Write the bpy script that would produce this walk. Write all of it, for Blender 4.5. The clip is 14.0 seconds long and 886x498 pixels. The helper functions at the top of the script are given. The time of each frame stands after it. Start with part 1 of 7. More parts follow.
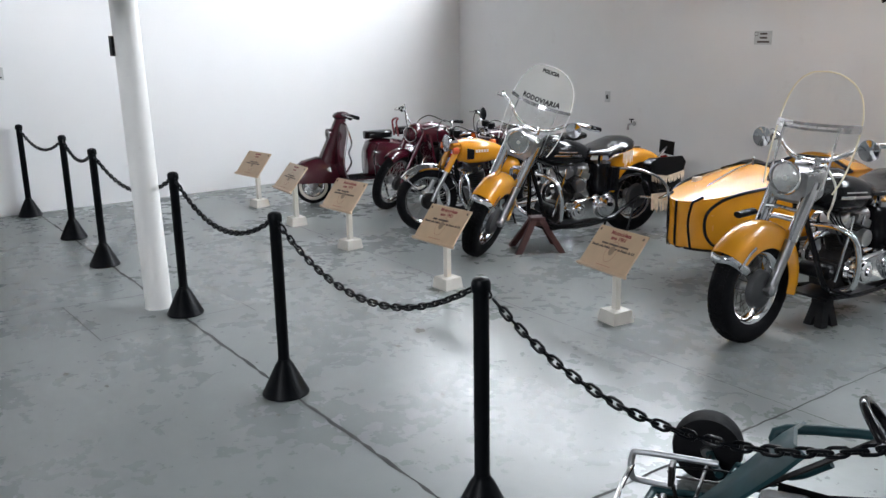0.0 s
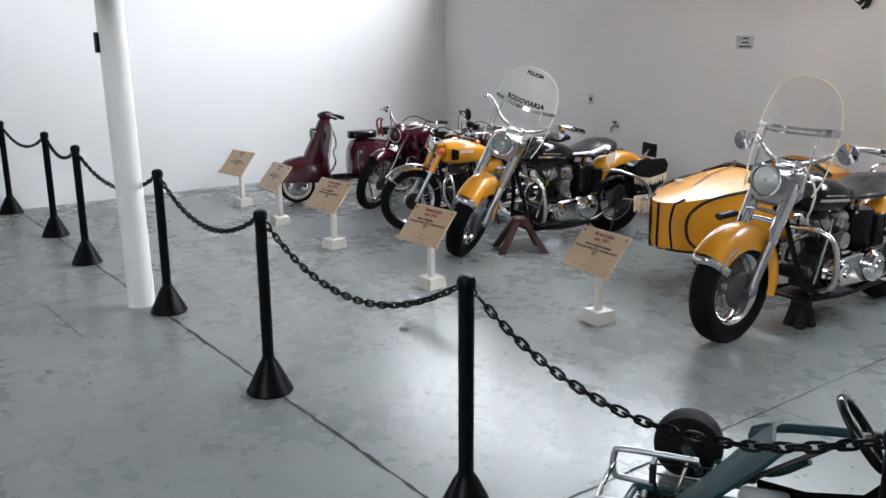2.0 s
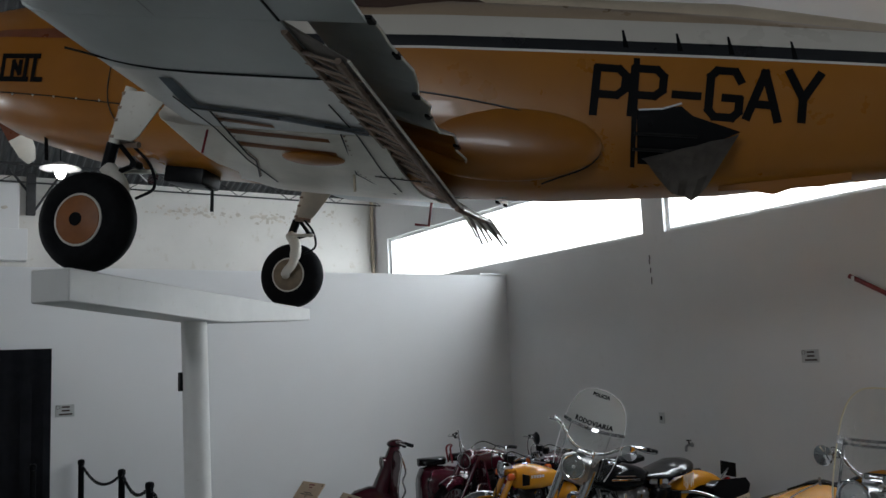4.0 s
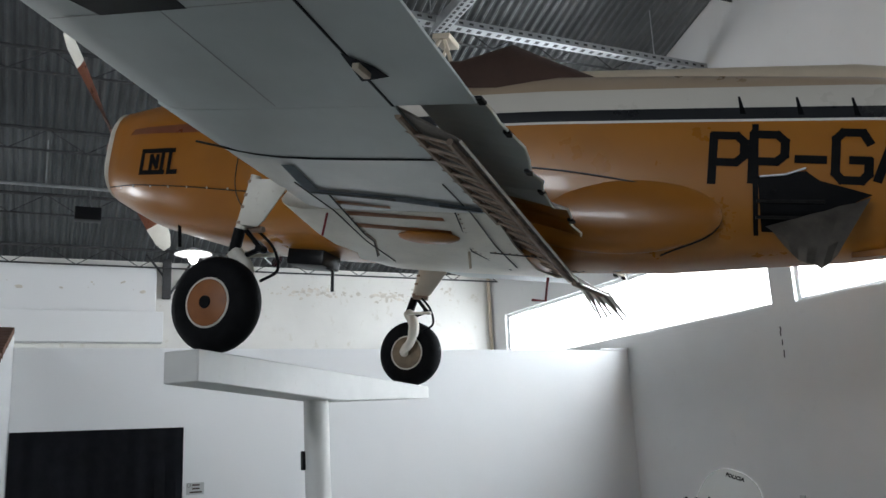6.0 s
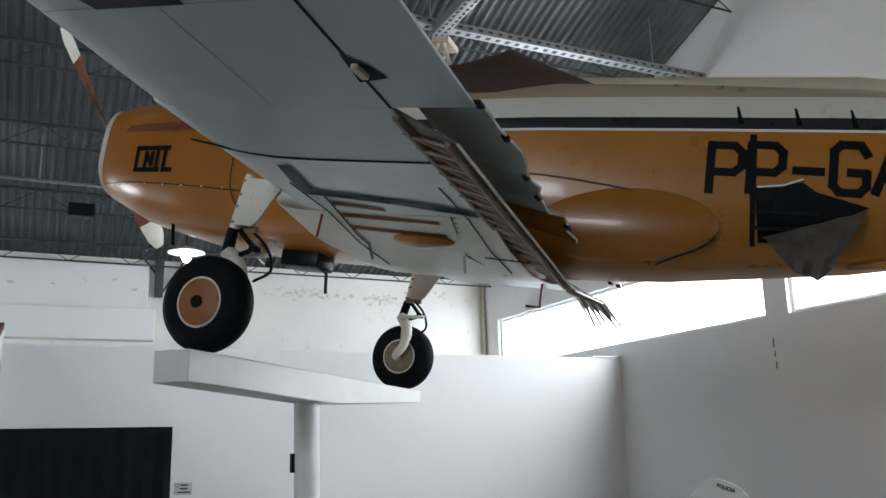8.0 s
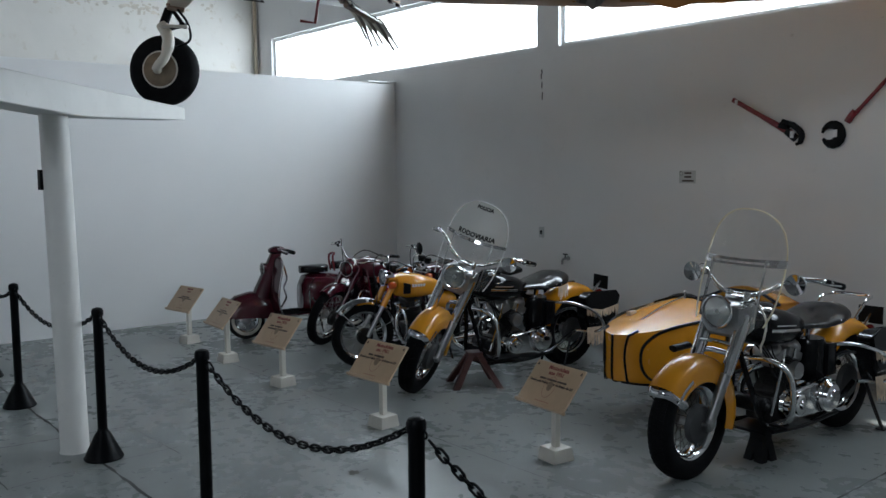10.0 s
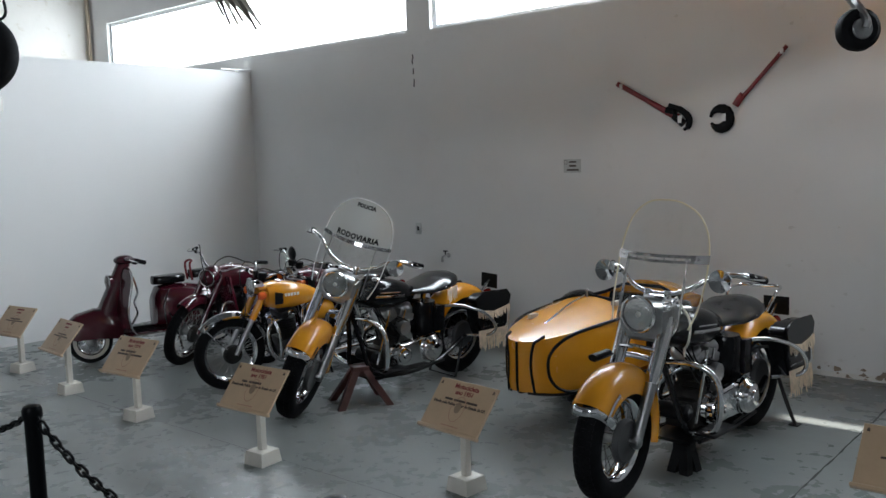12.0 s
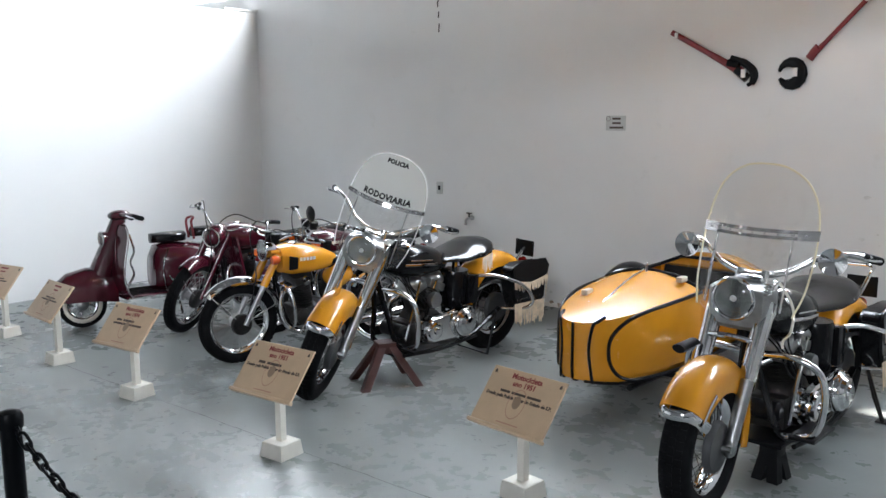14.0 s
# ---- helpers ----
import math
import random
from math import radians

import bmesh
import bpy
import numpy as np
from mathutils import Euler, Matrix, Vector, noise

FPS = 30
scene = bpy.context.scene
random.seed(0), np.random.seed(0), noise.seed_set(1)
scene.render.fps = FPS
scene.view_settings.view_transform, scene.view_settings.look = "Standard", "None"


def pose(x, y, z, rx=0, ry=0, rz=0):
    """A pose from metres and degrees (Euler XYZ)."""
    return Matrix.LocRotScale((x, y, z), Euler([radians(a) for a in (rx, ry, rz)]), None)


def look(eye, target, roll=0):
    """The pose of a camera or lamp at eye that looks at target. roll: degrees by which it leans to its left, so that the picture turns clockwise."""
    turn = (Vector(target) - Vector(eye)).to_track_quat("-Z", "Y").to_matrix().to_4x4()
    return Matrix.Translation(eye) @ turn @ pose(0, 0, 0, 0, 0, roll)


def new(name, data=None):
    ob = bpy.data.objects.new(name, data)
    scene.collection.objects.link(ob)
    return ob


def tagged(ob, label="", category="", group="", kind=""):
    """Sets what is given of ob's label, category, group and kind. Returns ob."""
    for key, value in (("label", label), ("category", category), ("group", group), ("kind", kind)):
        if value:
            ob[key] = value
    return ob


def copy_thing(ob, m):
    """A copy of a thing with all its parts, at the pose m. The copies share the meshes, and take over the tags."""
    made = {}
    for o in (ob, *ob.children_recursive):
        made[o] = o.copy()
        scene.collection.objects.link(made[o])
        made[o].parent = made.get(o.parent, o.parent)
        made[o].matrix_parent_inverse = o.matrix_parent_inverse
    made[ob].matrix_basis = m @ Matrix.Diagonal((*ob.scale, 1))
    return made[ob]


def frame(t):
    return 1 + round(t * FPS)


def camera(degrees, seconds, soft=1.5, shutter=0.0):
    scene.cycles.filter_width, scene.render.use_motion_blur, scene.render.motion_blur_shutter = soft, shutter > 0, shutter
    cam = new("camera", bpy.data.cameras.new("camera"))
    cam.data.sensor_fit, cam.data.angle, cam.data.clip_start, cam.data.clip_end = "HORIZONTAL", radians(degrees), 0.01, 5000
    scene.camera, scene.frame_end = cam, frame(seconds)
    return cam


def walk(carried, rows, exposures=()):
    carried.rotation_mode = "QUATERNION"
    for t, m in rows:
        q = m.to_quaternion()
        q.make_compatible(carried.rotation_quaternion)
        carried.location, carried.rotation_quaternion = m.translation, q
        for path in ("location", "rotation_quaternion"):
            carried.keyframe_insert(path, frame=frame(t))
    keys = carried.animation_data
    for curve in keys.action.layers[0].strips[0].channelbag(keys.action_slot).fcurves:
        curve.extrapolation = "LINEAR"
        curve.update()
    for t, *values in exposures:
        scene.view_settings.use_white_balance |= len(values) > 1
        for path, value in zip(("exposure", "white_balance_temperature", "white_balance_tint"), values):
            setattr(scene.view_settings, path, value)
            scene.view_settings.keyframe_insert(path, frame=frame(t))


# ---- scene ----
cam = camera(54.7, 14.0)
PATH = [
    (0, (0.302, -0.413, 1.715), (-1.275, 0.716, 1.225), -1.0),
    (0.5, (0.31, -0.42, 1.713), (-1.298, 0.664, 1.223), -1.6),
    (1, (0.319, -0.437, 1.716), (-1.277, 0.669, 1.237), -0.7),
    (1.5, (0.318, -0.434, 1.712), (-1.256, 0.7, 1.223), -0.8),
    (2, (0.317, -0.438, 1.71), (-1.236, 0.724, 1.223), -0.3),
    (2.5, (0.333, -0.45, 1.714), (-1.235, 0.742, 1.368), -0.3),
    (3, (0.349, -0.458, 1.712), (-1.271, 0.706, 1.564), -0.7),
    (3.5, (0.375, -0.467, 1.721), (-1.287, 0.644, 1.783), -1.1),
    (4, (0.404, -0.468, 1.727), (-1.265, 0.604, 1.986), -2.6),
    (4.2, (0.417, -0.462, 1.727), (-1.242, 0.607, 2.053), -2.9),
    (6.3, (0.394, -0.449, 1.734), (-1.382, 0.355, 2.184), -2.3),
    (6.5, (0.383, -0.439, 1.737), (-1.392, 0.363, 2.192), -2.0),
    (7, (0.355, -0.437, 1.743), (-1.414, 0.377, 2.198), -1.8),
    (7.5, (0.375, -0.445, 1.739), (-1.389, 0.381, 2.192), -1.8),
    (8, (0.376, -0.445, 1.739), (-1.384, 0.39, 2.192), -1.5),
    (8.5, (0.331, -0.448, 1.76), (-1.406, 0.486, 2.092), -1.3),
    (9, (0.35, -0.424, 1.71), (-1.303, 0.701, 1.741), -0.5),
    (9.2, (0.374, -0.448, 1.709), (-1.236, 0.736, 1.621), -0.3),
    (11.3, (-0.13, -0.124, 1.722), (-1.579, 1.242, 1.534), -2.5),
    (11.5, (-0.181, -0.103, 1.734), (-1.608, 1.287, 1.552), -2.6),
    (12, (-0.365, -0.038, 1.719), (-1.655, 1.475, 1.51), -1.8),
    (12.5, (-0.51, 0.025, 1.703), (-1.782, 1.547, 1.45), -1.6),
    (13, (-0.697, 0.153, 1.699), (-1.986, 1.652, 1.398), -1.3),
    (13.5, (-0.838, 0.233, 1.703), (-2.175, 1.691, 1.407), -1.0),
    (14, (-1.042, 0.293, 1.688), (-2.31, 1.809, 1.381), -0.4),
]

EXPOSURES = [(0.0, 2.5, 6500, 14), (2.2, 2.5, 6500, 14), (2.6, 2.35, 6500, 14), (3.0, 1.8, 6500, 13), (3.5, 0.95, 6500, 12), (4.0, 0.85, 6450, 11), (4.2, 0.85, 6450, 11), (6.3, 1.7, 6400, 11), (8.0, 1.7, 6400, 11), (8.5, 1.55, 6350, 10), (9.0, 0.95, 5950, 7), (9.2, 0.95, 5950, 7), (11.3, 1.5, 6350, 11), (12.0, 1.55, 6350, 10), (12.5, 2.1, 6350, 10), (13.0, 2.45, 6400, 11), (14.0, 2.55, 6350, 12)]
walk(cam, [(t, look(eye, target, roll)) for t, eye, target, roll in PATH], EXPOSURES)

# ---- world, sun and large lights ----
WALL_A, WALL_B, FAR, EAST, SOUTH = -9.1, 6.65, -12.93, 4.5, -7.0
SILL, HEAD = 3.03, 3.86

world = bpy.data.worlds.new("sky")
world.use_nodes = True
scene.world = world
sky = world.node_tree.nodes.new("ShaderNodeTexSky")
sky.sky_type, sky.sun_disc, sky.sun_elevation, sky.sun_rotation = "NISHITA", False, radians(36), radians(90)
world.node_tree.links.new(sky.outputs[0], world.node_tree.nodes["Background"].inputs[0])
world.node_tree.nodes["Background"].inputs[1].default_value = 0.06

sun = new("sun", bpy.data.lights.new("sun", "SUN"))
sun.data.energy, sun.data.angle, sun.data.color = 5.0, radians(0.5), (1.0, 0.95, 0.86)
sun.matrix_world = look((20, 5.45, 18), (-2.0, 5.45, 2.0))


def area_lamp(name, x0, x1, y, z0, z1, to_y, watts, color=(0.82, 0.93, 1.0)):
    lamp = new(name, bpy.data.lights.new(name, "AREA"))
    lamp.data.shape, lamp.data.size, lamp.data.size_y = "RECTANGLE", x1 - x0, z1 - z0
    lamp.data.energy, lamp.data.color = watts, color
    mid = ((x0 + x1) / 2, y, (z0 + z1) / 2)
    lamp.matrix_world = look(mid, (mid[0], y + to_y, mid[2]))
    return lamp


area_lamp("window_and_fill_light", -12.4, -6.5, WALL_B + 0.16, SILL, HEAD, -1, 46)
area_lamp("window_and_fill_light", -6.2, 1.4, WALL_B + 0.16, SILL, HEAD, -1, 128)
# Fill light: lamps at two openings added in the unseen south wall.
area_lamp("window_and_fill_light", 0.0, 4.2, SOUTH - 0.16, 3.9, 5.6, 1, 105, (0.90, 0.96, 1.0))
area_lamp("window_and_fill_light", -12.6, -9.4, SOUTH - 0.16, 2.3, 3.86, 1, 70, (0.90, 0.96, 1.0))

# ---- materials ----
MATS = {}


def mat(name, color, rough=0.5, metal=0.0, var=0.12, scale=6.0, bump=0.1, bump_scale=60.0, coat=0.0, rough_var=0.1, second=None, dirt=0.0, alpha=None, trans=0.0, spec=0.5, island=False, island_var=0.0):
    """A principled material with two scales of colour variation, uneven gloss and fine relief."""
    m = bpy.data.materials.new(name)
    m.use_nodes = True
    nt = m.node_tree
    p = nt.nodes["Principled BSDF"]
    p.inputs["Metallic"].default_value = metal
    p.inputs["Specular IOR Level"].default_value = spec
    p.inputs["Coat Weight"].default_value = coat
    p.inputs["Coat Roughness"].default_value = 0.06
    p.inputs["Transmission Weight"].default_value = trans
    co = nt.nodes.new("ShaderNodeTexCoord")

    def noise_tex(sc, detail=4.0, rgh=0.6):
        n = nt.nodes.new("ShaderNodeTexNoise")
        n.inputs["Scale"].default_value, n.inputs["Detail"].default_value, n.inputs["Roughness"].default_value = sc, detail, rgh
        nt.links.new(co.outputs["Object"], n.inputs["Vector"])
        return n

    def mixer(a, b, fac_socket, lo=0.35, hi=0.65):
        r = nt.nodes.new("ShaderNodeMapRange")
        r.inputs[1].default_value, r.inputs[2].default_value = lo, hi
        nt.links.new(fac_socket, r.inputs[0])
        x = nt.nodes.new("ShaderNodeMix")
        x.data_type = "RGBA"
        nt.links.new(r.outputs[0], x.inputs[0])
        for sock, v in ((x.inputs[6], a), (x.inputs[7], b)):
            if isinstance(v, tuple):
                sock.default_value = (*v, 1.0)
            else:
                nt.links.new(v, sock)
        return x.outputs[2]

    dark = tuple(c * (1 - var) for c in color)
    lite = tuple(min(1.0, c * (1 + var * 0.6)) for c in color)
    big = noise_tex(scale)
    col = mixer(dark, lite, big.outputs[0])
    if second:
        fine = noise_tex(scale * 7.0, 6.0, 0.7)
        col = mixer(col, second, fine.outputs[0], 0.62 - dirt, 0.80)
    nt.links.new(col, p.inputs["Base Color"])
    if rough_var:
        r = nt.nodes.new("ShaderNodeMapRange")
        r.inputs[3].default_value, r.inputs[4].default_value = max(0.02, rough - rough_var), min(1.0, rough + rough_var)
        nt.links.new(noise_tex(scale * 2.5).outputs[0], r.inputs[0])
        nt.links.new(r.outputs[0], p.inputs["Roughness"])
    else:
        p.inputs["Roughness"].default_value = rough
    if bump:
        b = nt.nodes.new("ShaderNodeBump")
        b.inputs["Strength"].default_value, b.inputs["Distance"].default_value = bump, 0.004
        nt.links.new(noise_tex(bump_scale, 5.0).outputs[0], b.inputs["Height"])
        nt.links.new(b.outputs[0], p.inputs["Normal"])
    MATS[name] = m
    return m


WHITE = mat("white wall paint", (0.79, 0.79, 0.785), 0.62, var=0.035, scale=0.7, bump=0.25, bump_scale=22, second=(0.72, 0.715, 0.70), dirt=0.0)
STAINED = mat("stained plaster", (0.78, 0.76, 0.72), 0.75, var=0.06, scale=0.8, bump=0.4, bump_scale=14, second=(0.55, 0.49, 0.40), dirt=0.03)
PARTITION = mat("partition paint", (0.82, 0.82, 0.82), 0.55, var=0.02, scale=0.6, bump=0.12, bump_scale=30)
BEIGE = mat("beige paint", (0.56, 0.47, 0.36), 0.4, var=0.1, scale=3, coat=0.2, second=(0.36, 0.28, 0.20))
CREAM = mat("cream paint", (0.70, 0.66, 0.58), 0.42, var=0.08, scale=4, second=(0.42, 0.34, 0.26), dirt=0.02)
# Grey chosen for unseen walls to cut bounce light and deepen reflections.
GREYWALL = mat("unseen wall grey", (0.30, 0.30, 0.30), 0.8, var=0.1, scale=0.8, bump=0.3, bump_scale=16, second=(0.24, 0.235, 0.225))
WINGWHITE = mat("aged white aircraft paint", (0.50, 0.53, 0.52), 0.38, var=0.08, scale=1.6, bump=0.06, bump_scale=30, second=(0.46, 0.47, 0.46), dirt=0.02)
YELLOW = mat("yellow enamel", (0.60, 0.25, 0.012), 0.25, var=0.08, scale=4, bump=0.03, coat=0.28, rough_var=0.06)
AIRYELLOW = mat("orange-yellow aircraft paint", (0.34, 0.125, 0.012), 0.32, var=0.10, scale=1.8, bump=0.06, bump_scale=20, coat=0.25, second=(0.30, 0.12, 0.03), dirt=0.0)
MAROON = mat("maroon enamel", (0.060, 0.006, 0.014), 0.2, var=0.15, scale=5, bump=0.03, coat=0.5, rough_var=0.06)
BLACK = mat("black paint", (0.007, 0.007, 0.008), 0.33, var=0.2, scale=9, bump=0.06, spec=0.12)
BLACKGLOSS = mat("black enamel", (0.006, 0.006, 0.007), 0.15, var=0.1, scale=9, bump=0.02, coat=0.06, rough_var=0.05, spec=0.18)
PLASTIC = mat("black plastic", (0.0025, 0.003, 0.004), 0.36, var=0.25, scale=14, bump=0.08, bump_scale=120, spec=0.08)
RUBBER = mat("tyre rubber", (0.008, 0.008, 0.009), 0.66, var=0.25, scale=11, bump=0.3, bump_scale=70, second=(0.028, 0.026, 0.024), dirt=-0.05, spec=0.06)
LEATHER = mat("black leather", (0.008, 0.008, 0.009), 0.15, var=0.2, scale=8, bump=0.04, bump_scale=140, rough_var=0.06, spec=0.4)
FRINGE = mat("tan leather fringe", (0.70, 0.56, 0.41), 0.7, var=0.2, scale=20, bump=0.2)
CHROME = mat("chrome", (0.70, 0.70, 0.71), 0.07, 1.0, var=0.08, scale=12, bump=0.02, rough_var=0.04)
STEEL = mat("dull aluminium", (0.40, 0.40, 0.40), 0.32, 1.0, var=0.18, scale=14, bump=0.12, bump_scale=90, second=(0.22, 0.20, 0.18), dirt=-0.02)
IRON = mat("greasy engine metal", (0.030, 0.028, 0.027), 0.42, 0.6, var=0.4, scale=16, bump=0.25, second=(0.012, 0.010, 0.009))
GALV = mat("galvanised steel", (0.42, 0.43, 0.44), 0.45, 0.85, var=0.15, scale=5, bump=0.08)
TRUSS = mat("dark truss steel", (0.06, 0.06, 0.062), 0.6, 0.3, var=0.25, scale=5, second=(0.13, 0.09, 0.06))
ROOF = mat("corrugated roof sheet", (0.16, 0.165, 0.165), 0.38, 0.6, var=0.25, scale=0.9, bump=0.08, bump_scale=12, second=(0.10, 0.095, 0.09), dirt=0.05)
WOOD = mat("dark red stained wood", (0.055, 0.014, 0.011), 0.5, var=0.3, scale=9, bump=0.3, bump_scale=50)
PLY = mat("varnished hardboard", (0.56, 0.40, 0.26), 0.42, var=0.08, scale=6, bump=0.06, second=(0.46, 0.31, 0.19), dirt=-0.02, coat=0.15)
BLOCK = mat("white painted wood", (0.62, 0.59, 0.53), 0.5, var=0.06, scale=12, bump=0.15, second=(0.42, 0.36, 0.29), dirt=-0.03)
CLOTH = mat("black curtain cloth", (0.010, 0.011, 0.016), 0.9, var=0.25, scale=5, bump=0.3, bump_scale=200)
BROWNCLOTH = mat("brown canopy cover", (0.060, 0.030, 0.021), 0.75, var=0.2, scale=3, bump=0.3, bump_scale=60)
HUBPAINT = mat("faded orange hub paint", (0.26, 0.085, 0.016), 0.5, var=0.15, scale=9, bump=0.1)
OLDRIM = mat("worn brown rim paint", (0.20, 0.145, 0.09), 0.55, var=0.25, scale=12, bump=0.2, second=(0.07, 0.055, 0.04))
ROOTWHITE = mat("white belly paint", (0.64, 0.64, 0.62), 0.32, var=0.08, scale=3, bump=0.06, coat=0.2, second=(0.50, 0.44, 0.38), dirt=0.0)
COLUMNPAINT = mat("dirty white column paint", (0.70, 0.69, 0.665), 0.5, var=0.06, scale=2.5, bump=0.12, bump_scale=30, second=(0.52, 0.48, 0.43), dirt=-0.01)
FLAPMETAL = mat("weathered flap metal", (0.30, 0.215, 0.16), 0.5, 0.2, var=0.3, scale=9, bump=0.2, second=(0.14, 0.09, 0.06))
STRIPE = mat("faded orange stripe", (0.36, 0.12, 0.03), 0.4, var=0.2, scale=5, bump=0.08, second=(0.22, 0.10, 0.05))
TORN = mat("torn grey fabric", (0.16, 0.14, 0.12), 0.8, var=0.25, scale=6, bump=0.3, second=(0.30, 0.26, 0.21))
BRICK = mat("bare brick", (0.20, 0.10, 0.065), 0.85, var=0.3, scale=9, bump=0.6, second=(0.33, 0.24, 0.18))
RED = mat("red painted steel", (0.20, 0.010, 0.016), 0.35, var=0.2, scale=8, bump=0.08)
KART = mat("teal kart paint", (0.010, 0.040, 0.046), 0.42, var=0.25, scale=8, bump=0.08, spec=0.25, second=(0.06, 0.06, 0.055), dirt=-0.04)
BROWNPAINT = mat("brown propeller paint", (0.19, 0.060, 0.030), 0.3, var=0.12, scale=6, coat=0.3)
REDTEXT = mat("dark red print", (0.22, 0.03, 0.03), 0.6, var=0.05, bump=0)
DARKTEXT = mat("dark brown print", (0.06, 0.04, 0.03), 0.6, var=0.05, bump=0)
PALEPRINT = mat("faint red print", (0.42, 0.22, 0.16), 0.6, var=0.05, bump=0)
FAINT = mat("faded brown emblem", (0.27, 0.19, 0.13), 0.6, var=0.1, bump=0)
GREYPRINT = mat("grey plaque", (0.55, 0.56, 0.55), 0.4, 0.3, var=0.06, scale=20, bump=0)
AMBER = mat("amber lens", (0.70, 0.12, 0.015), 0.15, var=0.1, bump=0, coat=0.5)
REDLENS = mat("red lens", (0.25, 0.01, 0.01), 0.15, var=0.1, bump=0, coat=0.5)
BLUEGREY = mat("blue-grey seam paint", (0.16, 0.20, 0.23), 0.45, var=0.2, scale=8, bump=0.05)
GREEN = mat("distant foliage", (0.07, 0.11, 0.04), 0.8, var=0.5, scale=6, bump=0.3, second=(0.13, 0.18, 0.05))


def glass_mat(name, color, rough=0.02, clear=0.9, gloss=0.05, edge=0.5):
    """A thin clear sheet: mostly see-through, with a glossy face."""
    m = bpy.data.materials.new(name)
    m.use_nodes = True
    nt = m.node_tree
    nt.nodes.remove(nt.nodes["Principled BSDF"])
    out = nt.nodes["Material Output"]
    t, g, d = (nt.nodes.new("ShaderNodeBsdf" + k) for k in ("Transparent", "Glossy", "Diffuse"))
    t.inputs[0].default_value = (*color, 1)
    d.inputs[0].default_value = (0.8, 0.8, 0.78, 1)
    g.inputs["Roughness"].default_value = rough
    lw, pw, ma = nt.nodes.new("ShaderNodeLayerWeight"), nt.nodes.new("ShaderNodeMath"), nt.nodes.new("ShaderNodeMath")
    pw.operation, ma.operation = "POWER", "MULTIPLY_ADD"
    pw.inputs[1].default_value, ma.inputs[1].default_value, ma.inputs[2].default_value = 4.0, edge, gloss
    nt.links.new(lw.outputs["Facing"], pw.inputs[0])
    nt.links.new(pw.outputs[0], ma.inputs[0])
    fr = ma
    a, b = nt.nodes.new("ShaderNodeMixShader"), nt.nodes.new("ShaderNodeMixShader")
    a.inputs[0].default_value = 1 - clear
    nt.links.new(t.outputs[0], a.inputs[1])
    nt.links.new(d.outputs[0], a.inputs[2])
    nt.links.new(fr.outputs[0], b.inputs[0])
    nt.links.new(a.outputs[0], b.inputs[1])
    nt.links.new(g.outputs[0], b.inputs[2])
    nt.links.new(b.outputs[0], out.inputs[0])
    return m


CLEAR = glass_mat("clear acrylic", (0.98, 0.98, 0.97), 0.03, 0.955, 0.035, 0.4)
DULL = glass_mat("dulled acrylic", (0.96, 0.96, 0.95), 0.05, 0.95, 0.004, 0.08)
MILKY = glass_mat("scratched milky acrylic", (0.93, 0.93, 0.92), 0.05, 0.66, 0.006, 0.12)
LENS = glass_mat("headlamp glass", (0.80, 0.80, 0.78), 0.05, 0.985)
PANE = glass_mat("window glass", (0.99, 0.99, 0.99), 0.02, 0.995)
EDGE = mat("yellowed acrylic edge", (0.78, 0.71, 0.50), 0.3, var=0.1, bump=0)


def emit_mat(name, color, strength):
    m = bpy.data.materials.new(name)
    m.use_nodes = True
    p = m.node_tree.nodes["Principled BSDF"]
    p.inputs["Emission Color"].default_value = (*color, 1)
    p.inputs["Emission Strength"].default_value = strength
    return m


SKYGLOW = emit_mat("bright sky", (0.95, 0.98, 1.0), 1.5)
BULB = emit_mat("lit bulb", (1.0, 0.97, 0.92), 8)


def floor_mat():
    """Painted concrete: soft cloudy tone, faint scuffs, uneven gloss at two scales and trowel waves."""
    m = mat("painted concrete floor", (0.203, 0.217, 0.213), 0.27, var=0.10, scale=1.3, bump=0.0, rough_var=0.0, spec=0.28, second=(0.172, 0.183, 0.179), dirt=-0.02)
    nt = m.node_tree
    p = nt.nodes["Principled BSDF"]
    co = nt.nodes.new("ShaderNodeTexCoord")

    def tex(sc, detail, rgh):
        n = nt.nodes.new("ShaderNodeTexNoise")
        n.inputs["Scale"].default_value, n.inputs["Detail"].default_value, n.inputs["Roughness"].default_value = sc, detail, rgh
        nt.links.new(co.outputs["Object"], n.inputs["Vector"])
        return n.outputs[0]

    def node(kind, a, b=None, v=0.5):
        k = nt.nodes.new("ShaderNodeMath")
        k.operation = kind
        nt.links.new(a, k.inputs[0])
        if b is None:
            k.inputs[1].default_value = v
        else:
            nt.links.new(b, k.inputs[1])
        return k.outputs[0]
    r = nt.nodes.new("ShaderNodeMapRange")
    r.inputs[1].default_value, r.inputs[2].default_value, r.inputs[3].default_value, r.inputs[4].default_value = 0.25, 0.75, 0.22, 0.34
    nt.links.new(node("ADD", node("MULTIPLY", tex(1.3, 5, 0.6), v=0.6), node("MULTIPLY", tex(9.0, 4, 0.6), v=0.4)), r.inputs[0])
    nt.links.new(r.outputs[0], p.inputs["Roughness"])
    b = nt.nodes.new("ShaderNodeBump")
    b.inputs["Strength"].default_value, b.inputs["Distance"].default_value = 0.5, 0.0045
    nt.links.new(node("ADD", node("ADD", tex(5.0, 3, 0.5), node("MULTIPLY", tex(17.0, 2, 0.5), v=0.16)), node("MULTIPLY", tex(60.0, 3, 0.6), v=0.06)), b.inputs["Height"])
    nt.links.new(b.outputs[0], p.inputs["Normal"])
    return m


FLOOR = floor_mat()


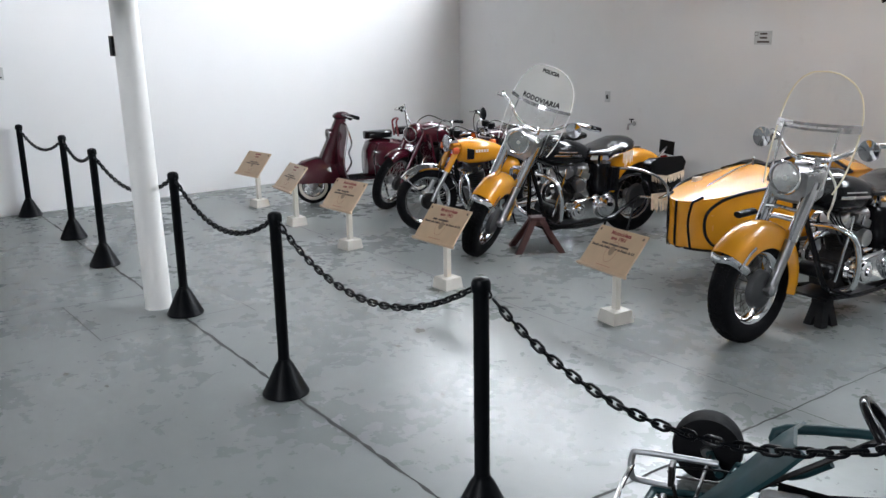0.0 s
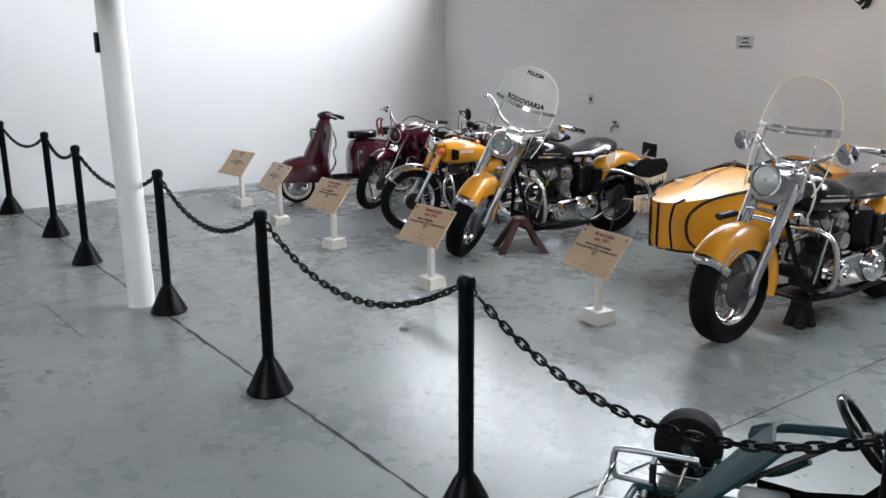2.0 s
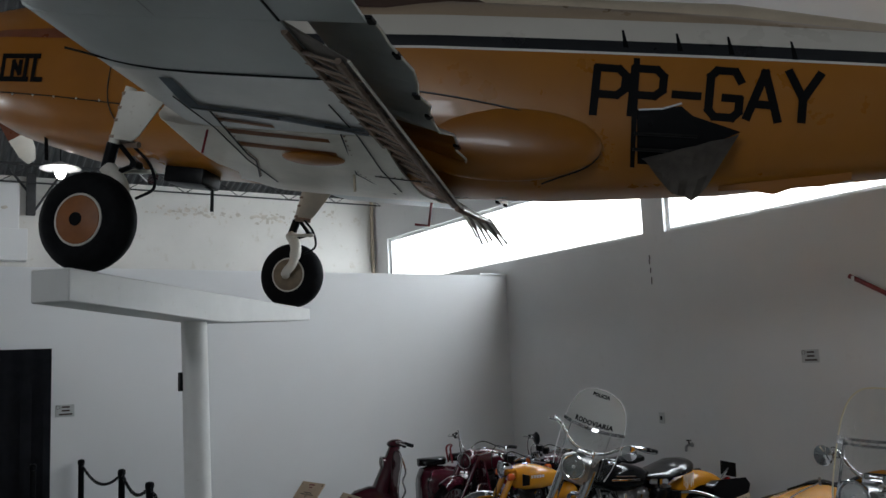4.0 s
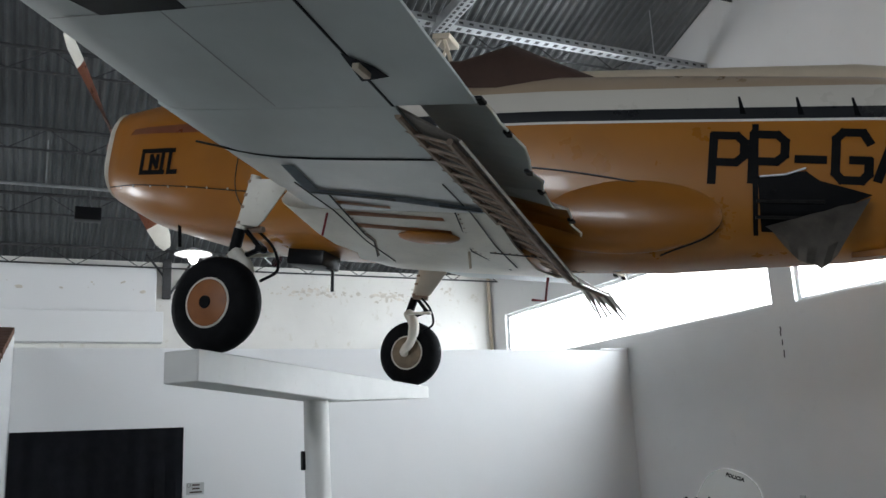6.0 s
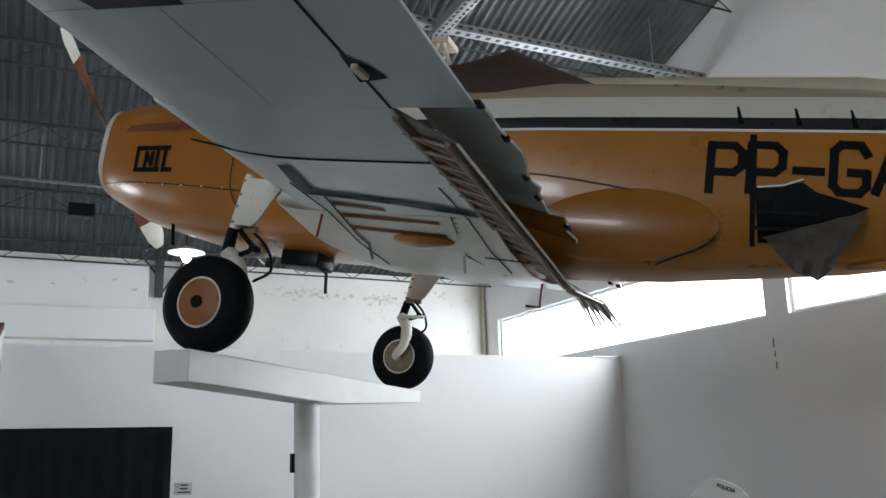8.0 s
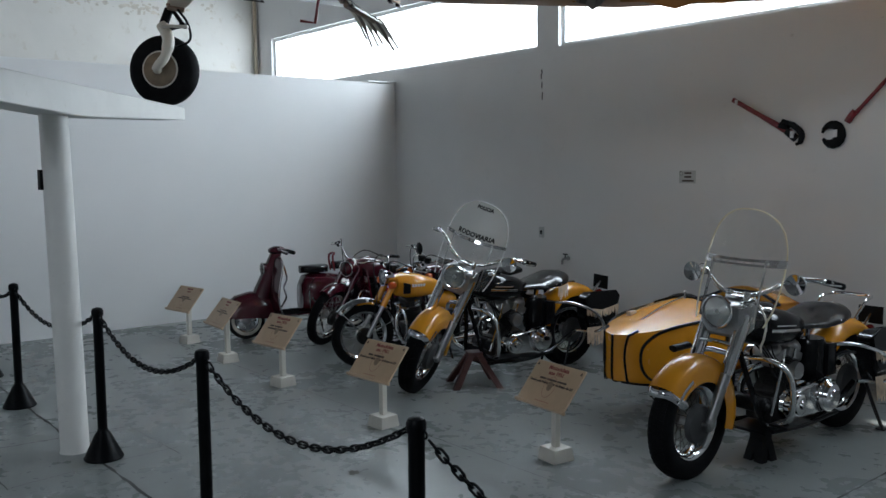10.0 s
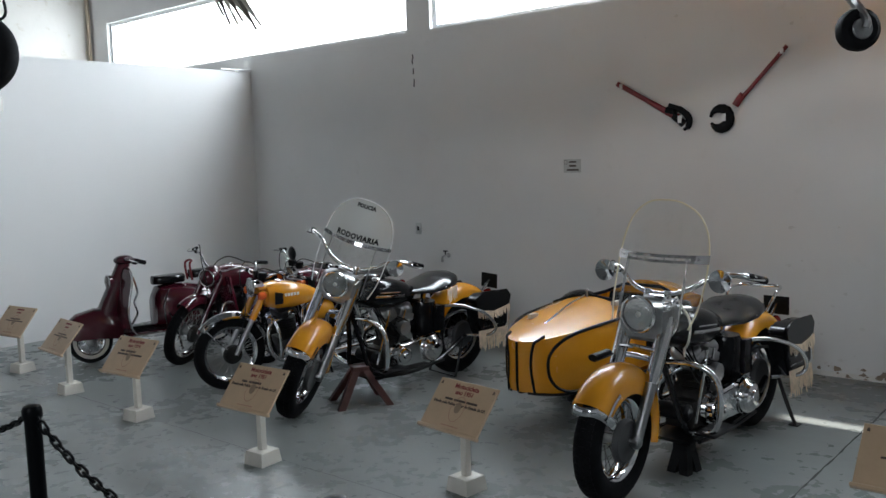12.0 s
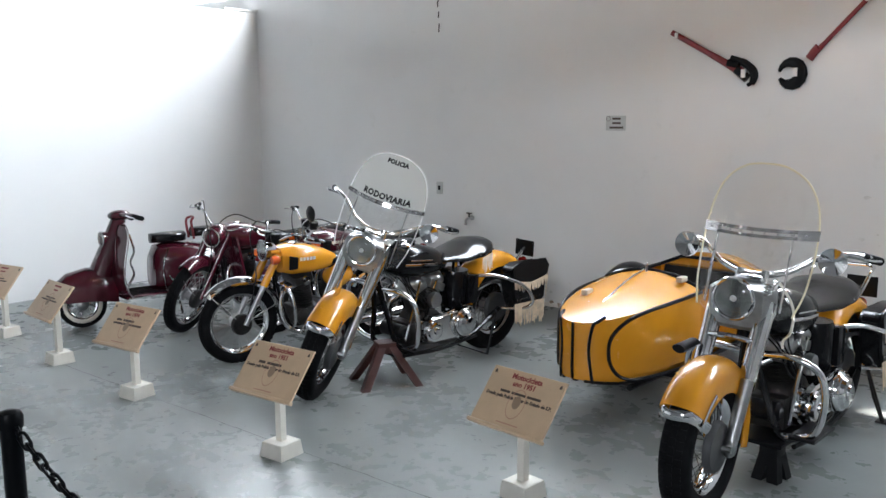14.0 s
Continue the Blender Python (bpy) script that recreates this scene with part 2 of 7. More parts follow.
def livery_mat():
    """The aeroplane's paint: orange-yellow sides, a white line, a black line and a white band, beige above."""
    m = mat("aircraft livery", (0.375, 0.142, 0.013), 0.30, var=0.10, scale=1.6, bump=0.05, bump_scale=16, coat=0.3)
    nt = m.node_tree
    p = nt.nodes["Principled BSDF"]
    under = p.inputs["Base Color"].links[0].from_socket
    co, sep, ramp = nt.nodes.new("ShaderNodeTexCoord"), nt.nodes.new("ShaderNodeSeparateXYZ"), nt.nodes.new("ShaderNodeValToRGB")
    div = nt.nodes.new("ShaderNodeMath")
    div.operation = "DIVIDE"
    div.inputs[1].default_value = 2.0
    nt.links.new(co.outputs["Object"], sep.inputs[0])
    rise, base = nt.nodes.new("ShaderNodeMath"), nt.nodes.new("ShaderNodeMath")
    rise.operation, base.operation = "MULTIPLY_ADD", "ADD"
    rise.inputs[1].default_value, rise.inputs[2].default_value = 0.035, 0.05
    nt.links.new(sep.outputs[0], rise.inputs[0])
    nt.links.new(rise.outputs[0], base.inputs[0])
    nt.links.new(sep.outputs[2], base.inputs[1])
    nt.links.new(base.outputs[0], div.inputs[0])
    nt.links.new(div.outputs[0], ramp.inputs[0])
    e = ramp.color_ramp
    e.interpolation = "CONSTANT"
    bands = [(0.0, (0, 0, 0, 0)), (0.652, (0.72, 0.70, 0.66, 1)), (0.660, (0.012, 0.013, 0.016, 1)), (0.695, (0.62, 0.58, 0.52, 1)), (0.762, (0.40, 0.30, 0.21, 1))]
    e.elements[0].position, e.elements[0].color = bands[0]
    e.elements[1].position, e.elements[1].color = bands[1]
    for pos, c in bands[2:]:
        el = e.elements.new(pos)
        el.color = c
    x = nt.nodes.new("ShaderNodeMix")
    x.data_type = "RGBA"
    nt.links.new(ramp.outputs[1], x.inputs[0])
    nt.links.new(under, x.inputs[6])
    nt.links.new(ramp.outputs[0], x.inputs[7])
    nt.links.new(x.outputs[2], p.inputs["Base Color"])
    return m


LIVERY = livery_mat()

# ---- shape helpers ----
X, Y, Z = Vector((1, 0, 0)), Vector((0, 1, 0)), Vector((0, 0, 1))


def join(*bms):
    """One bmesh out of several."""
    out = bmesh.new()
    for b in bms:
        me = bpy.data.meshes.new("tmp")
        b.to_mesh(me)
        out.from_mesh(me)
        bpy.data.meshes.remove(me)
        b.free()
    return out


def moved(bm, m):
    bm.transform(m)
    return bm


def box(x0, x1, y0, y1, z0, z1, bevel=0.0, seg=2):
    bm = bmesh.new()
    bmesh.ops.create_cube(bm, size=1, matrix=Matrix.Translation(((x0 + x1) / 2, (y0 + y1) / 2, (z0 + z1) / 2)) @ Matrix.Diagonal((x1 - x0, y1 - y0, z1 - z0, 1)))
    if bevel:
        bmesh.ops.bevel(bm, geom=bm.edges[:], offset=bevel, segments=seg, affect="EDGES", profile=0.6)
    return bm


def grid_faces(bm, rows, close_u=False, close_v=False):
    vs = [[bm.verts.new(p) for p in r] for r in rows]
    n, k = len(vs), len(vs[0])
    for i in range(n if close_v else n - 1):
        for j in range(k if close_u else k - 1):
            q = [vs[i][j], vs[i][(j + 1) % k], vs[(i + 1) % n][(j + 1) % k], vs[(i + 1) % n][j]]
            bm.faces.new(q)
    return vs


def loft(rows, caps=True):
    """Closed rings joined one after another."""
    bm = bmesh.new()
    vs = grid_faces(bm, rows, close_u=True)
    if caps:
        bm.faces.new(vs[0])
        bm.faces.new(vs[-1])
    bmesh.ops.recalc_face_normals(bm, faces=bm.faces[:])
    return bm


def spline(pts, n=6):
    """Points smoothed by Catmull-Rom."""
    p = [Vector(q) for q in pts]
    p = [2 * p[0] - p[1]] + p + [2 * p[-1] - p[-2]]
    out = []
    for i in range(1, len(p) - 2):
        a, b, c, d = p[i - 1:i + 3]
        for j in range(n):
            t = j / n
            out.append(0.5 * (2 * b + (c - a) * t + (2 * a - 5 * b + 4 * c - d) * t * t + (3 * b - a - 3 * c + d) * t ** 3))
    out.append(p[-2])
    return out


def tube(pts, r, n=8, smooth=0, closed=False, flat=None):
    """A round bar along points; r may be a list. flat: (width, thick) factors for a strip."""
    p = spline(pts, smooth) if smooth else [Vector(q) for q in pts]
    rr = r if isinstance(r, (list, tuple)) else [r] * len(p)
    if len(rr) != len(p):
        rr = [rr[min(len(rr) - 1, int(i * len(rr) / len(p)))] for i in range(len(p))]
    rows, up = [], None
    for i, q in enumerate(p):
        if closed:
            d = p[(i + 1) % len(p)] - p[i - 1]
        else:
            d = p[min(i + 1, len(p) - 1)] - p[max(i - 1, 0)]
        d.normalize()
        if up is None:
            up = d.orthogonal().normalized() if abs(d.z) > 0.95 else Z.cross(d).normalized()
        up = (up - d * up.dot(d)).normalized()
        side = d.cross(up)
        fw, ft = flat if flat else (1, 1)
        rows.append([q + rr[i] * (math.cos(2 * math.pi * k / n) * up * fw + math.sin(2 * math.pi * k / n) * side * ft) for k in range(n)])
    if closed:
        bm = bmesh.new()
        grid_faces(bm, rows, close_u=True, close_v=True)
        bmesh.ops.recalc_face_normals(bm, faces=bm.faces[:])
        return bm
    return loft(rows)


def lathe(profile, axis="Z", n=24, at=(0, 0, 0), caps=True):
    """Turned body: profile of (radius, height)."""
    rows = [[Vector((r * math.cos(2 * math.pi * k / n), r * math.sin(2 * math.pi * k / n), h)) for k in range(n)] for r, h in profile]
    bm = loft(rows, caps)
    turn = {"Z": Matrix(), "Y": pose(0, 0, 0, -90, 0, 0), "X": pose(0, 0, 0, 0, 90, 0)}[axis]
    bm.transform(Matrix.Translation(at) @ turn)
    return bm


def ring(R, r, axis="Y", at=(0, 0, 0), n=40, k=10, rz=None):
    """A torus; rz flattens or widens its section along the axis."""
    w = rz or r
    rows = [[Vector(((R + r * math.cos(2 * math.pi * j / k)) * math.cos(2 * math.pi * i / n), (R + r * math.cos(2 * math.pi * j / k)) * math.sin(2 * math.pi * i / n), w * math.sin(2 * math.pi * j / k))) for j in range(k)] for i in range(n)]
    bm = bmesh.new()
    grid_faces(bm, rows, close_u=True, close_v=True)
    bmesh.ops.recalc_face_normals(bm, faces=bm.faces[:])
    turn = {"Z": Matrix(), "Y": pose(0, 0, 0, -90, 0, 0), "X": pose(0, 0, 0, 0, 90, 0)}[axis]
    bm.transform(Matrix.Translation(at) @ turn)
    return bm


def ball(rx, ry, rz, at=(0, 0, 0), u=16, v=10):
    bm = bmesh.new()
    bmesh.ops.create_uvsphere(bm, u_segments=u, v_segments=v, radius=1)
    bm.transform(Matrix.Translation(at) @ Matrix.Diagonal((rx, ry, rz, 1)))
    return bm


def plate(pts, axis, lo, hi, bevel=0.0):
    """A flat outline given as (u, v), thickened along an axis from lo to hi."""
    order = {"Y": lambda u, v, w: (u, w, v), "X": lambda u, v, w: (w, u, v), "Z": lambda u, v, w: (u, v, w)}[axis]
    bm = loft([[Vector(order(u, v, lo)) for u, v in pts], [Vector(order(u, v, hi)) for u, v in pts]])
    if bevel:
        bmesh.ops.bevel(bm, geom=bm.edges[:], offset=bevel, segments=2, affect="EDGES")
    return bm


def finish(bm, name, material, smooth=True, angle=40):
    me = bpy.data.meshes.new(name)
    bm.normal_update()
    if smooth:
        for f in bm.faces:
            f.smooth = True
        for e in bm.edges:
            if len(e.link_faces) == 2 and e.calc_face_angle(0) > radians(angle):
                e.smooth = False
    bm.to_mesh(me)
    bm.free()
    me.materials.append(material)
    return me


def part(name, bm, material, parent, label="", smooth=True):
    ob = new(name, finish(bm, name, material, smooth))
    ob.parent = parent
    if label:
        ob["label"] = label
    return ob


def thing(name, label, category, m=Matrix(), group="", kind="", bm=None, material=None, smooth=True):
    ob = new(name, finish(bm, name, material, smooth) if bm else None)
    ob.matrix_basis = m
    return tagged(ob, label, category, group, kind)


def lettering(text, size, depth=0.002, spacing=1.0, offset=0.0):
    """Built-in font as a bmesh, centred, in the XY plane."""
    cu = bpy.data.curves.new("text", "FONT")
    cu.body, cu.size, cu.align_x, cu.align_y, cu.extrude, cu.space_character, cu.offset = text, size, "CENTER", "CENTER", depth / 2, spacing, offset
    cu.resolution_u = 2
    ob = bpy.data.objects.new("text", cu)
    scene.collection.objects.link(ob)
    me = bpy.data.meshes.new_from_object(ob.evaluated_get(bpy.context.evaluated_depsgraph_get()))
    bm = bmesh.new()
    bm.from_mesh(me)
    bpy.data.objects.remove(ob)
    bpy.data.meshes.remove(me)
    bpy.data.curves.remove(cu)
    return bm


def structure(name, bm, material, label="", smooth=False):
    return tagged(new(name, finish(bm, name, material, smooth)), label, "", "", "structure")


def wall_with_holes(axis, at, thick, u0, u1, z0, z1, holes):
    """A straight wall built of blocks round rectangular openings (u0, u1, z0, z1)."""
    us = sorted({u0, u1, *(h[0] for h in holes), *(h[1] for h in holes)})
    zs = sorted({z0, z1, *(h[2] for h in holes), *(h[3] for h in holes)})
    bm = bmesh.new()
    solid = {}
    for i in range(len(us) - 1):
        for j in range(len(zs) - 1):
            uc, zc = (us[i] + us[i + 1]) / 2, (zs[j] + zs[j + 1]) / 2
            solid[i, j] = not any(h[0] < uc < h[1] and h[2] < zc < h[3] for h in holes)
    P = (lambda u, d, z: (u, at + d, z)) if axis == "y" else (lambda u, d, z: (at + d, u, z))

    def quad(*q):
        bm.faces.new([bm.verts.new(P(*c)) for c in q])
    for (i, j), full in solid.items():
        if not full:
            continue
        a, b, c, d = us[i], us[i + 1], zs[j], zs[j + 1]
        quad((a, 0, c), (b, 0, c), (b, 0, d), (a, 0, d))
        quad((a, thick, c), (a, thick, d), (b, thick, d), (b, thick, c))
        if not solid.get((i - 1, j)):
            quad((a, 0, c), (a, 0, d), (a, thick, d), (a, thick, c))
        if not solid.get((i + 1, j)):
            quad((b, 0, c), (b, thick, c), (b, thick, d), (b, 0, d))
        if not solid.get((i, j - 1)):
            quad((a, 0, c), (a, thick, c), (b, thick, c), (b, 0, c))
        if not solid.get((i, j + 1)):
            quad((a, 0, d), (b, 0, d), (b, thick, d), (a, thick, d))
    bmesh.ops.remove_doubles(bm, verts=bm.verts[:], dist=0.0005)
    bmesh.ops.recalc_face_normals(bm, faces=bm.faces[:])
    return bm

# ---- the hall ----
ROOF_LOW, SLOPE, RIDGE = 4.62, 0.355, -2.5


def roof_z(x):
    return ROOF_LOW + SLOPE * (x - FAR) if x < RIDGE else ROOF_LOW + SLOPE * (RIDGE - FAR) - SLOPE * (x - RIDGE)


structure("ground", box(-400, 400, -400, 400, -0.9, -0.5), STAINED, "bare ground outside the hall")
structure("floor", box(FAR - 0.2, EAST + 0.2, SOUTH - 0.2, WALL_B + 0.2, -0.4, 0), FLOOR, "grey painted concrete floor, glossy and scuffed")
TOP = roof_z(RIDGE) + 0.4


def gable(y0, y1):
    """The part of a long wall above the windows, cut to the roof's slope."""
    pts = [(FAR - 0.2, HEAD), (EAST + 0.2, HEAD), (EAST + 0.2, roof_z(EAST) + 0.05), (RIDGE, roof_z(RIDGE) + 0.05), (FAR - 0.2, roof_z(FAR) + 0.02)]
    return plate(pts, "Y", y0, y1)


structure("wall_north", join(wall_with_holes("y", WALL_B, 0.2, FAR - 0.2, EAST + 0.2, 0, HEAD, [(-12.45, -6.47, SILL, HEAD), (-6.15, 1.4, SILL, HEAD)]), gable(WALL_B, WALL_B + 0.2)), WHITE, "white plastered wall with high windows and stains near its foot")
RW = FAR - 0.2
# Unseen wall; both openings are added to let the fill lamps in.
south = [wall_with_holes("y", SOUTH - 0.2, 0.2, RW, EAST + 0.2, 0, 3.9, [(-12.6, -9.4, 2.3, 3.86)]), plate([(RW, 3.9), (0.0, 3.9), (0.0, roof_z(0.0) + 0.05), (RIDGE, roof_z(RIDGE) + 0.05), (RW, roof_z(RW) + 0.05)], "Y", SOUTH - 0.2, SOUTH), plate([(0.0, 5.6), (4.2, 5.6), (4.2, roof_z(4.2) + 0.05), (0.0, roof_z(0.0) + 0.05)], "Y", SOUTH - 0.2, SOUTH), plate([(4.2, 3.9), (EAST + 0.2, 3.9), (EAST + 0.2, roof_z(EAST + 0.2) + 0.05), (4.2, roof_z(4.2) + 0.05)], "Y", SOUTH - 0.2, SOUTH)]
structure("wall_south", join(*south), GREYWALL, "unseen grey wall with two openings added for fill light")
structure("wall_west", wall_with_holes("x", FAR - 0.2, 0.2, SOUTH, WALL_B, 0, ROOF_LOW, [(-2.35, -1.5, 2.55, 3.2)]), STAINED, "old white far wall with brown stains")
# Unseen end wall; its tall slot is added to narrow the sun to a strip.
structure("wall_east", wall_with_holes("x", EAST, 0.2, SOUTH, WALL_B, 0, roof_z(EAST), [(5.40, 5.51, 0.0, 5.02)]), GREYWALL, "unseen grey end wall with a slot added for the sun strip")
structure("wall_partition", wall_with_holes("x", WALL_A - 0.12, 0.12, -0.78, WALL_B - 0.003, 0, 2.86, [(-0.74, 0.86, 0, 2.02)]), PARTITION, "smooth white partition wall lower than the hall")

# ledge boxes along the far wall
structure("trim", join(box(FAR, FAR + 0.22, -4.0, 1.05, 3.38, 3.83, 0.01), box(FAR, FAR + 0.10, -4.0, 0.95, 3.83, ROOF_LOW - 0.10, 0.01)), PARTITION, "white boxed ledge along the far wall")
structure("baseboard", box(-6.0, EAST, WALL_B - 0.012, WALL_B, 0.0, 0.035), STAINED, "rough worn edge at the wall's foot")
structure("trim", box(WALL_A - 0.20, WALL_A + 0.02, WALL_B - 0.45, WALL_B - 0.003, 2.863, 2.885, 0.004), PARTITION, "thin board on the partition's top")

# corrugated roof of two slopes in one sheet
rb = bmesh.new()
step, rows = 0.0275, []
ys = np.arange(SOUTH - 0.3, WALL_B + 0.3, step)
for x in (FAR - 0.4, RIDGE, EAST + 0.4):
    rows.append([Vector((x, y, (roof_z(x) if x > FAR else ROOF_LOW - 0.14) + 0.05 + 0.024 * math.sin(2 * math.pi * y / 0.11))) for y in ys])
grid_faces(rb, rows)
bmesh.ops.solidify(rb, geom=rb.faces[:], thickness=0.004)
structure("ceiling", rb, ROOF, "corrugated metal roof sheets, dull and dusty", True)

# lattice purlins under the roof
def purlin(x):
    z = roof_z(x) - 0.01
    root = thing("roof_truss", "thin dark steel lattice truss under the roof sheets", "truss", pose(x, 0, z), "roof trusses")
    y0, y1 = SOUTH + 0.03, WALL_B - 0.03
    part("top_chord", tube([(0, y0, 0), (0, y1, 0)], 0.022, 6), TRUSS, root)
    part("bottom_chord", tube([(0, y0, -0.26), (0, y1, -0.26)], 0.013, 6), TRUSS, root)
    n = int((y1 - y0) / 0.42)
    zig = [(0, y0 + (y1 - y0) * i / n, 0 if i % 2 else -0.26) for i in range(n + 1)]
    part("lacing", tube(zig, 0.008, 5), TRUSS, root)


for px in (-12.6, -11.45, -10.2, -8.95, -7.7, -6.45, -5.2, -3.95, -2.7):
    purlin(px)

# perforated cable tray with hanger rods
tray = thing("cable_tray", "grey perforated steel cable tray hanging under the roof", "cable tray", pose(-7.05, 0, 0))
part("tray_bed", box(-0.06, 0.06, SOUTH + 0.5, WALL_B - 0.01, 6.02, 6.026), GALV, tray)
part("tray_side", box(-0.066, -0.06, SOUTH + 0.5, WALL_B - 0.01, 6.02, 6.10), GALV, tray)
part("tray_side", box(0.06, 0.066, SOUTH + 0.5, WALL_B - 0.01, 6.02, 6.10), GALV, tray)
holes = bmesh.new()
for i in range(110):
    y = SOUTH + 0.6 + i * 0.12
    bmesh.ops.create_cube(holes, size=1, matrix=Matrix.Translation((0.0665, y, 6.06)) @ Matrix.Diagonal((0.003, 0.05, 0.025, 1)))
    bmesh.ops.create_cube(holes, size=1, matrix=Matrix.Translation((0, y, 6.0195)) @ Matrix.Diagonal((0.06, 0.05, 0.003, 1)))
tagged(part("perforation", holes, TRUSS, tray), kind="stuff")
for y in (5.9, 3.0, 0.1, -2.8):
    part("hanger_rod", tube([(0, y, 6.02), (0, y, roof_z(-7.05))], 0.007, 6), GALV, tray)

cross = thing("steel_beam", "wide perforated grey steel strut under the roof", "beam", pose(-5.9, 3.1, 5.95, 0, 0, 0))
part("web", box(-1.2, 2.9, -0.07, 0.07, 0.0, 0.12, 0.008), GALV, cross)
hb = bmesh.new()
for i in range(48):
    for s in (-0.035, 0.035):
        bmesh.ops.create_cube(hb, size=1, matrix=Matrix.Translation((-1.15 + i * 0.085, s, -0.0015)) @ Matrix.Diagonal((0.05, 0.03, 0.004, 1)))
tagged(part("perforation", hb, TRUSS, cross), kind="stuff")
part("hanger_rod", tube([(0.5, 0, 0.1), (0.5, 0, roof_z(-5.4) - 5.95)], 0.008, 6), GALV, cross)

# a girder line low across the far bay, a dark loudspeaker and a lit bulb lamp
bar = thing("conduit", "thin pale conduit strung across under the roof", "pipe", pose(-10.4, 0, 4.95))
part("pipe", tube([(0, -5, 0), (0, 2.2, 0)], 0.022, 6), GALV, bar)
part("bracket", tube([(0, -0.6, 0), (0, -0.6, roof_z(-10.4) - 4.95)], 0.008, 6), GALV, bar)
part("bracket", tube([(0, 1.9, 0), (0, 1.9, roof_z(-10.4) - 4.95)], 0.008, 6), GALV, bar)
spk = thing("floodlight", "dark boxy floodlight hanging from the roof", "lamp", pose(-10.4, -0.12, 4.62))
part("housing", box(-0.09, 0.09, -0.15, 0.15, -0.08, 0.08, 0.015), BLACK, spk)
part("bracket", tube([(0, 0.02, 0.07), (0, 0.02, 0.33)], 0.012, 6), TRUSS, spk)

lamp = thing("pendant_lamp", "lit bulb under a round white metal shade", "lamp", pose(-11.0, 1.21, 4.32))
part("shade", lathe([(0.03, 0.10), (0.05, 0.09), (0.24, 0.02), (0.245, 0.01), (0.05, 0.07), (0.03, 0.08)], n=28), PARTITION, lamp)
part("bulb", ball(0.065, 0.065, 0.09, (0, 0, -0.03)), BULB, lamp)
part("cord", tube([(0, 0, 0.09), (0, 0, roof_z(-11.0) - 4.32)], 0.008, 6), BLACK, lamp)
gb = thing("roof_bracket", "rusty welded steel bracket holding the truss at the far wall", "bracket", pose(FAR + 0.02, 1.1, 4.1))
part("post", box(0, 0.10, -0.06, 0.06, -0.05, 0.55, 0.006), TRUSS, gb)
part("brace", tube([(0.05, 0.05, 0.02), (0.05, 0.42, 0.62)], 0.02, 6), TRUSS, gb)
part("brace", tube([(0.05, -0.05, 0.3), (0.05, -0.30, 0.62)], 0.018, 6), TRUSS, gb)

# window frames and panes in the high openings
def window(name, x0, x1, cuts):
    w = structure(name, join(box(x0, x1, WALL_B + 0.05, WALL_B + 0.11, SILL, SILL + 0.04, 0.004), box(x0, x1, WALL_B + 0.05, WALL_B + 0.11, HEAD - 0.05, HEAD, 0.004), box(x0, x0 + 0.05, WALL_B + 0.05, WALL_B + 0.11, SILL + 0.04, HEAD - 0.05, 0.004), box(x1 - 0.05, x1, WALL_B + 0.05, WALL_B + 0.11, SILL + 0.04, HEAD - 0.05, 0.004)), PARTITION, "long high window with a white frame, glaring with daylight")
    edges = [x0 + 0.05, *cuts, x1 - 0.05]
    for a, b in zip(edges, edges[1:]):
        pane = part("pane", box(a, b, WALL_B + 0.075, WALL_B + 0.079, SILL + 0.04, HEAD - 0.05), PANE, w, smooth=False)
        pane.visible_shadow = False


window("window_1", -12.45, -6.47, (-10.5, -8.5))
window("window_2", -6.15, 1.4, (-4.3, -2.4, -0.5))

# glaring sky outside the high windows
tagged(new("backdrop", finish(plate([(-22, 1.5), (8, 1.5), (8, 8), (-22, 8)], "Y", WALL_B + 1.2, WALL_B + 1.25), "backdrop", SKYGLOW, False)), "bright overcast sky seen through the windows", "sky", "", "structure")

# half-height end wall with a sloping bare-brick top
endw = structure("wall_end", plate([(WALL_A - 0.12, 0), (-4.4, 0), (-4.4, 1.95), (WALL_A - 0.12, 3.02)], "Y", -0.93, -0.784), PARTITION, "white end wall with a sloping bare brick top")
slope = math.atan2(3.02 - 1.95, WALL_A - 0.12 + 4.4)
bm_b = finish(box(-0.115, 0.115, -0.07, 0.07, 0, 0.06, 0.006, 1), "brick", BRICK, False)
for i in range(19):
    b = new("brick", bm_b)
    t = (i + 0.5) / 19
    b.matrix_basis = Matrix.Translation((WALL_A - 0.12 + t * 4.7, -0.857 + random.uniform(-0.004, 0.004), 3.02 - t * 1.07 + 0.002)) @ Matrix.Rotation(math.atan2(1.07, 4.7), 4, "Y") @ Matrix.Rotation(random.uniform(-0.03, 0.03), 4, "Z")
    b.parent = endw
    b.matrix_parent_inverse = Matrix()
win = structure("window_3", join(box(FAR - 0.16, FAR - 0.08, -2.35, -1.5, 2.55, 2.62), box(FAR - 0.16, FAR - 0.08, -2.35, -1.5, 3.14, 3.20), box(FAR - 0.16, FAR - 0.08, -1.95, -1.90, 2.62, 3.14)), PARTITION, "small far window with greenery outside")
hedge = bmesh.new()
for i in range(500):
    p = Vector((FAR - 2.0 + random.uniform(-0.4, 0.4), random.uniform(-4.5, 0), random.uniform(1.2, 2.95)))
    d = Vector((random.gauss(0, 1), random.gauss(0, 1), random.gauss(0, 1))).normalized() * 0.1
    e = d.orthogonal().normalized() * 0.06
    hedge.faces.new([hedge.verts.new(p + q) for q in (-d, e, d, -e)])
tagged(new("hedge", finish(hedge, "hedge", GREEN, False)), "green leaves outside the far window", "hedge", "", "stuff")

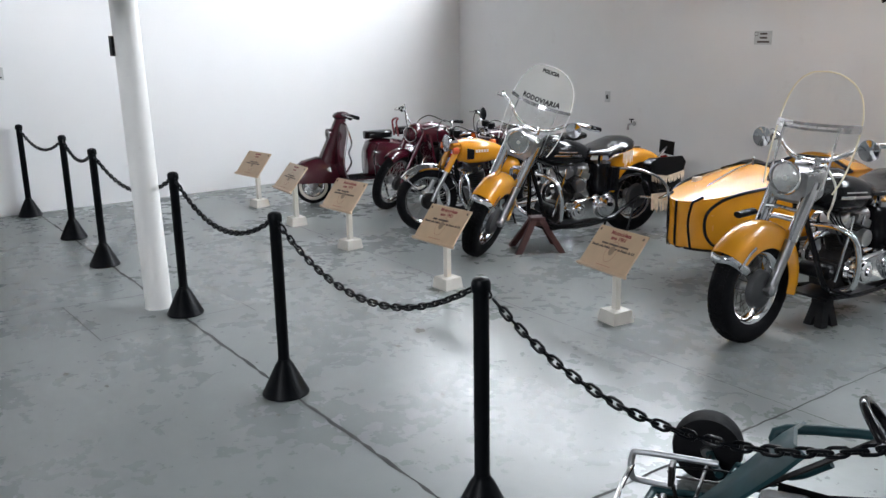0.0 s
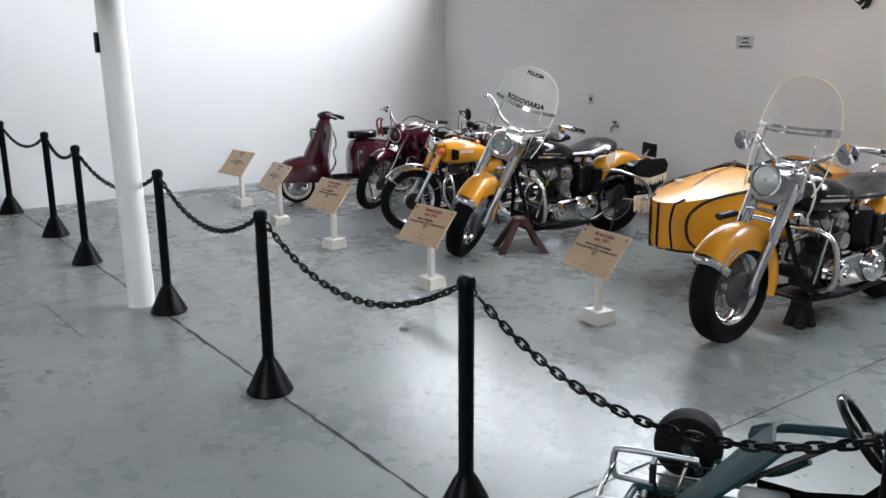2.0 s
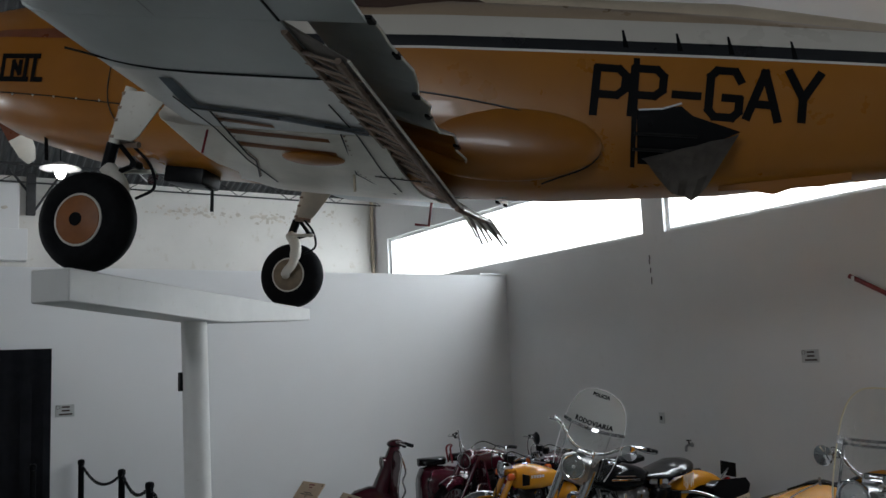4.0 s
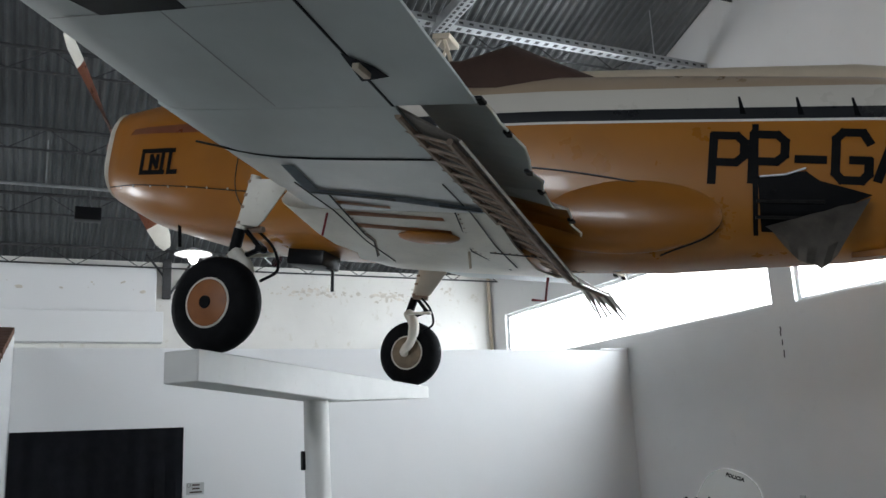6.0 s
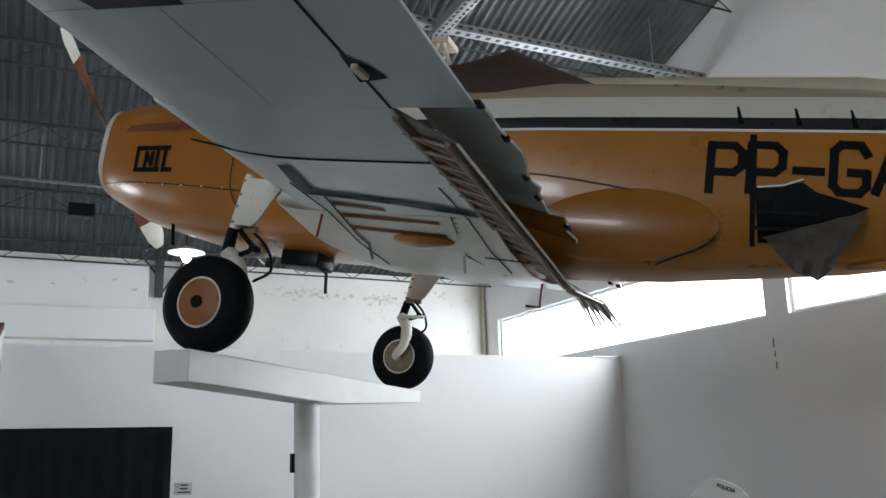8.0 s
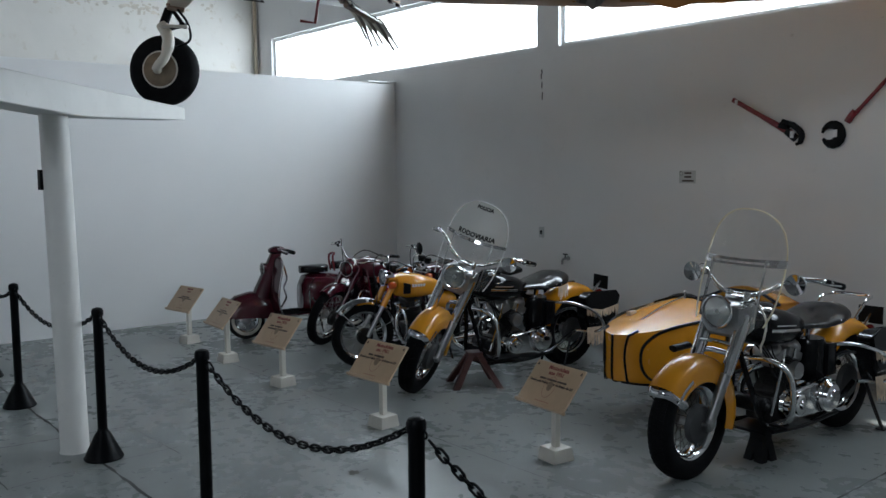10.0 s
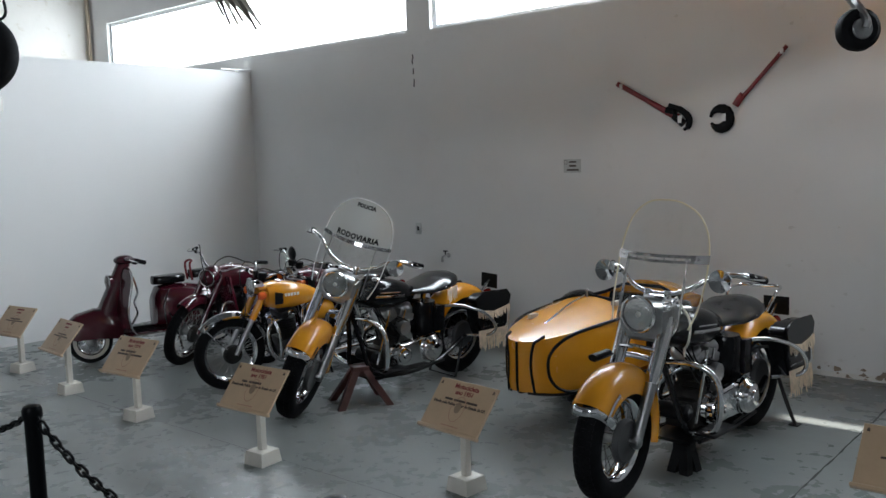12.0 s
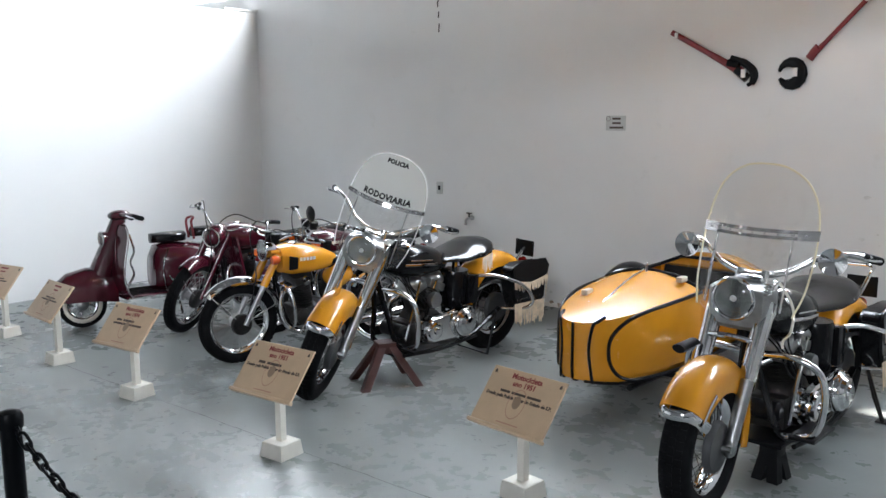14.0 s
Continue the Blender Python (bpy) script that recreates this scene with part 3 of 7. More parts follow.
# black curtain in the partition's doorway
cb = bmesh.new()
rows = []
for j in range(14):
    z = 2.03 - j * (2.01 / 13)
    rows.append([Vector((WALL_A + 0.012 + (0.006 + 0.012 * (j / 13)) * math.sin(i * 1.15 + 0.3 * math.sin(j * 0.4)) + 0.004 * math.sin(i * 3.1), -0.77 + i * (1.64 / 47), z)) for i in range(48)])
grid_faces(cb, rows)
bmesh.ops.solidify(cb, geom=cb.faces[:], thickness=0.004)
thing("curtain", "black cloth curtain hung across a doorway", "curtain", bm=cb, material=CLOTH)

# pipe in the far corner
thing("pipe", "rusty downpipe in the far corner", "pipe", bm=tube([(FAR + 0.05, WALL_B - 0.06, 0.02), (FAR + 0.05, WALL_B - 0.06, ROOF_LOW)], 0.03, 8), material=BEIGE)


# small fixtures on the walls
def plaque(name, m):
    p = thing(name, "small grey notice plate with three printed lines", "sign", m, "wall notices")
    part("plate", box(-0.09, 0.09, -0.003, 0.004, -0.06, 0.06, 0.002, 1), GREYPRINT, p)
    part("emblem", ring(0.018, 0.002, "Y", (-0.066, -0.005, 0.035), 20, 5), DARKTEXT, p)
    for x0, x1, z in ((-0.03, 0.045, 0.036), (-0.03, 0.045, 0.0), (-0.055, 0.07, -0.036)):
        part("printed_line", box(x0, x1, -0.0045, -0.003, z - 0.008, z + 0.008), DARKTEXT, p, smooth=False)


plaque("notice_plate", pose(-4.50, WALL_B - 0.004, 1.62))
plaque("notice_plate", pose(WALL_A + 0.004, 1.0, 1.40, 0, 0, 90))
sw = thing("wall_socket", "grey switch plate on the wall", "switch", pose(-6.39, WALL_B - 0.001, 1.0))
part("plate", box(-0.036, 0.036, -0.012, 0, -0.06, 0.06, 0.003), GREYPRINT, sw)
part("socket", box(-0.014, 0.014, -0.016, -0.012, -0.022, 0.022, 0.002), BLACK, sw)
tap = thing("wall_tap", "small metal garden tap on the wall", "tap", pose(-5.99, WALL_B, 0.735))
part("body", join(tube([(0, 0, 0), (0, -0.07, 0), (0, -0.10, -0.015), (0, -0.105, -0.06)], 0.013, 8, 3), lathe([(0.024, -0.012), (0.024, 0)], "Y", 12, (0, -0.002, 0))), STEEL, tap)
part("handle", join(tube([(0, -0.055, 0.01), (0, -0.055, 0.045)], 0.007, 6), tube([(-0.03, -0.055, 0.048), (0.03, -0.055, 0.048)], 0.007, 6)), IRON, tap)


def wrench(name, a, b, jaw, label):
    """A big wrench hung flat on the wall: handle from a (end) to b (head)."""
    a, b = Vector(a), Vector(b)
    d = (b - a).normalized()
    w = thing(name, label, "wrench", pose(0, WALL_B - 0.035, 0), "giant wrenches on the wall")
    n = Vector((-d.z, 0, d.x))
    if jaw == "pipe":
        part("handle", tube([a, a + (b - a) * 0.5, b], [0.021, 0.020, 0.032], 8, flat=(0.6, 1.0)), RED, w)
        part("hook_jaw", tube([b - d * 0.13 + n * 0.05, b - d * 0.03 + n * 0.066, b + d * 0.07 + n * 0.045, b + d * 0.105 - n * 0.015, b + d * 0.085 - n * 0.062], [0.020, 0.026, 0.030, 0.027, 0.014], 8, 4, flat=(0.7, 1.0)), BLACK, w)
        part("heel_jaw", tube([b - d * 0.05, b + d * 0.06 - n * 0.02], 0.034, 8, flat=(0.7, 1)), BLACK, w)
        part("adjusting_nut", tube([b - d * 0.13 + n * 0.01, b - d * 0.05 + n * 0.03], 0.030, 10), BLACK, w)
    else:
        part("handle", tube([a, a + (b - a) * 0.75, b - d * 0.20 - n * 0.015, b - d * 0.10], [0.016, 0.020, 0.026, 0.030], 8, 4, flat=(0.6, 1.0)), RED, w)
        c = b + Vector((-0.055, 0, -0.02))
        arc = [c + 0.078 * Vector((math.cos(radians(t)), 0, math.sin(radians(t)))) for t in range(-155, 171, 25)]
        part("open_jaw", tube(arc, [0.012, 0.022, 0.034, 0.042, 0.046, 0.046, 0.044, 0.042, 0.042, 0.038, 0.034, 0.026, 0.018, 0.012], 8, flat=(0.6, 1.0)), BLACK, w)
    part("wall_hook", box(-0.012, 0.012, -0.02, 0.03, -0.02, 0.02), PARTITION, w).location = a + d * 0.05
    h = part("wall_hook", box(-0.015, 0.015, -0.03, 0.03, -0.03, 0.03), PARTITION, w)
    h.location = b + d * 0.02


wrench("pipe_wrench", (-4.02, 0, 2.31), (-3.46, 0, 1.99), "pipe", "large pipe wrench, red handle and black jaws")
wrench("spanner", (-2.60, 0, 2.48), (-3.06, 0, 1.99), "open", "large open-ended spanner, red handle and black jaw")

# fine dark cracks and chips in the plaster below the window pillar
for pts in ([(-6.40, 2.80), (-6.39, 2.765), (-6.405, 2.74), (-6.40, 2.70)], [(-6.39, 2.66), (-6.395, 2.60)], [(-6.385, 2.55), (-6.39, 2.47)]):
    thing("wall_crack", "short dark crack in the plaster", "crack", group="plaster cracks", bm=tube([(x, WALL_B - 0.002, z) for x, z in pts], 0.006, 5), material=IRON)

# smudges and flaking paint on the plaster
def blotch(rng, n, spread_u, spread_z, size, place, material, name, label):
    bm = bmesh.new()
    for layer in range(n):
        u, z = rng.gauss(0, spread_u), rng.gauss(0, spread_z)
        r = 0.6 * size * rng.uniform(0.25, 1.0) ** 2 + 0.004
        k = rng.randint(6, 9)
        bm.faces.new([bm.verts.new(place(layer * 0.0002, u + r * 1.5 * rng.uniform(0.4, 1.1) * math.cos(2 * math.pi * i / k), z + r * rng.uniform(0.4, 1.1) * math.sin(2 * math.pi * i / k))) for i in range(k)])
    tagged(new(name, finish(bm, name, material, False)), label, "stain", "wall stains", "structure")


SMUDGE = mat("grey wall smudge", (0.72, 0.715, 0.70), 0.8, var=0.1, scale=12, bump=0.3)
STAIN = mat("brown damp stain", (0.66, 0.61, 0.54), 0.85, var=0.2, scale=10, bump=0.3)
rng = random.Random(7)
for x, z, n, su, sz in ((-2.1, 0.55, 9, 0.28, 0.16), (-1.4, 0.75, 7, 0.25, 0.2), (-2.6, 1.1, 4, 0.3, 0.15), (-4.6, 0.12, 30, 0.6, 0.05), (-2.6, 0.10, 34, 0.9, 0.05), (-6.3, 0.30, 8, 0.3, 0.15), (-3.2, 2.75, 8, 0.5, 0.1)):
    blotch(rng, n, su, sz, 0.032, lambda d, u, w, x=x, z=z: (x + u, WALL_B - 0.0025 - d, max(0.01, z + w)), SMUDGE, "wall_stain", "faint grey smudges and flakes on the plaster")
DIRT = mat("brown dirt at the wall foot", (0.33, 0.26, 0.20), 0.9, var=0.3, scale=14, bump=0.4)
for x, n, su in ((-4.7, 40, 0.35), (-3.4, 18, 0.5), (-2.0, 50, 0.5), (-0.9, 50, 0.45)):
    blotch(rng, n, su, 0.022, 0.045, lambda d, u, w, x=x: (x + u, WALL_B - 0.014 - d, max(0.006, 0.035 + w)), DIRT, "wall_stain", "brown dirt and flaking paint along the wall foot")
for y, z, n, su, sz in ((3.3, 4.24, 60, 0.22, 0.05), (3.9, 4.22, 25, 0.3, 0.03), (4.6, 4.2, 40, 0.12, 0.05), (4.9, 4.18, 30, 0.10, 0.07), (5.6, 4.3, 14, 0.3, 0.08), (-0.5, 4.2, 16, 0.6, 0.08)):
    blotch(rng, n, su, sz, 0.055, lambda d, u, w, y=y, z=z: (FAR + 0.004 + d + (0.105 if y < 0 else 0), y + u, z + w), STAIN, "wall_stain", "brown damp stains high on the far wall")

# ---- floor joints and patches ----
def joint(pts, w=0.006):
    bm = bmesh.new()
    rows = [[], []]
    n = 220
    for i in range(n + 1):
        p = Vector(pts[0]).lerp(Vector(pts[1]), i / n)
        d = (Vector(pts[1]) - Vector(pts[0])).normalized()
        s = Vector((-d.y, d.x, 0))
        j = random.gauss(0, 0.0022)
        ww = w * random.uniform(0.35, 1.2)
        rows[0].append(p + s * (j - ww / 2) + Z * 0.0015)
        rows[1].append(p + s * (j + ww / 2) + Z * 0.0015)
    grid_faces(bm, rows)
    return bm


JOINT = mat("dark floor joint", (0.014, 0.014, 0.014), 0.8, var=0.3, scale=8, bump=0)
for i, (a, b, w) in enumerate((((WALL_A, 1.22, 0), (EAST, 1.30, 0), 0.011), ((-1.76, SOUTH, 0), (-1.72, WALL_B, 0), 0.007), ((-5.55, 0.30, 0), (-5.62, -6.9, 0), 0.006), ((-5.58, 0.30, 0), (-5.45, 1.62, 0), 0.005), ((-5.55, 0.68, 0), (-4.72, 0.71, 0), 0.005), ((-5.45, 1.63, 0), (-4.68, 1.66, 0), 0.004), ((-5.5, 3.2, 0), (-5.45, WALL_B, 0), 0.005), ((-9.05, 3.0, 0), (EAST, 3.05, 0), 0.003), ((-4.74, 0.72, 0), (-4.8, 1.25, 0), 0.003), ((-4.8, 1.25, 0), (-4.81, 1.72, 0), 0.003))):
    tagged(new("floor_joint", finish(joint((a, b), w * 1.9), "floor_joint", JOINT, False)), "dark uneven joint in the concrete floor", "floor joint", "", "structure")
SPOT = random.Random(19)
CHIP = mat("chipped floor paint", (0.085, 0.078, 0.070), 0.6, var=0.3, scale=20, bump=0.3, spec=0.2)
for k, (cx, cy, r) in enumerate(((-3.70, 2.27, 0.055), (-3.56, 2.03, 0.03), (-4.0, 0.55, 0.02), (-4.3, 0.42, 0.025), (-3.3, 3.6, 0.02), (-5.0, 2.3, 0.02)) + tuple((SPOT.uniform(-5.6, -0.8), SPOT.uniform(-0.4, 3.4), 0.004 + 0.014 * SPOT.random() ** 3) for _ in range(80))):
    n = 14
    bm = bmesh.new()
    bm.faces.new([bm.verts.new((cx + r * random.uniform(0.5, 1.2) * math.cos(2 * math.pi * i / n), cy + 0.6 * r * random.uniform(0.5, 1.2) * math.sin(2 * math.pi * i / n), 0.0018)) for i in range(n)])
    tagged(new("paint_chip", finish(bm, "paint_chip", CHIP, False)), "small worn spot where floor paint has chipped", "chip", "chips in the floor", "structure")

# ---- T-shaped concrete column that carries the aeroplane ----
HUBC = Vector((-5.253, 1.319, 2.505))
NOSE = -135.9
col = thing("support_column", "white round column with a tapered beam head", "column", pose(-5.165, 1.195, 0))
LEAN_M = Matrix(((1, 0, -0.007, 0), (0, 1, -0.013, 0), (0, 0, 1, 0), (0, 0, 0, 1)))
part("shaft", moved(lathe([(0.090, 0), (0.084, 0.015), (0.082, 2.06)], n=28), LEAN_M), COLUMNPAINT, col, "white painted round steel pipe")
head_bm = loft([[Vector((s * 0.11, y, z)) for s, z in ((-1, zb), (1, zb), (1, 2.238 + 0.018 * y), (-1, 2.238 + 0.018 * y))] for y, zb in ((-1.54, 2.115), (-0.1, 2.05), (0.1, 2.05), (1.54, 2.10))])
bmesh.ops.bevel(head_bm, geom=head_bm.edges[:], offset=0.006, segments=1, affect="EDGES")
hd = part("beam_head", head_bm, COLUMNPAINT, col)
hd.matrix_basis = pose(-0.09, 0.075, 0, 0, 0, NOSE)
part("junction_box", box(-0.03, 0.03, -0.012, 0.012, 1.61, 1.73, 0.003), BLACK, col).location = (-0.035, -0.108, 0)


# ---- chain barrier ----
def post():
    p = thing("barrier_post", "black plastic barrier post on a cone foot", "barrier post", group="barrier posts")
    part("cone_foot", lathe([(0.112, 0), (0.115, 0.008), (0.108, 0.02), (0.045, 0.15), (0.031, 0.17), (0.03, 0.18)], n=28), PLASTIC, p)
    part("pole", lathe([(0.028, 0.16), (0.028, 0.875)], n=20), PLASTIC, p)
    part("cap", lathe([(0.033, 0.865), (0.034, 0.875), (0.034, 0.895), (0.028, 0.908), (0.012, 0.914)], n=20), PLASTIC, p)
    for s in (-1, 1):
        part("chain_eye", ring(0.012, 0.004, "Y", (s * 0.042, 0, 0.862), 12, 5), PLASTIC, p)
    return p


POSTS = [(-0.42, 1.305), (-1.882, 1.306), (-3.362, 1.240), (-4.913, 1.285), (-6.496, 1.205), (-7.648, 1.245), (-9.0 + 0.02, 1.14)]
first = post()
first.matrix_basis = pose(*POSTS[0], 0)
for x, y in POSTS[1:]:
    copy_thing(first, pose(x, y, 0, 0, 0, random.uniform(-4, 4)))
copy_thing(first, pose(-8.98, 0.70, 0))
LINK = finish(tube([(0.021 * math.cos(t) + (0.010 if math.cos(t) > 0 else -0.010), 0.0115 * math.sin(t), 0) for t in np.linspace(0, 2 * math.pi, 13)[:-1]], 0.0048, 6, closed=True), "chain_link", PLASTIC)
SAGS = [0.19, 0.20, 0.165, 0.16, 0.10, 0.13]


def chain(a, b, sag):
    a, b = Vector(a), Vector(b)
    c = thing("barrier_chain", "black plastic link chain slung between barrier posts", "chain", pose(*a), "barrier chains")
    curve = [Vector((0, 0, 0)).lerp(b - a, t) - Z * sag * 4 * t * (1 - t) for t in np.linspace(0, 1, 200)]
    acc, last, k, pitch = 0.0, curve[0], 0, 0.0425
    for p, q in zip(curve, curve[1:]):
        acc += (q - p).length
        if acc >= pitch:
            acc -= pitch
            l = new("chain_link", LINK)
            d = (q - p).normalized()
            rot = d.to_track_quat("X", "Z").to_matrix().to_4x4()
            l.matrix_basis = Matrix.Translation(q - d * acc - d * pitch / 2) @ rot @ Matrix.Rotation(radians(90 * (k % 2) + 35 + random.uniform(-12, 12)), 4, "X")
            l.parent = c
            k += 1


for (p, q, s) in zip(POSTS, POSTS[1:], SAGS):
    chain((p[0] - 0.05, p[1], 0.86), (q[0] + 0.05, q[1], 0.86), s)


# ---- sign stands in front of the motorcycles ----
def sign_stand(m, lines, label, tilt=38):
    s = thing("sign_stand", label, "sign stand", m, "sign stands")
    part("base", loft([[Vector((a * w, b * w, z)) for a, b in ((-1, -1), (1, -1), (1, 1), (-1, 1))] for w, z in ((0.076, 0), (0.076, 0.004), (0.067, 0.074), (0.063, 0.078))]), BLOCK, s, smooth=False)
    part("post", box(-0.02, 0.02, -0.02, 0.02, 0.076, 0.44, 0.003, 1), BLOCK, s)
    board = part("board", box(-0.207, 0.207, -0.006, 0.006, -0.137, 0.135, 0.002, 1), PLY, s, "tan hardboard panel with printed text")
    board.matrix_basis = pose(0, -0.035, 0.452, -tilt, 0, 0)
    part("lip", box(-0.215, 0.215, -0.018, 0.010, -0.152, -0.134, 0.004, 1), PLY, board)
    for z, size, text, material in lines:
        if isinstance(text, str):
            part("printed_text", moved(lettering(text, size, 0.001, 1.0, 0.0012), pose(0, -0.0068, z, 90, 0, 0)), material, board, smooth=False)
        else:
            for x0, x1 in text:
                part("printed_text", box(x0, x1, -0.0075, -0.006, z - size * 0.3, z + size * 0.3), material, board, smooth=False)
    part("emblem_ring", moved(ring(0.055, 0.0018, "Y", (0, 0, 0), 36, 5), Matrix.Translation((0, -0.0072, -0.02)) @ Matrix.Diagonal((0.82, 0.4, 1.25, 1))), PALEPRINT, board)
    part("emblem", moved(lathe([(0.001, -0.001), (0.024, -0.0008), (0.024, 0.0004)], "Y", 20), Matrix.Translation((0, -0.0068, -0.012)) @ Matrix.Diagonal((0.9, 1, 1.3, 1))), FAINT, board)
    for x in (-0.185, 0.185):
        part("bell_mark", plate([(-0.007, -0.008), (0.007, -0.008), (0.005, 0.004), (0, 0.010), (-0.005, 0.004)], "Y", -0.0078, -0.006), DARKTEXT, board, smooth=False).location = (x, 0, 0.108)
    return s


BARS = [(0.105, 0.022, [(-0.05, 0.05)], REDTEXT), (0.075, 0.02, [(-0.03, 0.03)], REDTEXT), (0.015, 0.016, [(-0.07, 0.07)], DARKTEXT), (-0.005, 0.016, [(-0.12, 0.12)], DARKTEXT), (-0.115, 0.008, [(-0.06, 0.06)], PALEPRINT)]


def lines(year, long_line, extra):
    first_row = [(0.026, 0.022, [(-0.115, -0.07), (-0.055, 0.045)], DARKTEXT)] if not extra else [(0.026, 0.019, extra, DARKTEXT)]
    return [(0.103, 0.036, "Motocicleta", REDTEXT), (0.069, 0.034, "ano " + year, REDTEXT), *first_row, (0.002, 0.021, long_line, DARKTEXT), (-0.115, 0.008, [(-0.06, 0.06)], PALEPRINT)]


DONOR = "Doado pela Polícia Militar do Estado de S.P."
sign_stand(pose(-7.90, 3.13, 0, 0, 0, 8), BARS, "tan sign board on a white post and block foot", 40)
sign_stand(pose(-6.84, 3.03, 0, 0, 0, -4), BARS, "tan sign board on a white post beside the scooter", 40)
sign_stand(pose(-5.74, 2.97, 0, 0, 0, 6), lines("1974", [(-0.13, 0.13)], None), "tan sign board headed Motocicleta ano 1974", 40)
sign_stand(pose(-4.32, 2.93, 0, 0, 0, 4), lines("1951", DONOR, None), "tan sign board headed Motocicleta ano 1951", 40)
sign_stand(pose(-3.10, 3.30, 0, 0, 0, -6), lines("1951", DONOR, [(-0.115, -0.06), (-0.05, 0.03), (0.04, 0.115)]), "tan sign board for the sidecar motorcycle", 40)
sign_stand(pose(-1.10, 3.72, 0, 0, 0, 0), BARS, "tan sign board at the edge of the row", 40)

# ---- low-wing aeroplane on the column ----
def aeroplane():
    root = thing("aeroplane", "old orange-yellow low-wing aeroplane with torn fabric, raised on a column", "aeroplane", Matrix.Translation(HUBC) @ pose(0, 0, 0, 0, 0, NOSE) @ pose(0, 0, 0, 0, -9.64, 0) @ pose(0, 0, 0, 1.17, 0, 0))
    secs = [(2.06, 0.14, 1.08, 1.48), (2.03, 0.26, 0.95, 1.545), (1.93, 0.36, 0.84, 1.58), (1.55, 0.475, 0.69, 1.62), (1.0, 0.53, 0.58, 1.66), (0.5, 0.55, 0.545, 1.68), (0.0, 0.56, 0.54, 1.68), (-0.8, 0.56, 0.54, 1.70), (-1.5, 0.54, 0.54, 1.73), (-2.2, 0.48, 0.57, 1.73), (-3.2, 0.38, 0.68, 1.71), (-4.2, 0.25, 0.86, 1.65), (-5.2, 0.12, 1.04, 1.55), (-5.6, 0.05, 1.12, 1.50)]

    def section(a, hw, lo, hi, n=36, e=3.2):
        mid, h, out = (lo + hi) / 2, (hi - lo) / 2, []
        for k in range(n):
            t = 2 * math.pi * k / n
            c, s = math.cos(t), math.sin(t)
            out.append(Vector((a, hw * math.copysign(abs(c) ** (2 / e), c), mid + h * math.copysign(abs(s) ** (2 / e), s))))
        return out
    dense = []
    for p, q in zip(secs, secs[1:]):
        for j in range(3):
            t = j / 3
            dense.append(tuple(u + (v - u) * t for u, v in zip(p, q)))
    dense.append(secs[-1])
    cut = next(i for i, d in enumerate(dense) if d[0] <= 0.5)
    fus = part("fuselage", loft([section(*d) for d in dense[cut:]]), LIVERY, root, "orange-yellow fuselage with black and white stripe")
    part("cowling", loft([section(*d) for d in dense[:cut + 1]]), AIRYELLOW, root, "orange-yellow engine cowling")
    part("cowl_ring", loft([section(a, w, lo, hi) for a, w, lo, hi in ((2.07, 0.18, 1.02, 1.50), (2.055, 0.28, 0.925, 1.56), (1.99, 0.335, 0.87, 1.58), (1.96, 0.325, 0.88, 1.57))]), CREAM, fus, "white cowl lip")

    def side_w(a, b):
        for p, q in zip(secs, secs[1:]):
            if q[0] <= a <= p[0]:
                t = (p[0] - a) / (p[0] - q[0])
                hw, lo, hi = (u + (v - u) * t for u, v in zip(p[1:], q[1:]))
                s = min(0.999, abs(b - (lo + hi) / 2) / ((hi - lo) / 2))
                return hw * (1 - s ** 3.2) ** (1 / 3.2)
        return 0.4

    def on_side(bm, lift=0.004):
        """Lay a flat drawing (x, z) on the port side."""
        for v in bm.verts:
            v.co = Vector((v.co.x, side_w(v.co.x, v.co.z) + lift + v.co.y, v.co.z))
        return bm

    def sheet_on_side(pts, lift):
        bm = bmesh.new()
        bm.faces.new([bm.verts.new((a, 0, b)) for a, b in pts])
        bmesh.ops.triangulate(bm, faces=bm.faces[:])
        bmesh.ops.subdivide_edges(bm, edges=bm.edges[:], cuts=5, use_grid_fill=True)
        return on_side(bm, lift)

    def seam(pts, r=0.004):
        return tube([(a, side_w(a, b) + 0.002, b) for a, b in (q.xz for q in spline([(a, 0, b) for a, b in pts], 8))], r, 5)

    # registration letters, drawn as angular strokes
    H, T, W = 0.265, 0.046, 0.162
    strokes = {"P": [[(0, 0), (0, H), (W * 0.75, H), (W, H * 0.86), (W, H * 0.56), (W * 0.75, H * 0.42), (0, H * 0.42)]], "-": [[(0.02, H * 0.45), (0.15, H * 0.45)]],
               "G": [[(W, H * 0.80), (W * 0.8, H), (W * 0.2, H), (0, H * 0.86), (0, H * 0.14), (W * 0.2, 0), (W * 0.8, 0), (W, H * 0.14), (W, H * 0.42), (W * 0.5, H * 0.42)]],
               "A": [[(0, 0), (W * 0.5, H), (W, 0)], [(W * 0.2, H * 0.3), (W * 0.8, H * 0.3)]], "Y": [[(0, H), (W * 0.5, H * 0.45), (W, H)], [(W * 0.5, H * 0.45), (W * 0.5, 0)]]}
    a0 = -2.47
    for k, ch in enumerate("PP-GAY"):
        bms = []
        for s in strokes[ch]:
            for p, q in zip(s, s[1:]):
                d = Vector((q[0] - p[0], 0, q[1] - p[1]))
                n = Vector((-d.z, 0, d.x)).normalized() * T / 2
                e = d.normalized() * T * 0.35
                P, Q = Vector((p[0], 0, p[1])) - e, Vector((q[0], 0, q[1])) + e
                bm = bmesh.new()
                for c in range(3):
                    u, v = P.lerp(Q, c / 3), P.lerp(Q, (c + 1) / 3)
                    bm.faces.new([bm.verts.new(w) for w in (u + n, v + n, v - n, u - n)])
                bms.append(bm)
        bm = join(*bms)
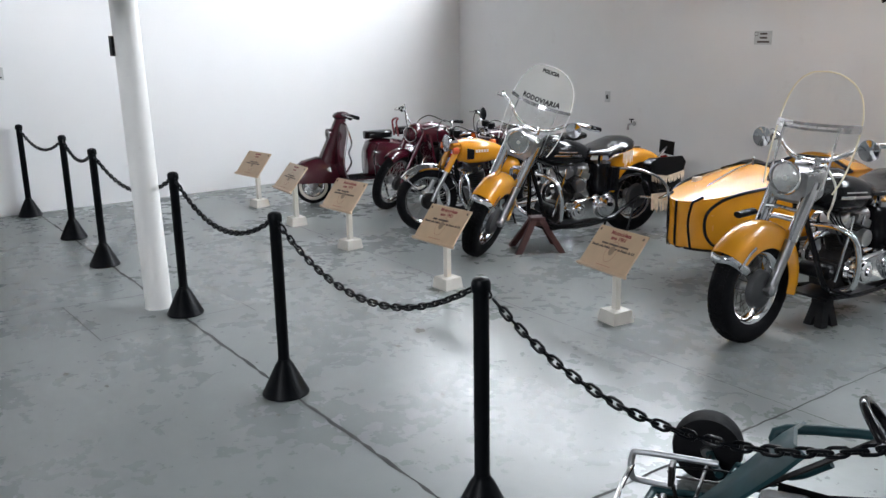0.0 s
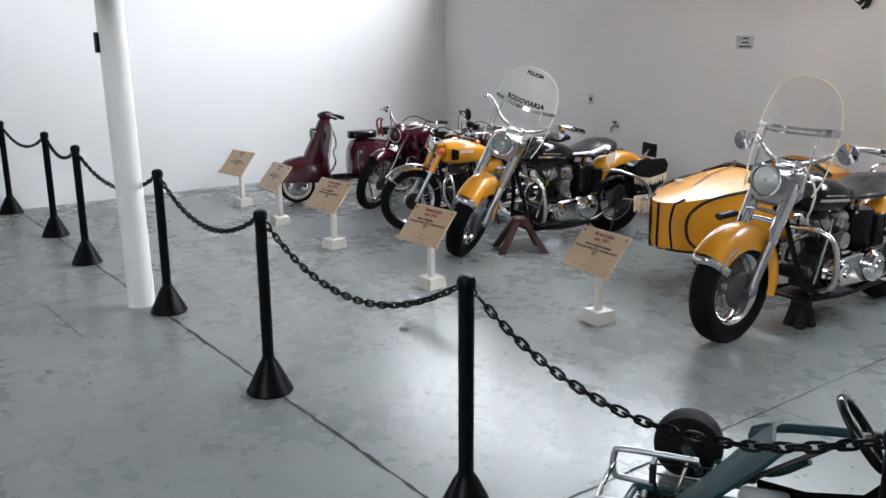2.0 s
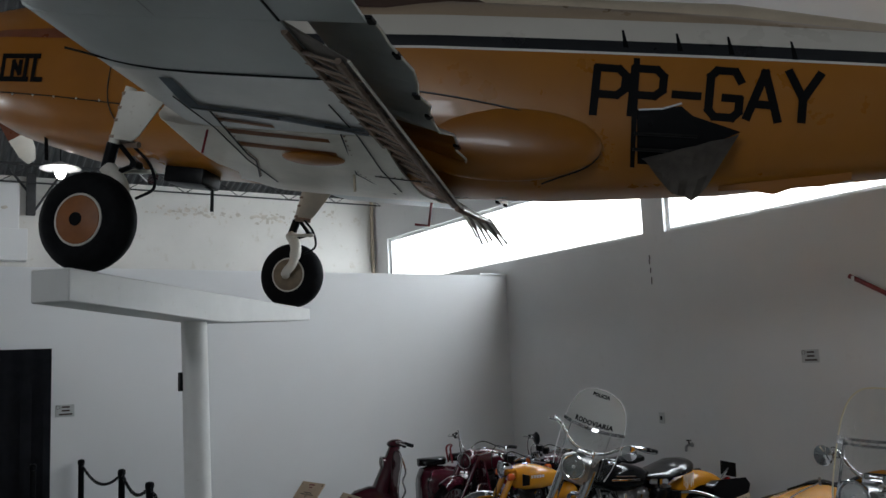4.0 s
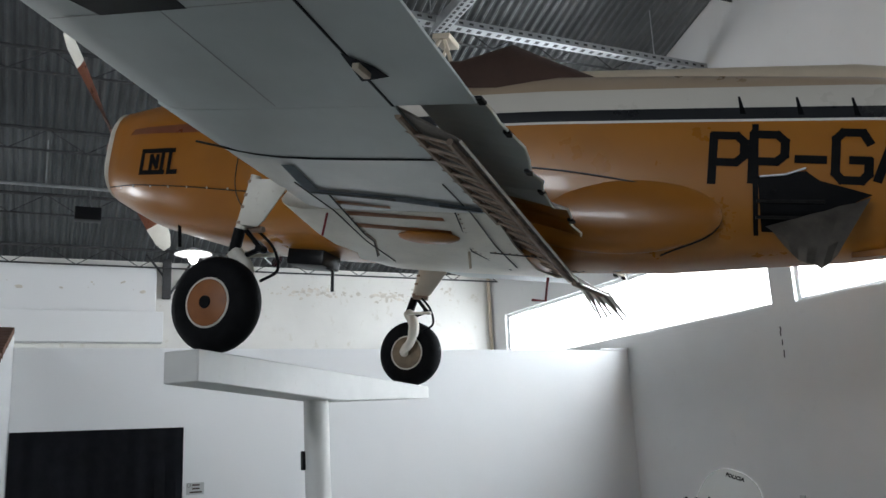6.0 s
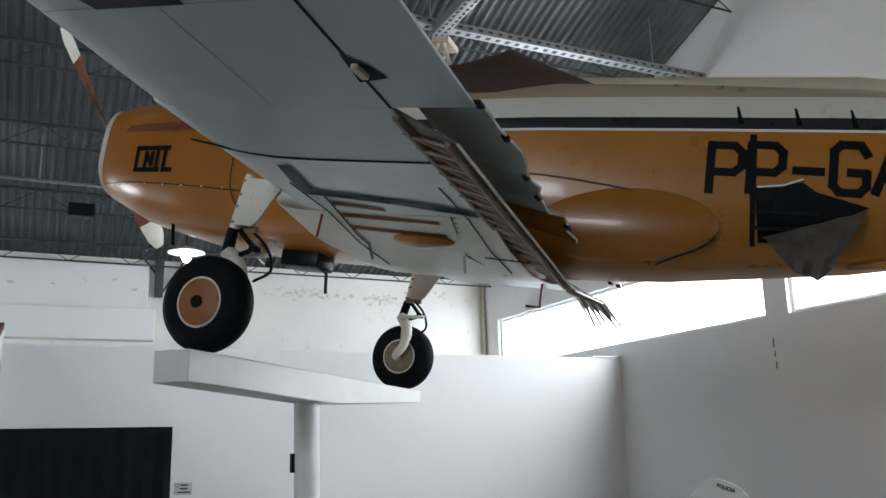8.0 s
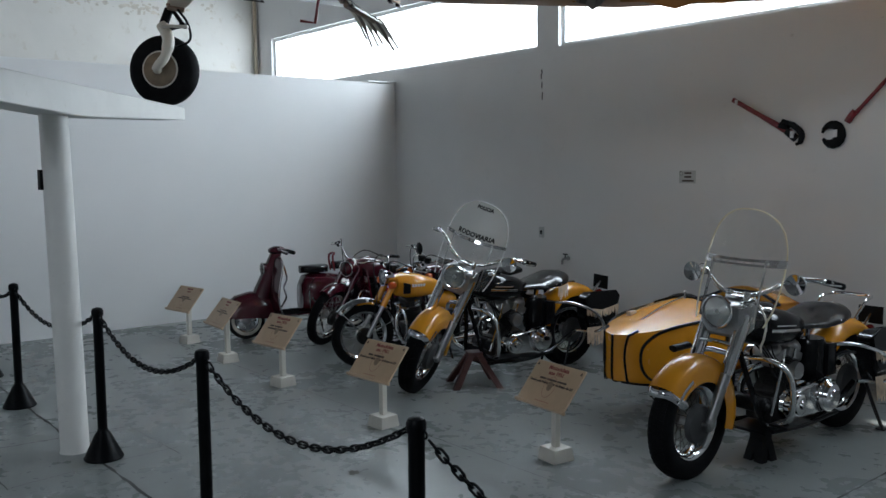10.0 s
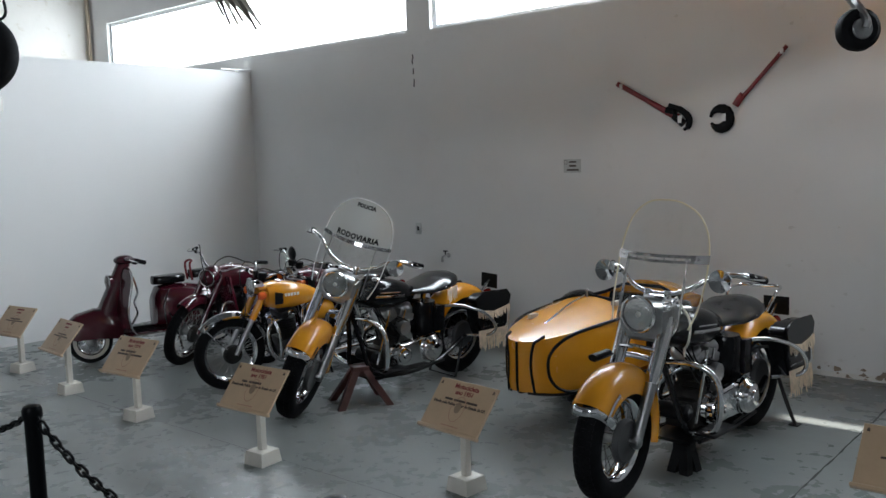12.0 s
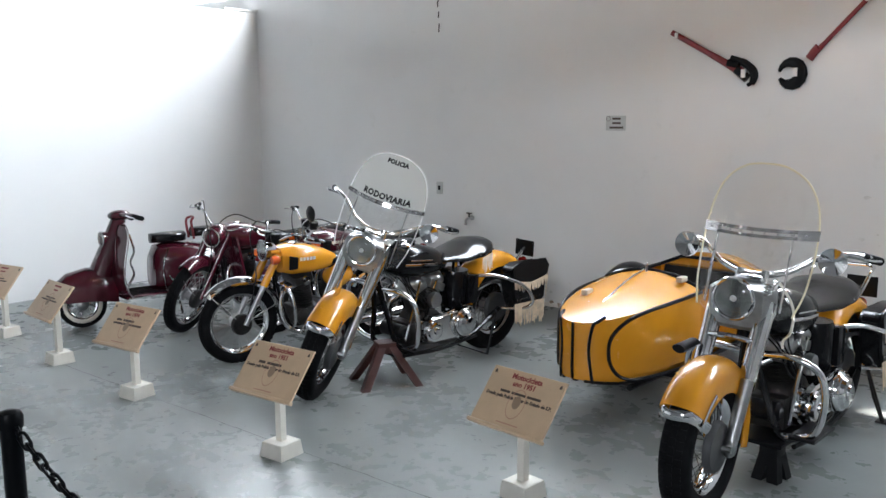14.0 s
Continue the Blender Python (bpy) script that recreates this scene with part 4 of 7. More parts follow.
        for i, v in enumerate(bm.verts):
            v.co = Vector((a0 - k * 0.208 - v.co.x, 0, 0.995 + 0.011 * k + v.co.z))
        part("letter_" + {"-": "dash"}.get(ch, ch).lower(), on_side(bm), BLACK, fus, "black registration letter", False)
    # operator's mark on the cowl, as plain shapes
    mark = [[(0.0, 0.0), (0.0, 0.16), (0.30, 0.16)], [(0.0, 0.0), (0.22, 0.0)], [(0.09, 0.03), (0.09, 0.12), (0.15, 0.04), (0.15, 0.12)], [(0.20, 0.03), (0.20, 0.13)], [(0.27, 0.16), (0.27, 0.0), (0.34, 0.0)]]
    for s in mark:
        bms = []
        for p, q in zip(s, s[1:]):
            d = Vector((q[0] - p[0], 0, q[1] - p[1]))
            n, e = Vector((-d.z, 0, d.x)).normalized() * 0.017, d.normalized() * 0.015
            bm = bmesh.new()
            P, Q = Vector((p[0], 0, p[1])) - e, Vector((q[0], 0, q[1])) + e
            bm.faces.new([bm.verts.new(w) for w in (P + n, Q + n, Q - n, P - n)])
            bms.append(bm)
        bm = join(*bms)
        for v in bm.verts:
            v.co = Vector((1.50 - v.co.x, 0, 1.0 + v.co.z))
        part("cowl_mark", on_side(bm), BLACK, fus, "black angular mark on the cowl", False)
    part("panel_seam", join(seam([(1.92, 0.93), (1.2, 0.90), (0.5, 0.86), (0.0, 0.84)]), seam([(0.62, 1.2), (0.60, 0.85), (0.42, 0.62)]), seam([(0.0, 1.0), (-0.02, 0.75), (-0.10, 0.60)])), IRON, fus)
    part("exhaust_slot", sheet_on_side([(1.70, 1.30), (1.66, 1.345), (0.7, 1.365), (0.7, 1.28)], 0.006), BROWNPAINT, fus, "dark recessed louvre")
    for k in range(9):
        part("rivet", ball(0.008, 0.006, 0.008, (1.75 - k * 0.18, side_w(1.75 - k * 0.18, 0.9) + 0.003, 0.912 - k * 0.006), 8, 6), CREAM, fus)
    # wing-root fillet: a long blister on the side
    part("root_fillet", ball(0.62, 0.10, 0.235, (-1.92, 0.432, 0.80), 28, 16), AIRYELLOW, fus)
    part("fillet_seam", seam([(-1.1, 1.05), (-1.6, 1.03), (-2.1, 0.965), (-2.45, 0.87), (-2.53, 0.80), (-2.46, 0.70), (-2.2, 0.60)], 0.006), IRON, fus)
    # torn fabric: a black sheet painted as the hole's shade, and a hanging flap
    hole = ([(-2.71, 1.03), (-2.95, 1.07), (-3.02, 1.02), (-3.28, 0.955), (-3.10, 0.86), (-3.02, 0.75), (-2.74, 0.74)])
    part("torn_hole_shade", sheet_on_side(hole, 0.007), BLACKGLOSS, fus, "black sheet for the shade inside the torn gap", False)
    part("tear_edge", tube([(-2.72, side_w(-2.72, 1.03) + 0.012, 1.03), (-2.85, 0.43, 1.045), (-2.95, 0.42, 1.085)], 0.006, 5), PARTITION, fus)
    part("rear_slit", sheet_on_side([(-2.665, 1.33), (-2.70, 1.33), (-2.725, 0.72), (-2.70, 0.72)], 0.0075), BLACK, fus, "", False)
    for a in (-2.58, -2.88, -3.16, -3.5):
        part("fabric_slit", sheet_on_side([(a, 1.50), (a - 0.012, 1.50), (a - 0.05, 1.39), (a - 0.02, 1.39)], 0.006), BLACK, fus, "", False)
    for z in (0.80, 0.89):
        part("stringer", tube([(-2.71, 0.445, z), (-3.05, 0.40, z + 0.015)], 0.010, 6), IRON, fus)
    fl = bmesh.new()
    rows = []
    for i in range(8):
        t = i / 7
        a_, b_ = Vector((-2.76, 0.44, 0.75)).lerp(Vector((-3.27, 0.40, 0.93)), t), Vector((-2.86, 0.44, 0.65)).lerp(Vector((-3.12, 0.45, 0.66)), t)
        b_ += Vector((0, 0, -0.10 * math.sin(math.pi * t) - 0.05 * (t > 0.6)))
        rows.append([a_.lerp(b_, s / 6) + Vector((0, 0.05 * math.sin(math.pi * s / 6) + 0.018 * math.sin(3.0 * i + s), 0)) for s in range(7)])
    grid_faces(fl, rows)
    bmesh.ops.solidify(fl, geom=fl.faces[:], thickness=0.003)
    part("torn_flap", fl, TORN, fus, "grey-brown fabric flap hanging loose")
    rag = [(-3.2, 0.66), (-3.35, 0.68), (-3.5, 0.665), (-3.62, 0.72), (-3.75, 0.73), (-3.9, 0.78), (-3.9, 0.84), (-3.2, 0.72)]
    part("ragged_edge", plate(rag, "Y", 0.14, 0.15), AIRYELLOW, fus, "", False)
    # cockpit cover and pylon
    cov = []
    for a, hw, z in ((0.15, 0.30, 1.70), (-0.2, 0.38, 1.84), (-0.55, 0.42, 1.90), (-0.85, 0.42, 1.90), (-1.15, 0.40, 2.02), (-1.4, 0.36, 1.90), (-1.75, 0.24, 1.76), (-2.0, 0.10, 1.68)):
        cov.append([Vector((a, hw * math.cos(math.pi * k / 12) * 1.15, 1.58 + (z - 1.58) * math.sin(math.pi * k / 12) ** 0.8)) for k in range(13)])
    bm = bmesh.new()
    grid_faces(bm, cov)
    part("canopy_cover", bm, BROWNCLOTH, root, "dark brown cloth over the cockpit")
    part("rollover_frame", join(tube([(-0.45, 0.10, 1.85), (-0.55, 0.07, 2.12)], 0.014, 6), tube([(-0.45, -0.10, 1.85), (-0.55, -0.07, 2.12)], 0.014, 6), tube([(-0.70, 0.10, 1.85), (-0.58, 0.07, 2.12)], 0.014, 6), box(-0.63, -0.50, -0.10, 0.10, 2.11, 2.15, 0.006)), BEIGE, root)
    part("spine", tube([(-1.45, 0, 1.73), (-3.2, 0, 1.72), (-5.2, 0, 1.56)], [0.13, 0.12, 0.05], 14), BEIGE, root)

    # wing: port and starboard halves and a centre section
    def foil(y, le, te, lo, thick):
        c = le - te
        up = [(0.0, 0.30), (0.03, 0.62), (0.12, 0.90), (0.3, 1.0), (0.6, 0.72), (1.0, 0.06)]
        dn = [(1.0, 0.0), (0.6, 0.0), (0.3, 0.0), (0.12, 0.02), (0.04, 0.09), (0.01, 0.18)]
        return [Vector((le - c * u, y, lo + thick * v)) for u, v in up + dn]

    def wing_low(y):
        return 0.575 + 0.08 * abs(y)
    for s, nm in ((1, "port"), (-1, "starboard")):
        inner = loft([foil(s * y, -0.20, -1.40, wing_low(y), 0.21) for y in ((0.35, 1.0, 1.6, 2.28) if s > 0 else (0.35, 1.0, 1.5))])
        outer = loft([foil(s * y, le, te, wing_low(y), th) for y, le, te, th in ((2.282, -0.22, -1.76, 0.21), (3.2, -0.27, -1.75, 0.19), (4.6, -0.32, -1.70, 0.15), (5.2, -0.30, -1.60, 0.11), (5.4, -0.55, -1.35, 0.05))])
        if s < 0:
            outer.free()
            outer = bmesh.new()
        if s > 0:
            inner.free()
            inner = loft([foil(y, -0.20, -1.40, wing_low(y), 0.21) for y in (1.722, 2.28)])
        w = part("wing", join(inner, outer), WINGWHITE, root, "white-grey wing with gaps and worn seams" if s > 0 else "stub of the removed far wing")
        span = 2.27 if s > 0 else 1.0
        if s > 0:
            part("root_panel", loft([foil(y, -0.20, -1.40, wing_low(y), 0.21) for y in (0.35, 1.0, 1.6, 1.72)]), ROOTWHITE, w, "white inner wing panel")
            part("aileron_gap", tube([(-1.40, 2.28, wing_low(2.28) - 0.001), (-1.40, 5.0, wing_low(5.0) - 0.001)], 0.008, 6, flat=(1, 0.4)), BLACK, w)
            # Flat dark patch painted in for the shade of the hinge recess.
            cutout = bmesh.new()
            cutout.faces.new([cutout.verts.new((a, y, wing_low(y) - 0.004)) for a, y in ((-1.37, 2.50), (-1.50, 2.53), (-1.47, 2.62), (-1.39, 2.72))])
            part("hinge_recess_shade", cutout, CLOTH, w, "flat dark patch for the shade in the hinge cut-out", False)
            part("hinge_tab", box(-1.44, -1.41, 2.56, 2.66, wing_low(2.6) - 0.03, wing_low(2.6) - 0.006, 0.003, 1), BEIGE, w)
            for y in (3.06, 3.9, 4.6):
                part("rib_seam", tube([(-0.36, y, wing_low(y) - 0.0005), (-1.36, y, wing_low(y) - 0.0005)], 0.0035, 5, flat=(1, 0.4)), STEEL, w)
            part("spar_seam", tube([(-0.86, 2.30, wing_low(2.3) - 0.0005), (-0.86, 5.0, wing_low(5.0) - 0.0005)], 0.003, 5, flat=(1, 0.4)), STEEL, w)
            part("leading_seam", tube([(-0.14, 1.9, wing_low(1.9) + 0.02), (-0.55, 1.75, wing_low(1.75) - 0.002), (-1.38, 1.72, wing_low(1.72) - 0.002)], 0.006, 5, 4), BLACK, w)
            patch = bmesh.new()
            patch.faces.new([patch.verts.new((a, y, wing_low(y) - 0.004)) for a, y in ((-0.60, 3.06), (-0.98, 3.06), (-0.98, 3.9), (-0.25, 3.9))])
            part("wing_number", patch, BLACK, w, "black painted letter under the wing", False)
        else:
            for k in range(7):
                a0, drop = -1.42 - 0.04 * k, 0.03 * ((k * 3) % 4)
                part("torn_skin", tube([(a0, -0.93, 0.625 - 0.012 * k), (a0 - 0.05, -1.08, 0.56 - 0.012 * k), (a0 - 0.12, -1.20 - 0.03 * (k % 3), 0.44 - drop * 0.5)], [0.022, 0.018, 0.010], 6, 4, flat=(1.0, 0.2)), TORN if k % 2 else CREAM, w, "ragged strip of torn wing skin")
        # shroud behind the flap and the lowered, bare-ribbed flap
        wear = random.Random(11)
        edge_a = [(y, -1.78 + wear.uniform(-0.03, 0.05), wear.uniform(-0.02, 0.02)) for y in np.linspace(0.2, span, 18)]
        cut_ = 6 if s > 0 else 3
        for piece, paint in ((edge_a[:cut_ + 1], AIRYELLOW), (edge_a[cut_:], WINGWHITE)):
            part("flap_shroud", loft([[Vector((-1.39, s * y, wing_low(y) + 0.13)), Vector((ea, s * y, wing_low(y) + 0.03 + eb)), Vector((ea - 0.005, s * y, wing_low(y) + 0.036 + eb)), Vector((-1.39, s * y, wing_low(y) + 0.155))] for y, ea, eb in piece]), paint, w, "ragged skin behind the flap", False)
        part("shroud_edge", tube([(ea - 0.002, s * y, wing_low(y) + 0.03 + eb) for y, ea, eb in edge_a], 0.007, 5), CREAM, w, "chipped white edge")
        for y, ea, eb in edge_a[2::3]:
            part("edge_chip", box(ea - 0.010, ea + 0.022, s * y - 0.035, s * y + 0.030, wing_low(y) + 0.020 + eb, wing_low(y) + 0.037 + eb, 0.003, 1), BLACK, w, "", False)
        f0, f1 = lambda y: Vector((-1.36, s * y, wing_low(y) + 0.03)), lambda y: Vector((-1.68, s * y, wing_low(y) - 0.12))
        flap = part("flap", loft([[f0(y), f1(y), f1(y) + Vector((0.006, 0, 0.008)), f0(y) + Vector((-0.008, 0, 0.010))] for y in (0.02, span - 0.05)]), TORN, w, "lowered flap, its ribs showing")
        part("flap_edge", tube([f1(0.04), f1(span - 0.06)], 0.007, 5), CREAM, flap)
        for i in range(int((span - 0.1) / 0.148)):
            y = 0.10 + i * 0.148
            a, b = f0(y), f1(y)
            n = Vector((0.42, 0, -0.90)) * 0.03
            part("rib", loft([[a + n * 0.3, b + n * 0.2, b + n * 0.4, a + n * 1.1], [q + Vector((0, 0.012 * s, 0)) for q in (a + n * 0.3, b + n * 0.2, b + n * 0.4, a + n * 1.1)]]), FLAPMETAL, flap, "", False)
            if y + 0.148 < span:
                y2 = y + 0.148
                part("brace", tube([f0(y).lerp(f1(y), 0.15) + n * 0.8, f0(y2).lerp(f1(y2), 0.9) + n * 0.5], 0.011, 5, flat=(1.6, 0.5)), FLAPMETAL, flap)
        for t in (0.12, 0.88):
            part("spar", tube([f0(0.05).lerp(f1(0.05), t) + Vector((0.55, 0, -0.83)) * 0.02, f0(span - 0.07).lerp(f1(span - 0.07), t) + Vector((0.55, 0, -0.83)) * 0.02], 0.016, 6), FLAPMETAL, flap)
        # undercarriage leg and wheel
        def slab(z, xf, xr, h):
            return [Vector((x, s * (1.25 + d), z)) for x, d in ((xf, 0), (xf - 0.02, h), ((xf + xr) / 2, h * 0.9), (xr, 0.004), (xr, -0.004), ((xf + xr) / 2, -h * 0.9), (xf - 0.02, -h))]
        leg = part("landing_gear", loft([slab(z, xf, xr, h) for z, xf, xr, h in ((0.73, -0.050, -0.300, 0.050), (0.66, -0.040, -0.255, 0.048), (0.57, -0.025, -0.200, 0.044), (0.50, -0.012, -0.158, 0.040), (0.465, -0.010, -0.120, 0.034))]), CREAM, root, "white tapered leg fairing with chipped edges")
        part("leg_casing", tube([(-0.062, s * 1.25, 0.76), (-0.012, s * 1.25, 0.44)], 0.030, 12), CREAM, leg)
        for z, x in ((0.72, -0.055), (0.64, -0.043), (0.57, -0.034), (0.48, -0.020)):
            part("clamp", lathe([(0.036, -0.008), (0.036, 0.008)], "Z", 12, (x, s * 1.25, z)), FLAPMETAL, leg)
        part("lower_bracket", tube([(-0.02, s * 1.20, 0.455), (-0.145, s * 1.22, 0.455)], 0.018, 8), FLAPMETAL, leg)
        part("oleo", tube([(-0.010, s * 1.25, 0.45), (0.015, s * 1.235, 0.315)], 0.034, 12), BLACK, leg)
        part("fork", tube([(0.02, s * 1.235, 0.325), (-0.06, s * 1.195, 0.225), (-0.06, s * 1.175, 0.09), (0, s * 1.185, 0.0), (0, s * 1.33, 0.0)], [0.046, 0.044, 0.036, 0.032, 0.03], 10, 4), CREAM, leg, "white curved wheel fork")
        part("brake_hose", tube([(-0.10, s * 1.20, 0.45), (-0.20, s * 1.17, 0.36), (-0.24, s * 1.16, 0.24), (-0.14, s * 1.165, 0.17)], 0.009, 6, 5), BLACK, leg)
        part("scissor_link", join(tube([(-0.05, s * 1.24, 0.44), (-0.15, s * 1.22, 0.345)], 0.015, 6), tube([(-0.15, s * 1.22, 0.345), (-0.02, s * 1.215, 0.29)], 0.015, 6), lathe([(0.022, -0.03), (0.022, 0.03)], "Y", 10, (-0.15, s * 1.22, 0.345))), BLACK, leg)
        part("torque_strut", tube([(0.01, s * 1.17, 0.31), (-0.22, s * 1.14, 0.33)], 0.013, 6), CREAM, leg)
        wh = part("wheel", lathe([(0.05, -0.07), (0.155, -0.085), (0.205, -0.092), (0.245, -0.07), (0.262, -0.035), (0.267, 0.0), (0.262, 0.035), (0.245, 0.07), (0.205, 0.092), (0.155, 0.085), (0.05, 0.07)], "Y", 40, (0, s * 1.335, 0)), RUBBER, leg, "black tyre")
        for side in (-1, 1):
            cap = [(0.132, 0.0), (0.125, 0.010), (0.06, 0.022), (0.004, 0.025)]
            out = side == s
            part("hub_cap" if out else "rim", moved(lathe([(r, h if side > 0 else -h) for r, h in cap], "Y", 32), Matrix.Translation((0, s * 1.335 + side * 0.080, 0))), HUBPAINT if out else OLDRIM, wh, "orange hub disc" if out else "worn cream rim")
            part("rim_edge", ring(0.133, 0.007, "Y", (0, s * 1.335 + side * 0.082, 0), 36, 6), CREAM, wh)
        part("axle_hole", lathe([(0.036, 0), (0.034, s * 0.006), (0.002, s * 0.006)], "Y", 20, (0, s * (1.335 + 0.104), 0)), BLACK, wh)
    centre = part("centre_section", loft([foil(y, -0.05, -1.40, 0.575 + 0.08 * abs(y) - lower, 0.2) for y, lower in ((-0.95, 0.004), (-0.5, 0.05), (0, 0.05), (0.5, 0.05), (0.95, 0.004))]), CREAM, root, "white belly panel with orange stripes")

    def under(y):
        return wing_low(y) - float(np.interp(abs(y), [0.5, 0.95], [0.05, 0.004]))

    def strip(pts, w0, w1, lift):
        """A painted band laid under the wing along points (x, y)."""
        bm = bmesh.new()
        rows = [[], []]
        p = spline([(x, y, 0) for x, y in pts], 6)
        for i, q in enumerate(p):
            d = (p[min(i + 1, len(p) - 1)] - p[max(i - 1, 0)]).normalized()
            side = Vector((-d.y, d.x, 0)) * (w0 + (w1 - w0) * i / (len(p) - 1)) / 2
            for row, e in ((rows[0], q + side), (rows[1], q - side)):
                row.append(Vector((e.x, e.y, under(e.y) - lift)))
        grid_faces(bm, rows)
        bmesh.ops.solidify(bm, geom=bm.faces[:], thickness=0.003)
        return bm
    for pts, w in (([(-0.512, 1.105), (-0.821, 1.028)], 0.055), ([(-0.491, 0.923), (-1.084, 0.87)], 0.06), ([(-0.48, 0.751), (-1.068, 0.689)], 0.06)):
        part("belly_stripe", strip(pts, w, w * 0.8, 0.003), STRIPE, centre, "faded orange stripe", False)
    part("belly_fairing", ball(0.20, 0.10, 0.040, (-0.891, 0.609, under(0.6)), 20, 10), AIRYELLOW, centre)
    for pts in ([(-0.539, 1.25), (-0.46, 0.609), (-0.474, 0.499), (-0.328, 0.135)], [(-1.184, 0.959), (-1.084, 0.375), (-1.205, -0.073)], [(-1.199, 0.36), (-1.578, 0.293)]):
        part("panel_seam", tube([(x, y, under(y) - 0.001) for x, y in pts], 0.005, 5), IRON, centre)
        run = [Vector((x, y, under(y) - 0.002)) for x, y in pts]
        rows = [ball(0.007, 0.007, 0.004, u.lerp(v, (i + 0.5) / 9) + Vector((-0.02, 0.02, 0.002)), 6, 4) for u, v in zip(run, run[1:]) for i in range(9)]
        tagged(part("rivets", join(*rows), FLAPMETAL, centre, "row of rust-brown rivets"), kind="stuff")
    part("belly_mast", tube([(-1.05, 0.35, 0.60), (-1.08, 0.35, 0.45)], 0.009, 6), BEIGE, centre)
    part("step_mast", tube([(-0.35, 0.9, 0.66), (-0.35, 0.92, 0.50)], 0.007, 6), RED, centre)
    part("root_band", strip([(-0.53, 1.66), (-0.47, 1.30)], 0.07, 0.09, 0.004), BLUEGREY, centre, "worn blue-grey band at the wing root", False)
    part("root_band", strip([(-0.44, 1.29), (-0.924, 1.182), (-1.369, 1.027)], 0.08, 0.09, 0.0065), BLUEGREY, centre, "worn blue-grey band at the wing root", False)
    part("band_wear", strip([(-0.453, 1.285), (-0.924, 1.182)], 0.015, 0.05, 0.011), IRON, centre, "black worn streak", False)
    part("band_wear", strip([(-1.1465, 1.1044999999999998), (-1.369, 1.027)], 0.05, 0.012, 0.011), IRON, centre, "black worn streak", False)
    part("pitot_tube", tube([(-1.226, -0.9, 0.66), (-1.226, -0.9, 0.457), (-1.12, -0.9, 0.457)], 0.011, 8), RED, centre, "red bent probe")
    part("belly_seam", join(*(tube([(a, 0.05, 0.524), (a, 0.5, 0.564), (a, 0.95, 0.645), (a, 1.4, wing_low(1.4) - 0.004)], 0.004, 5) for a in (-0.42, -1.28))), IRON, centre)
    # cowl underside: exhaust, drain, cooler scoop
    part("exhaust_pipe", tube([(0.55, 0.25, 0.62), (0.45, 0.27, 0.50), (0.36, 0.28, 0.44)], 0.045, 14, 3), CHROME, root, "polished exhaust stub")
    part("drain_pipe", tube([(0.35, 0.1, 0.56), (0.1, 0.1, 0.46), (0.02, 0.1, 0.42), (0.0, 0.1, 0.28)], 0.012, 6), BLACK, root)
    part("belly_box", box(0.05, 0.34, -0.05, 0.2, 0.44, 0.56, 0.02), BLACK, root)
    part("mast", tube([(1.22, 0.30, 0.68), (1.18, 0.30, 0.50)], 0.012, 6, flat=(1, 0.5)), BLACK, root)
    # propeller
    hub = Vector((2.20, 0.0, 1.34))
    pr = part("propeller", lathe([(0.11, -0.08), (0.10, 0.02), (0.06, 0.09), (0.01, 0.12)], "X", 20, hub), BROWNPAINT, root, "brown two-bladed propeller with cream tips")
    d = Vector((0, 0.753, 0.66)).normalized()
    n = X.cross(d)
    for s in (1, -1):
        rows = []
        for r, w, tw in ((0.06, 0.06, 60), (0.2, 0.085, 50), (0.45, 0.10, 35), (0.75, 0.095, 24), (0.92, 0.08, 18), (1.01, 0.04, 15)):
            c, sn = math.cos(radians(tw)), math.sin(radians(tw))
            ch, th = (n * c * s + X * sn), (X * c - n * sn * s)
            rows.append([hub + d * s * r + ch * w * u + th * v for u, v in ((-1, 0), (-0.3, 0.014), (0.6, 0.012), (1, 0), (0.6, -0.006), (-0.3, -0.008))])
        bl = part("blade", loft(rows[:4]), BROWNPAINT, pr)
        part("blade_tip", loft(rows[3:]), CREAM, pr, "cream painted tip")
    # tail
    part("fin", plate([(-4.7, 1.5), (-5.2, 2.4), (-5.6, 2.55), (-5.9, 2.4), (-5.95, 1.2), (-5.6, 1.1)], "Y", -0.03, 0.03, 0.01), AIRYELLOW, root)
    part("tailplane", plate([(-4.8, -0.2), (-4.8, 0.2), (-5.1, 1.6), (-5.6, 1.7), (-5.75, 0.2), (-5.75, -0.2), (-5.6, -1.7), (-5.1, -1.6)], "Z", 1.42, 1.48, 0.01), AIRYELLOW, root)
    tl = part("tail_gear", tube([(-4.75, 0.0, 0.98), (-4.95, 0.0, 0.80), (-5.00, 0.075, 0.70), (-5.0, 0.075, 0.66)], [0.03, 0.025, 0.02, 0.02], 8, 3), STEEL, root)
    part("tail_tyre", lathe([(0.03, -0.03), (0.08, -0.05), (0.105, -0.035), (0.112, 0), (0.105, 0.035), (0.08, 0.05), (0.03, 0.03)], "Y", 32, (-5.0, 0, 0.66)), RUBBER, tl)
    part("tail_rim", lathe([(0.055, 0.046), (0.05, 0.052), (0.01, 0.056)], "Y", 24, (-5.0, 0, 0.66)), STEEL, tl)
    return root


aeroplane()
